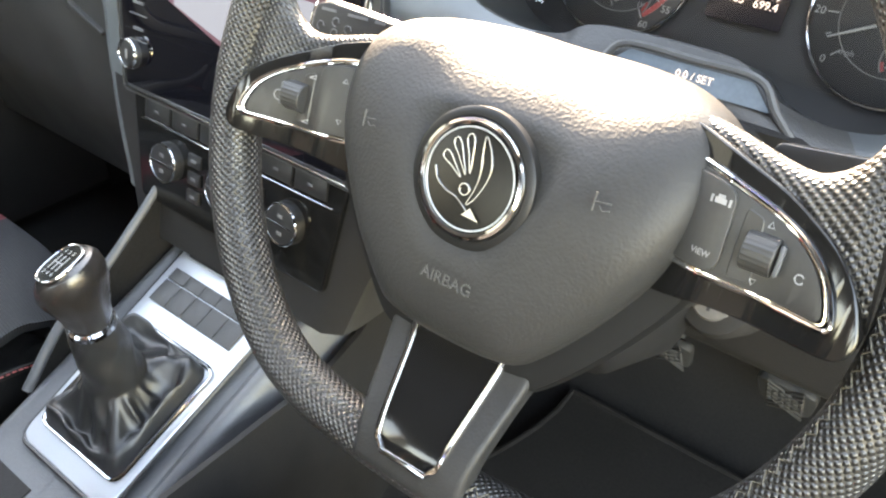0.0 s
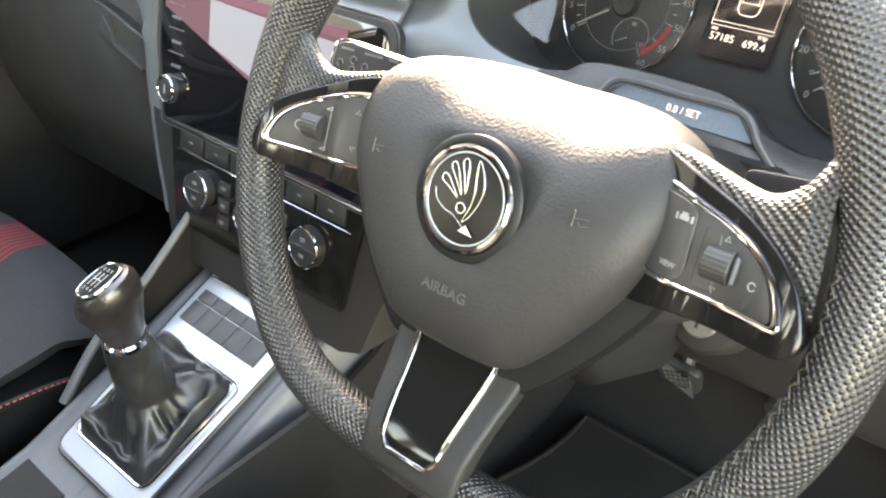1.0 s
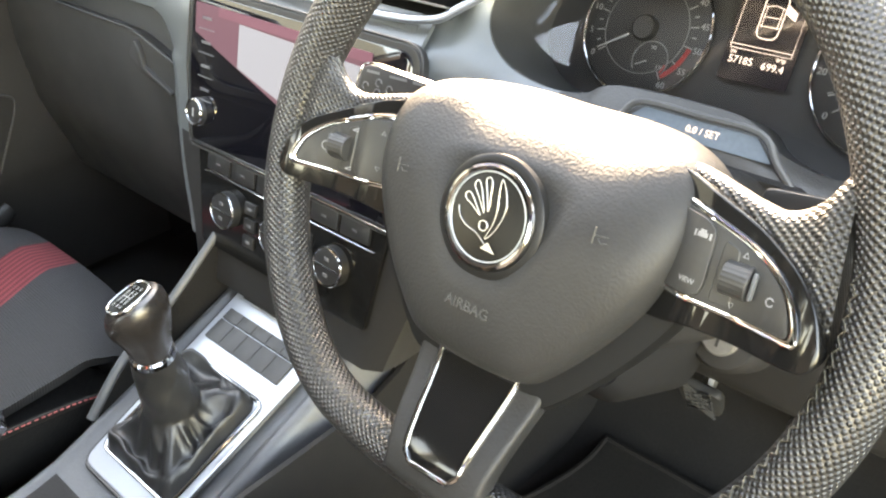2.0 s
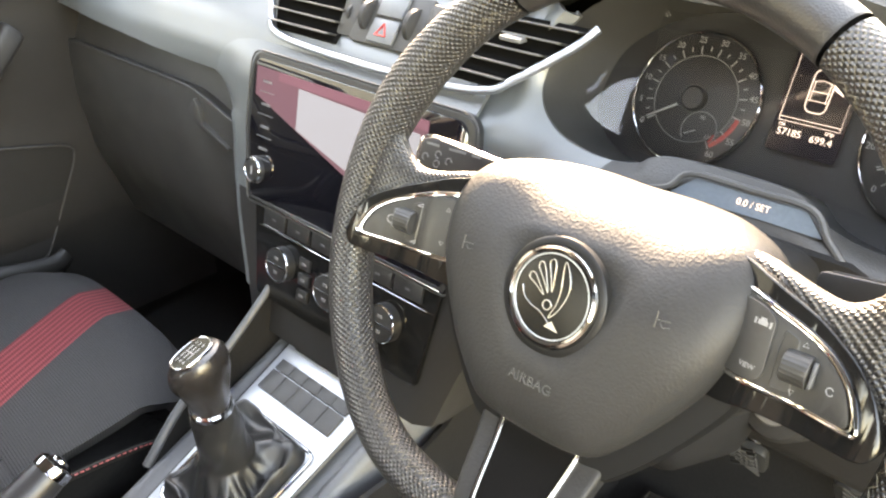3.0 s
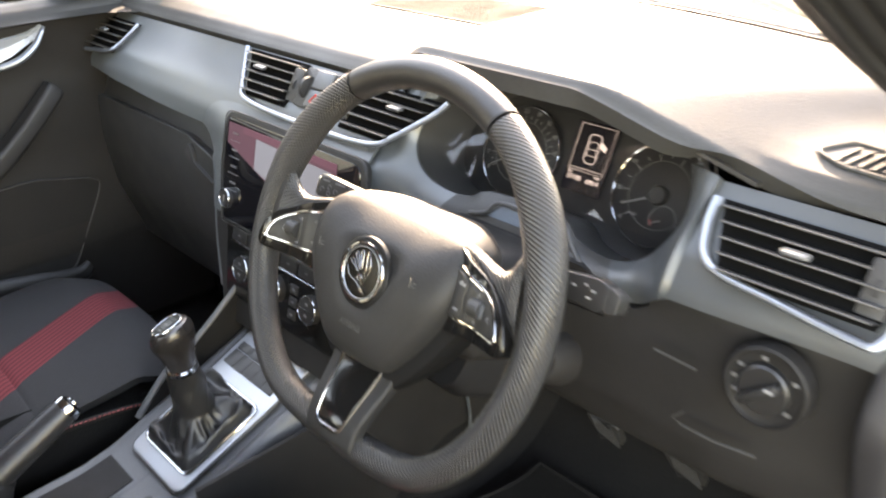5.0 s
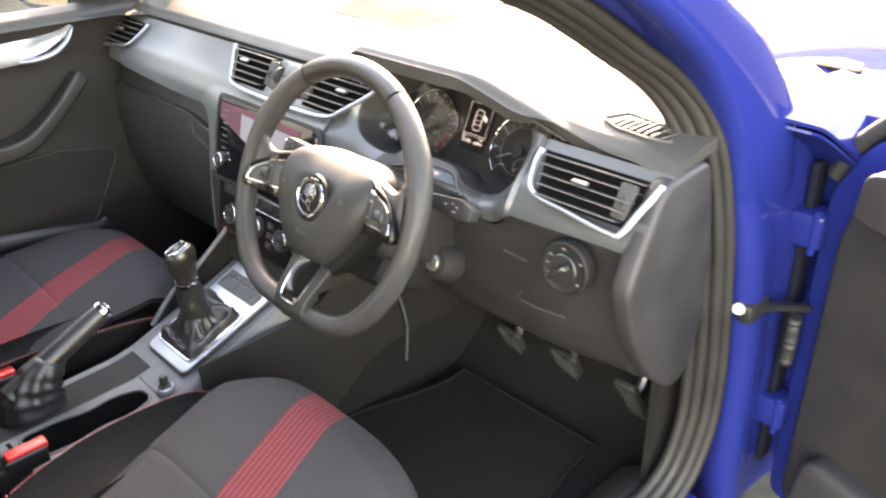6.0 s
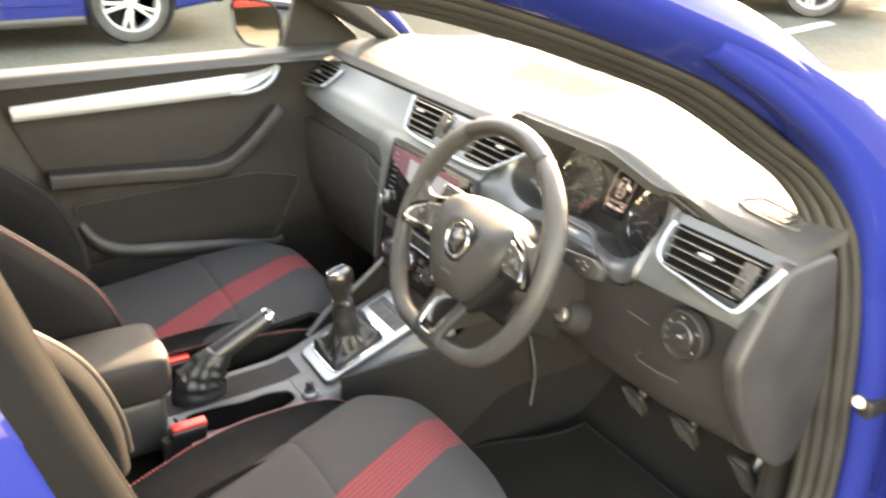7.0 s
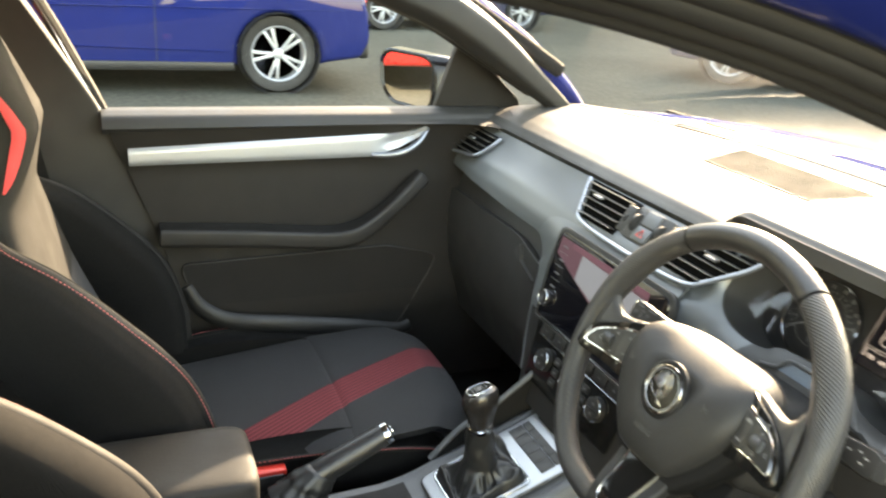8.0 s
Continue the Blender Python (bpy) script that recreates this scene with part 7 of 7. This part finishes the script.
trim_pts = rounded([(0.045, 0.30), (1.03, 0.30), (1.07, 0.60), (1.03, 0.955), (0.18, 0.965), (0.085, 0.90), (0.05, 0.80)], [0.03, 0.05, 0.05, 0.03, 0.05, 0.06, 0.04], 5)
part("trim_panel", b_prism(trim_pts, 0.030, DM, 0.010, 3, z0=-0.005), surf("door trim grey", (0.015, 0.0138, 0.013), 0.6, grain="leather", scale=700, depth=0.25), dd, "charcoal door trim panel")
part("pocket", b_prism(rounded([(0.08, 0.31), (0.98, 0.31), (0.98, 0.42), (0.10, 0.44)], 0.03, 4), 0.05, DM, 0.012, 3, z0=0.01), dark_plastic, dd, "door pocket")
part("armrest", b_prism(rounded([(0.09, 0.850), (0.60, 0.795), (0.62, 0.855), (0.13, 0.925), (0.10, 0.915)], 0.015, 4), 0.045, DM, 0.014, 4, z0=0.02), surf("brown grey handle vinyl", (0.022, 0.020, 0.018), 0.5, grain="leather", scale=700, depth=0.2), dd, "dark grab handle")
part("window_channel", b_tube([DM @ Vector(p) for p in smooth_path([(-0.005, 0.86, -0.02), (0.03, 0.925, -0.02), (0.11, 1.0, -0.02), (0.25, 1.09, -0.02), (0.45, 1.19, -0.02)], 6)], 0.013, 10), rubber, dd, "black rubber sash seal")
part("sash", b_tube([DM @ Vector(p) for p in smooth_path([(0.02, 0.86, -0.03), (0.06, 0.92, -0.03), (0.14, 0.985, -0.03), (0.27, 1.07, -0.03), (0.45, 1.165, -0.03)], 6)], 0.016, 10), blue_paint, dd, "blue window sash")
for z in (0.78, 0.44):
    part("hinge", b_box((0.815, 0.592, z), (0.05, 0.06, 0.055), 0.006, 2), blue_paint, dd, "blue painted hinge")
    part("hinge_pin", b_lathe([(0.006, -0.036), (0.006, 0.036)], Matrix.Translation((0.828, 0.566, z)), 14), blue_paint, dd)
# solid dark strip in place of the shaded gap between pillar and door
part("hinge_shade_strip", b_box((0.806, 0.598, 0.60), (0.012, 0.034, 0.56), 0.003, 2), surf("shade dark strip", (0.006, 0.007, 0.014), 0.8, spec=0.1), dd, "dark strip standing for the shade behind the hinges")
part("sash_trim", b_tube([DM @ Vector(p) for p in smooth_path([(0.10, 0.90, 0.012), (0.16, 0.955, 0.014), (0.28, 1.015, 0.014), (0.45, 1.09, 0.014)], 6)], 0.014, 10, flat=0.6), surf("tan sash trim", (0.16, 0.14, 0.115), 0.5), dd, "tan window sash trim")
chk = thing("door_check_strap", (0.79, 0.50, 0.67), "steel door check strap with round bolt", "check strap")
part("plate", b_box((0.802, 0.462, 0.684), (0.022, 0.055, 0.030), 0.004, 2), black_plastic, chk)
part("bolt", b_lathe([(0.0105, -0.006), (0.0105, 0.009), (0.0085, 0.012)], Matrix.Translation((0.790, 0.440, 0.690)) @ pose(0, 0, 0, 70, 0, 25), 18), dull_steel, chk, "round steel bolt")
part("arm", b_tube([(0.800, 0.455, 0.686), (0.815, 0.51, 0.672), (0.838, 0.57, 0.652)], 0.012, 10, flat=0.55), black_plastic, chk)
part("cable_boot", b_tube(smooth_path([(0.83, 0.555, 0.64), (0.828, 0.56, 0.59), (0.822, 0.575, 0.54)], 8), lambda t: 0.010 + 0.002 * math.sin(t * 60), 12), rubber, chk)

# ---- pedals, mat, footwell ----
def pedal(x, y, z, w, h, tilt, name_label):
    p = thing("pedal", (x, y, z), name_label, "pedal", "pedals")
    m = Matrix.Translation((x, y, z)) @ pose(0, 0, 0, tilt, 0, 0)
    part("pad", b_prism(rounded([(-w * 0.42, -h / 2), (w * 0.42, -h / 2), (w / 2, h * 0.2), (w / 2, h / 2), (-w / 2, h / 2), (-w / 2, h * 0.2)], 0.012, 3), 0.012, m, 0.003, 2), rubber, p, "black ribbed rubber pad")
    ribs = [b_box((0, 0, 0.0135), (w * 1.1, 0.003, 0.003), 0.0008, 1, m @ pose(0, -h * 0.35 + h * 0.7 * k / 4, 0, 0, 0, a) @ Matrix.Diagonal((0.72, 1, 1, 1))) for k in range(5) for a in (38, -38)]
    part("ribs", b_join(*ribs), rubber, p)
    part("arm", b_tube(smooth_path([(x, y + 0.012, z - 0.0), (x, y + 0.05, z + 0.08), (x, y + 0.03, z + 0.20)], 5), 0.009, 8), dull_steel, p)


pedal(0.318, 0.485, 0.40, 0.060, 0.062, 118, "clutch pedal with crosshatched rubber pad")
pedal(0.457, 0.485, 0.41, 0.066, 0.066, 118, "brake pedal with crosshatched rubber pad")
pedal(0.622, 0.46, 0.425, 0.046, 0.12, 122, "long black accelerator pedal by the sill")
solo("floor_mat", b_sheet(lambda u, t: Vector((0.39 + u * (0.20 + 0.03 * math.sin(t * 5)), -0.02 + 0.46 * t, floor_z(0.39, -0.02 + 0.46 * t) + 0.016)), span(-1, 1, 12), span(0, 1, 14), 0.008), mat_cloth, "black felt driver's floor mat", "floor mat")
mat_edge = [Vector((0.39 + u * (0.20 + 0.03 * math.sin(t * 5)), -0.02 + 0.46 * t, floor_z(0.39, -0.02 + 0.46 * t) + 0.018)) for u, t in [(-1, k / 12) for k in range(13)] + [(-1 + k / 5, 1) for k in range(1, 11)] + [(1, 1 - k / 12) for k in range(1, 13)]]
solo("mat_binding", b_tube(mat_edge, 0.0035, 6), mat_cloth, "black binding of the floor mat", "trim", kind="structure")
solo("passenger_floor_mat", b_sheet(lambda u, t: Vector((-0.40 + u * 0.22, 0.0 + 0.44 * t, floor_z(-0.40, 0.44 * t) + 0.016)), span(-1, 1, 6), span(0, 1, 14), 0.008), mat_cloth, "black felt passenger floor mat", "floor mat")
solo("tunnel_side_trim", b_sheet(lambda y, t: Vector((0.127 + 0.012 * t, y, 0.29 + 0.24 * (1 - t) + 0.1 * ease(y, 0.1, 0.3))), span(-0.1, 0.50, 12), span(0, 1, 4), 0.006), dark_shade_plastic, "charcoal tunnel side trim", "trim", kind="structure")
solo("trim_edge", b_tube(smooth_path([(0.155, 0.30, 0.60), (0.152, 0.32, 0.52), (0.155, 0.34, 0.42), (0.16, 0.33, 0.34)], 6), 0.0025, 6), fascia_plastic, "thin grey edge of the tunnel trim", "trim", kind="structure")

# ---- yard outside: parked cars, painted lines ----
def alloy(parent, m, r=0.32):
    """A five-spoke alloy wheel; local z points outwards."""
    w = part("wheel", b_lathe([(0.20, -0.10), (r * 0.97, -0.10), (r, -0.07), (r, 0.05), (r * 0.96, 0.085), (r * 0.80, 0.09), (r * 0.71, 0.075), (r * 0.70, 0.0), (r * 0.70, -0.05)], m, 44, cap=False), rubber, parent, "black tyre on silver five-spoke alloy")
    part("rim", b_lathe([(r * 0.70, -0.06), (r * 0.72, 0.078), (r * 0.70, 0.085), (r * 0.665, 0.075), (r * 0.65, -0.05)], m, 44, cap=False), satin_silver, w)
    part("well", b_lathe([(r * 0.66, -0.04), (0.02, -0.04)], m, 30), black_plastic, w)
    for k in range(5):
        for e in (-1, 1):
            part("spoke", b_prism(rounded([(0.030, 0.006 * e - 0.013), (r * 0.40, 0.020 * e - 0.0125), (r * 0.69, 0.038 * e - 0.015), (r * 0.69, 0.038 * e + 0.015), (r * 0.40, 0.020 * e + 0.0125), (0.030, 0.006 * e + 0.013)], 0.005, 2), 0.026, m @ pose(0, 0, 0.045, 0, 0, 78 + 72 * k), 0.005, 2), satin_silver, w)
    part("hub_cap", b_lathe([(0.045, 0.04), (0.045, 0.072), (0.035, 0.078)], m, 20), satin_silver, w)
    for k in range(5):
        a = radians(54 + 72 * k)
        part("nut", b_lathe([(0.009, 0.06), (0.009, 0.074)], m @ pose(0.057 * math.cos(a), 0.057 * math.sin(a), 0), 8), black_plastic, w)
    return w


def parked_car(name, label, paint, m):
    """A hatchback in its own axes: x along it (nose at +), y to its left, z up, on the ground at 0."""
    c = thing(name, m.translation, label, "car", "parked cars")
    xr, xf, r = -1.30, 1.35, 0.325
    arch = lambda cx, a0, a1: [(cx + 0.342 * math.cos(radians(a)), 0.325 + 0.342 * math.sin(radians(a))) for a in span(a0, a1, 12)]
    low = [(2.05, 0.24)] + [(xf + 0.40, 0.22)] + arch(xf, -16, 196) + [(xf - 0.40, 0.20), (xr + 0.40, 0.20)] + arch(xr, -16, 196) + [(xr - 0.42, 0.26), (-2.02, 0.30), (-2.10, 0.45), (-2.08, 0.66), (-2.02, 0.92), (-1.2, 0.97), (0.75, 0.93), (1.6, 0.82), (2.02, 0.68), (2.10, 0.50)]
    side = Matrix(((1, 0, 0, 0), (0, 0, -1, 0), (0, 1, 0, 0), (0, 0, 0, 1)))
    body = part("body", b_prism(low, 1.78, m @ side, 0.05, 4, z0=-0.89), paint, c, "painted body", sharp=50)
    cab = [(-2.0, 0.90), (-1.85, 1.16), (-1.45, 1.40), (-0.6, 1.46), (0.1, 1.42), (0.95, 0.93)]
    bm = b_prism(cab, 1.50, m @ side, 0.06, 4, z0=-0.75)
    part("cabin", bm, piano_black, c, "dark glazed cabin")
    part("roof", b_prism([(-1.75, 1.33), (-1.45, 1.42), (-0.6, 1.475), (0.12, 1.435), (0.3, 1.36), (-0.6, 1.41), (-1.5, 1.36)], 1.36, m @ side, 0.02, 2, z0=-0.68), paint, c)
    for s in (-1, 1):
        crease = smooth_path([(-2.0, s * 0.885, 0.70), (-0.5, s * 0.895, 0.68), (1.0, s * 0.892, 0.66), (1.95, s * 0.86, 0.60)], 8)
        part("crease", b_tube([m @ p for p in crease], 0.008, 6, flat=0.5), paint, body)
        part("sill_strip", b_box((0.02, s * 0.885, 0.22), (1.9, 0.03, 0.07), 0.01, 2, m), black_plastic, c)
        part("rubbing_line", b_tube([m @ Vector((x, s * 0.893, 0.36 + 0.02 * math.sin(x))) for x in span(-0.85, 0.95, 10)], 0.010, 6, flat=0.5), paint, body)
        for x in (-0.32, 0.62):
            part("door_gap", b_box((x, s * 0.892, 0.58), (0.006, 0.004, 0.66), 0, 1, m), rubber, body)
            part("door_handle", b_box((x - 0.16, s * 0.90, 0.80), (0.19, 0.02, 0.03), 0.008, 2, m), paint, body)
        part("rear_light", b_box((-2.02, s * 0.66, 0.78), (0.10, 0.34, 0.15), 0.02, 2, m), red_plastic, c, "red rear light")
        part("headlight", b_box((1.96, s * 0.66, 0.66), (0.12, 0.32, 0.12), 0.03, 2, m), chrome, c)
        for x in (xr, xf):
            alloy(c, m @ Matrix.Translation((x, s * 0.79, r)) @ (pose(0, 0, 0, -90, 0, 0) if s > 0 else pose(0, 0, 0, 90, 0, 0)), r)
            part("arch_liner", b_lathe([(0.341, -0.16), (0.341, 0.05)], m @ Matrix.Translation((x, s * 0.79, r)) @ pose(0, 0, 0, 90, 0, 0), 24, cap=False), rubber, c)
    part("rear_bumper", b_box((-2.08, 0, 0.36), (0.10, 1.5, 0.16), 0.03, 3, m), black_plastic, c)
    part("number_plate", b_box((-2.135, 0, 0.55), (0.012, 0.52, 0.11), 0.003, 1, m), surf("yellow plate", (0.6, 0.45, 0.05), 0.4), c)
    return c


# blue car across the drive: tail towards +y
parked_car("parked_car", "metallic blue hatchback parked across the yard", far_blue_paint, Matrix.Translation((-6.99, -0.47, G0)) @ pose(0, 0, 0, 0, 0, -90))
dark_paint = surf("dark blue grey car paint", (0.03, 0.035, 0.07), 0.3, metal=0.2, coat=1.0, var=0.05)
parked_car("parked_car", "dark blue car parked beyond the bonnet", dark_paint, Matrix.Translation((-6.09, 7.55, G0)) @ pose(0, 0, 0, 0, 0, 215))
parked_car("parked_car", "dark car parked far across the yard", dark_paint, Matrix.Translation((-12.74, 4.70, G0)) @ pose(0, 0, 0, 0, 0, -80))
red_paint = surf("red car paint", (0.45, 0.02, 0.02), 0.3, coat=1.0, var=0.05)
parked_car("parked_car", "red car parked behind", red_paint, Matrix.Translation((-3.0, -7.1, G0)) @ pose(0, 0, 0, 0, 0, 60))
line_paint = surf("worn white line paint", (0.55, 0.54, 0.5), 0.8, var=0.4, mottle=6)
for x, y, w, l, a in ((-4.0, 6.5, 0.10, 1.9, 11), (-2.6, -3.5, 0.10, 5.0, 80)):
    solo("bay_line", b_box((0, 0, 0), (w, l, 0.008), 0, 1, Matrix.Translation((x, y, G0 + 0.005)) @ pose(0, 0, 0, 0, 0, a)), line_paint, "worn white parking bay line", "road marking", "bay lines", kind="structure")
# unseen walls added to close the yard; the tall one shades its ground
brick_wall = surf("pale rendered wall", (0.42, 0.38, 0.32), 0.9, var=0.2, grain="noise", scale=60, depth=0.4, mottle=1.2)
solo("backdrop_wall", b_box((-4, 30, 2.0), (90, 0.4, 4.4), 0.02, 1), brick_wall, "unseen pale wall added along the yard", "building", kind="structure")
solo("backdrop_wall", b_box((-17, 4, 4.0), (1.0, 44, 8.6), 0.02, 1), brick_wall, "unseen pale wall added along the yard", "building", kind="structure")
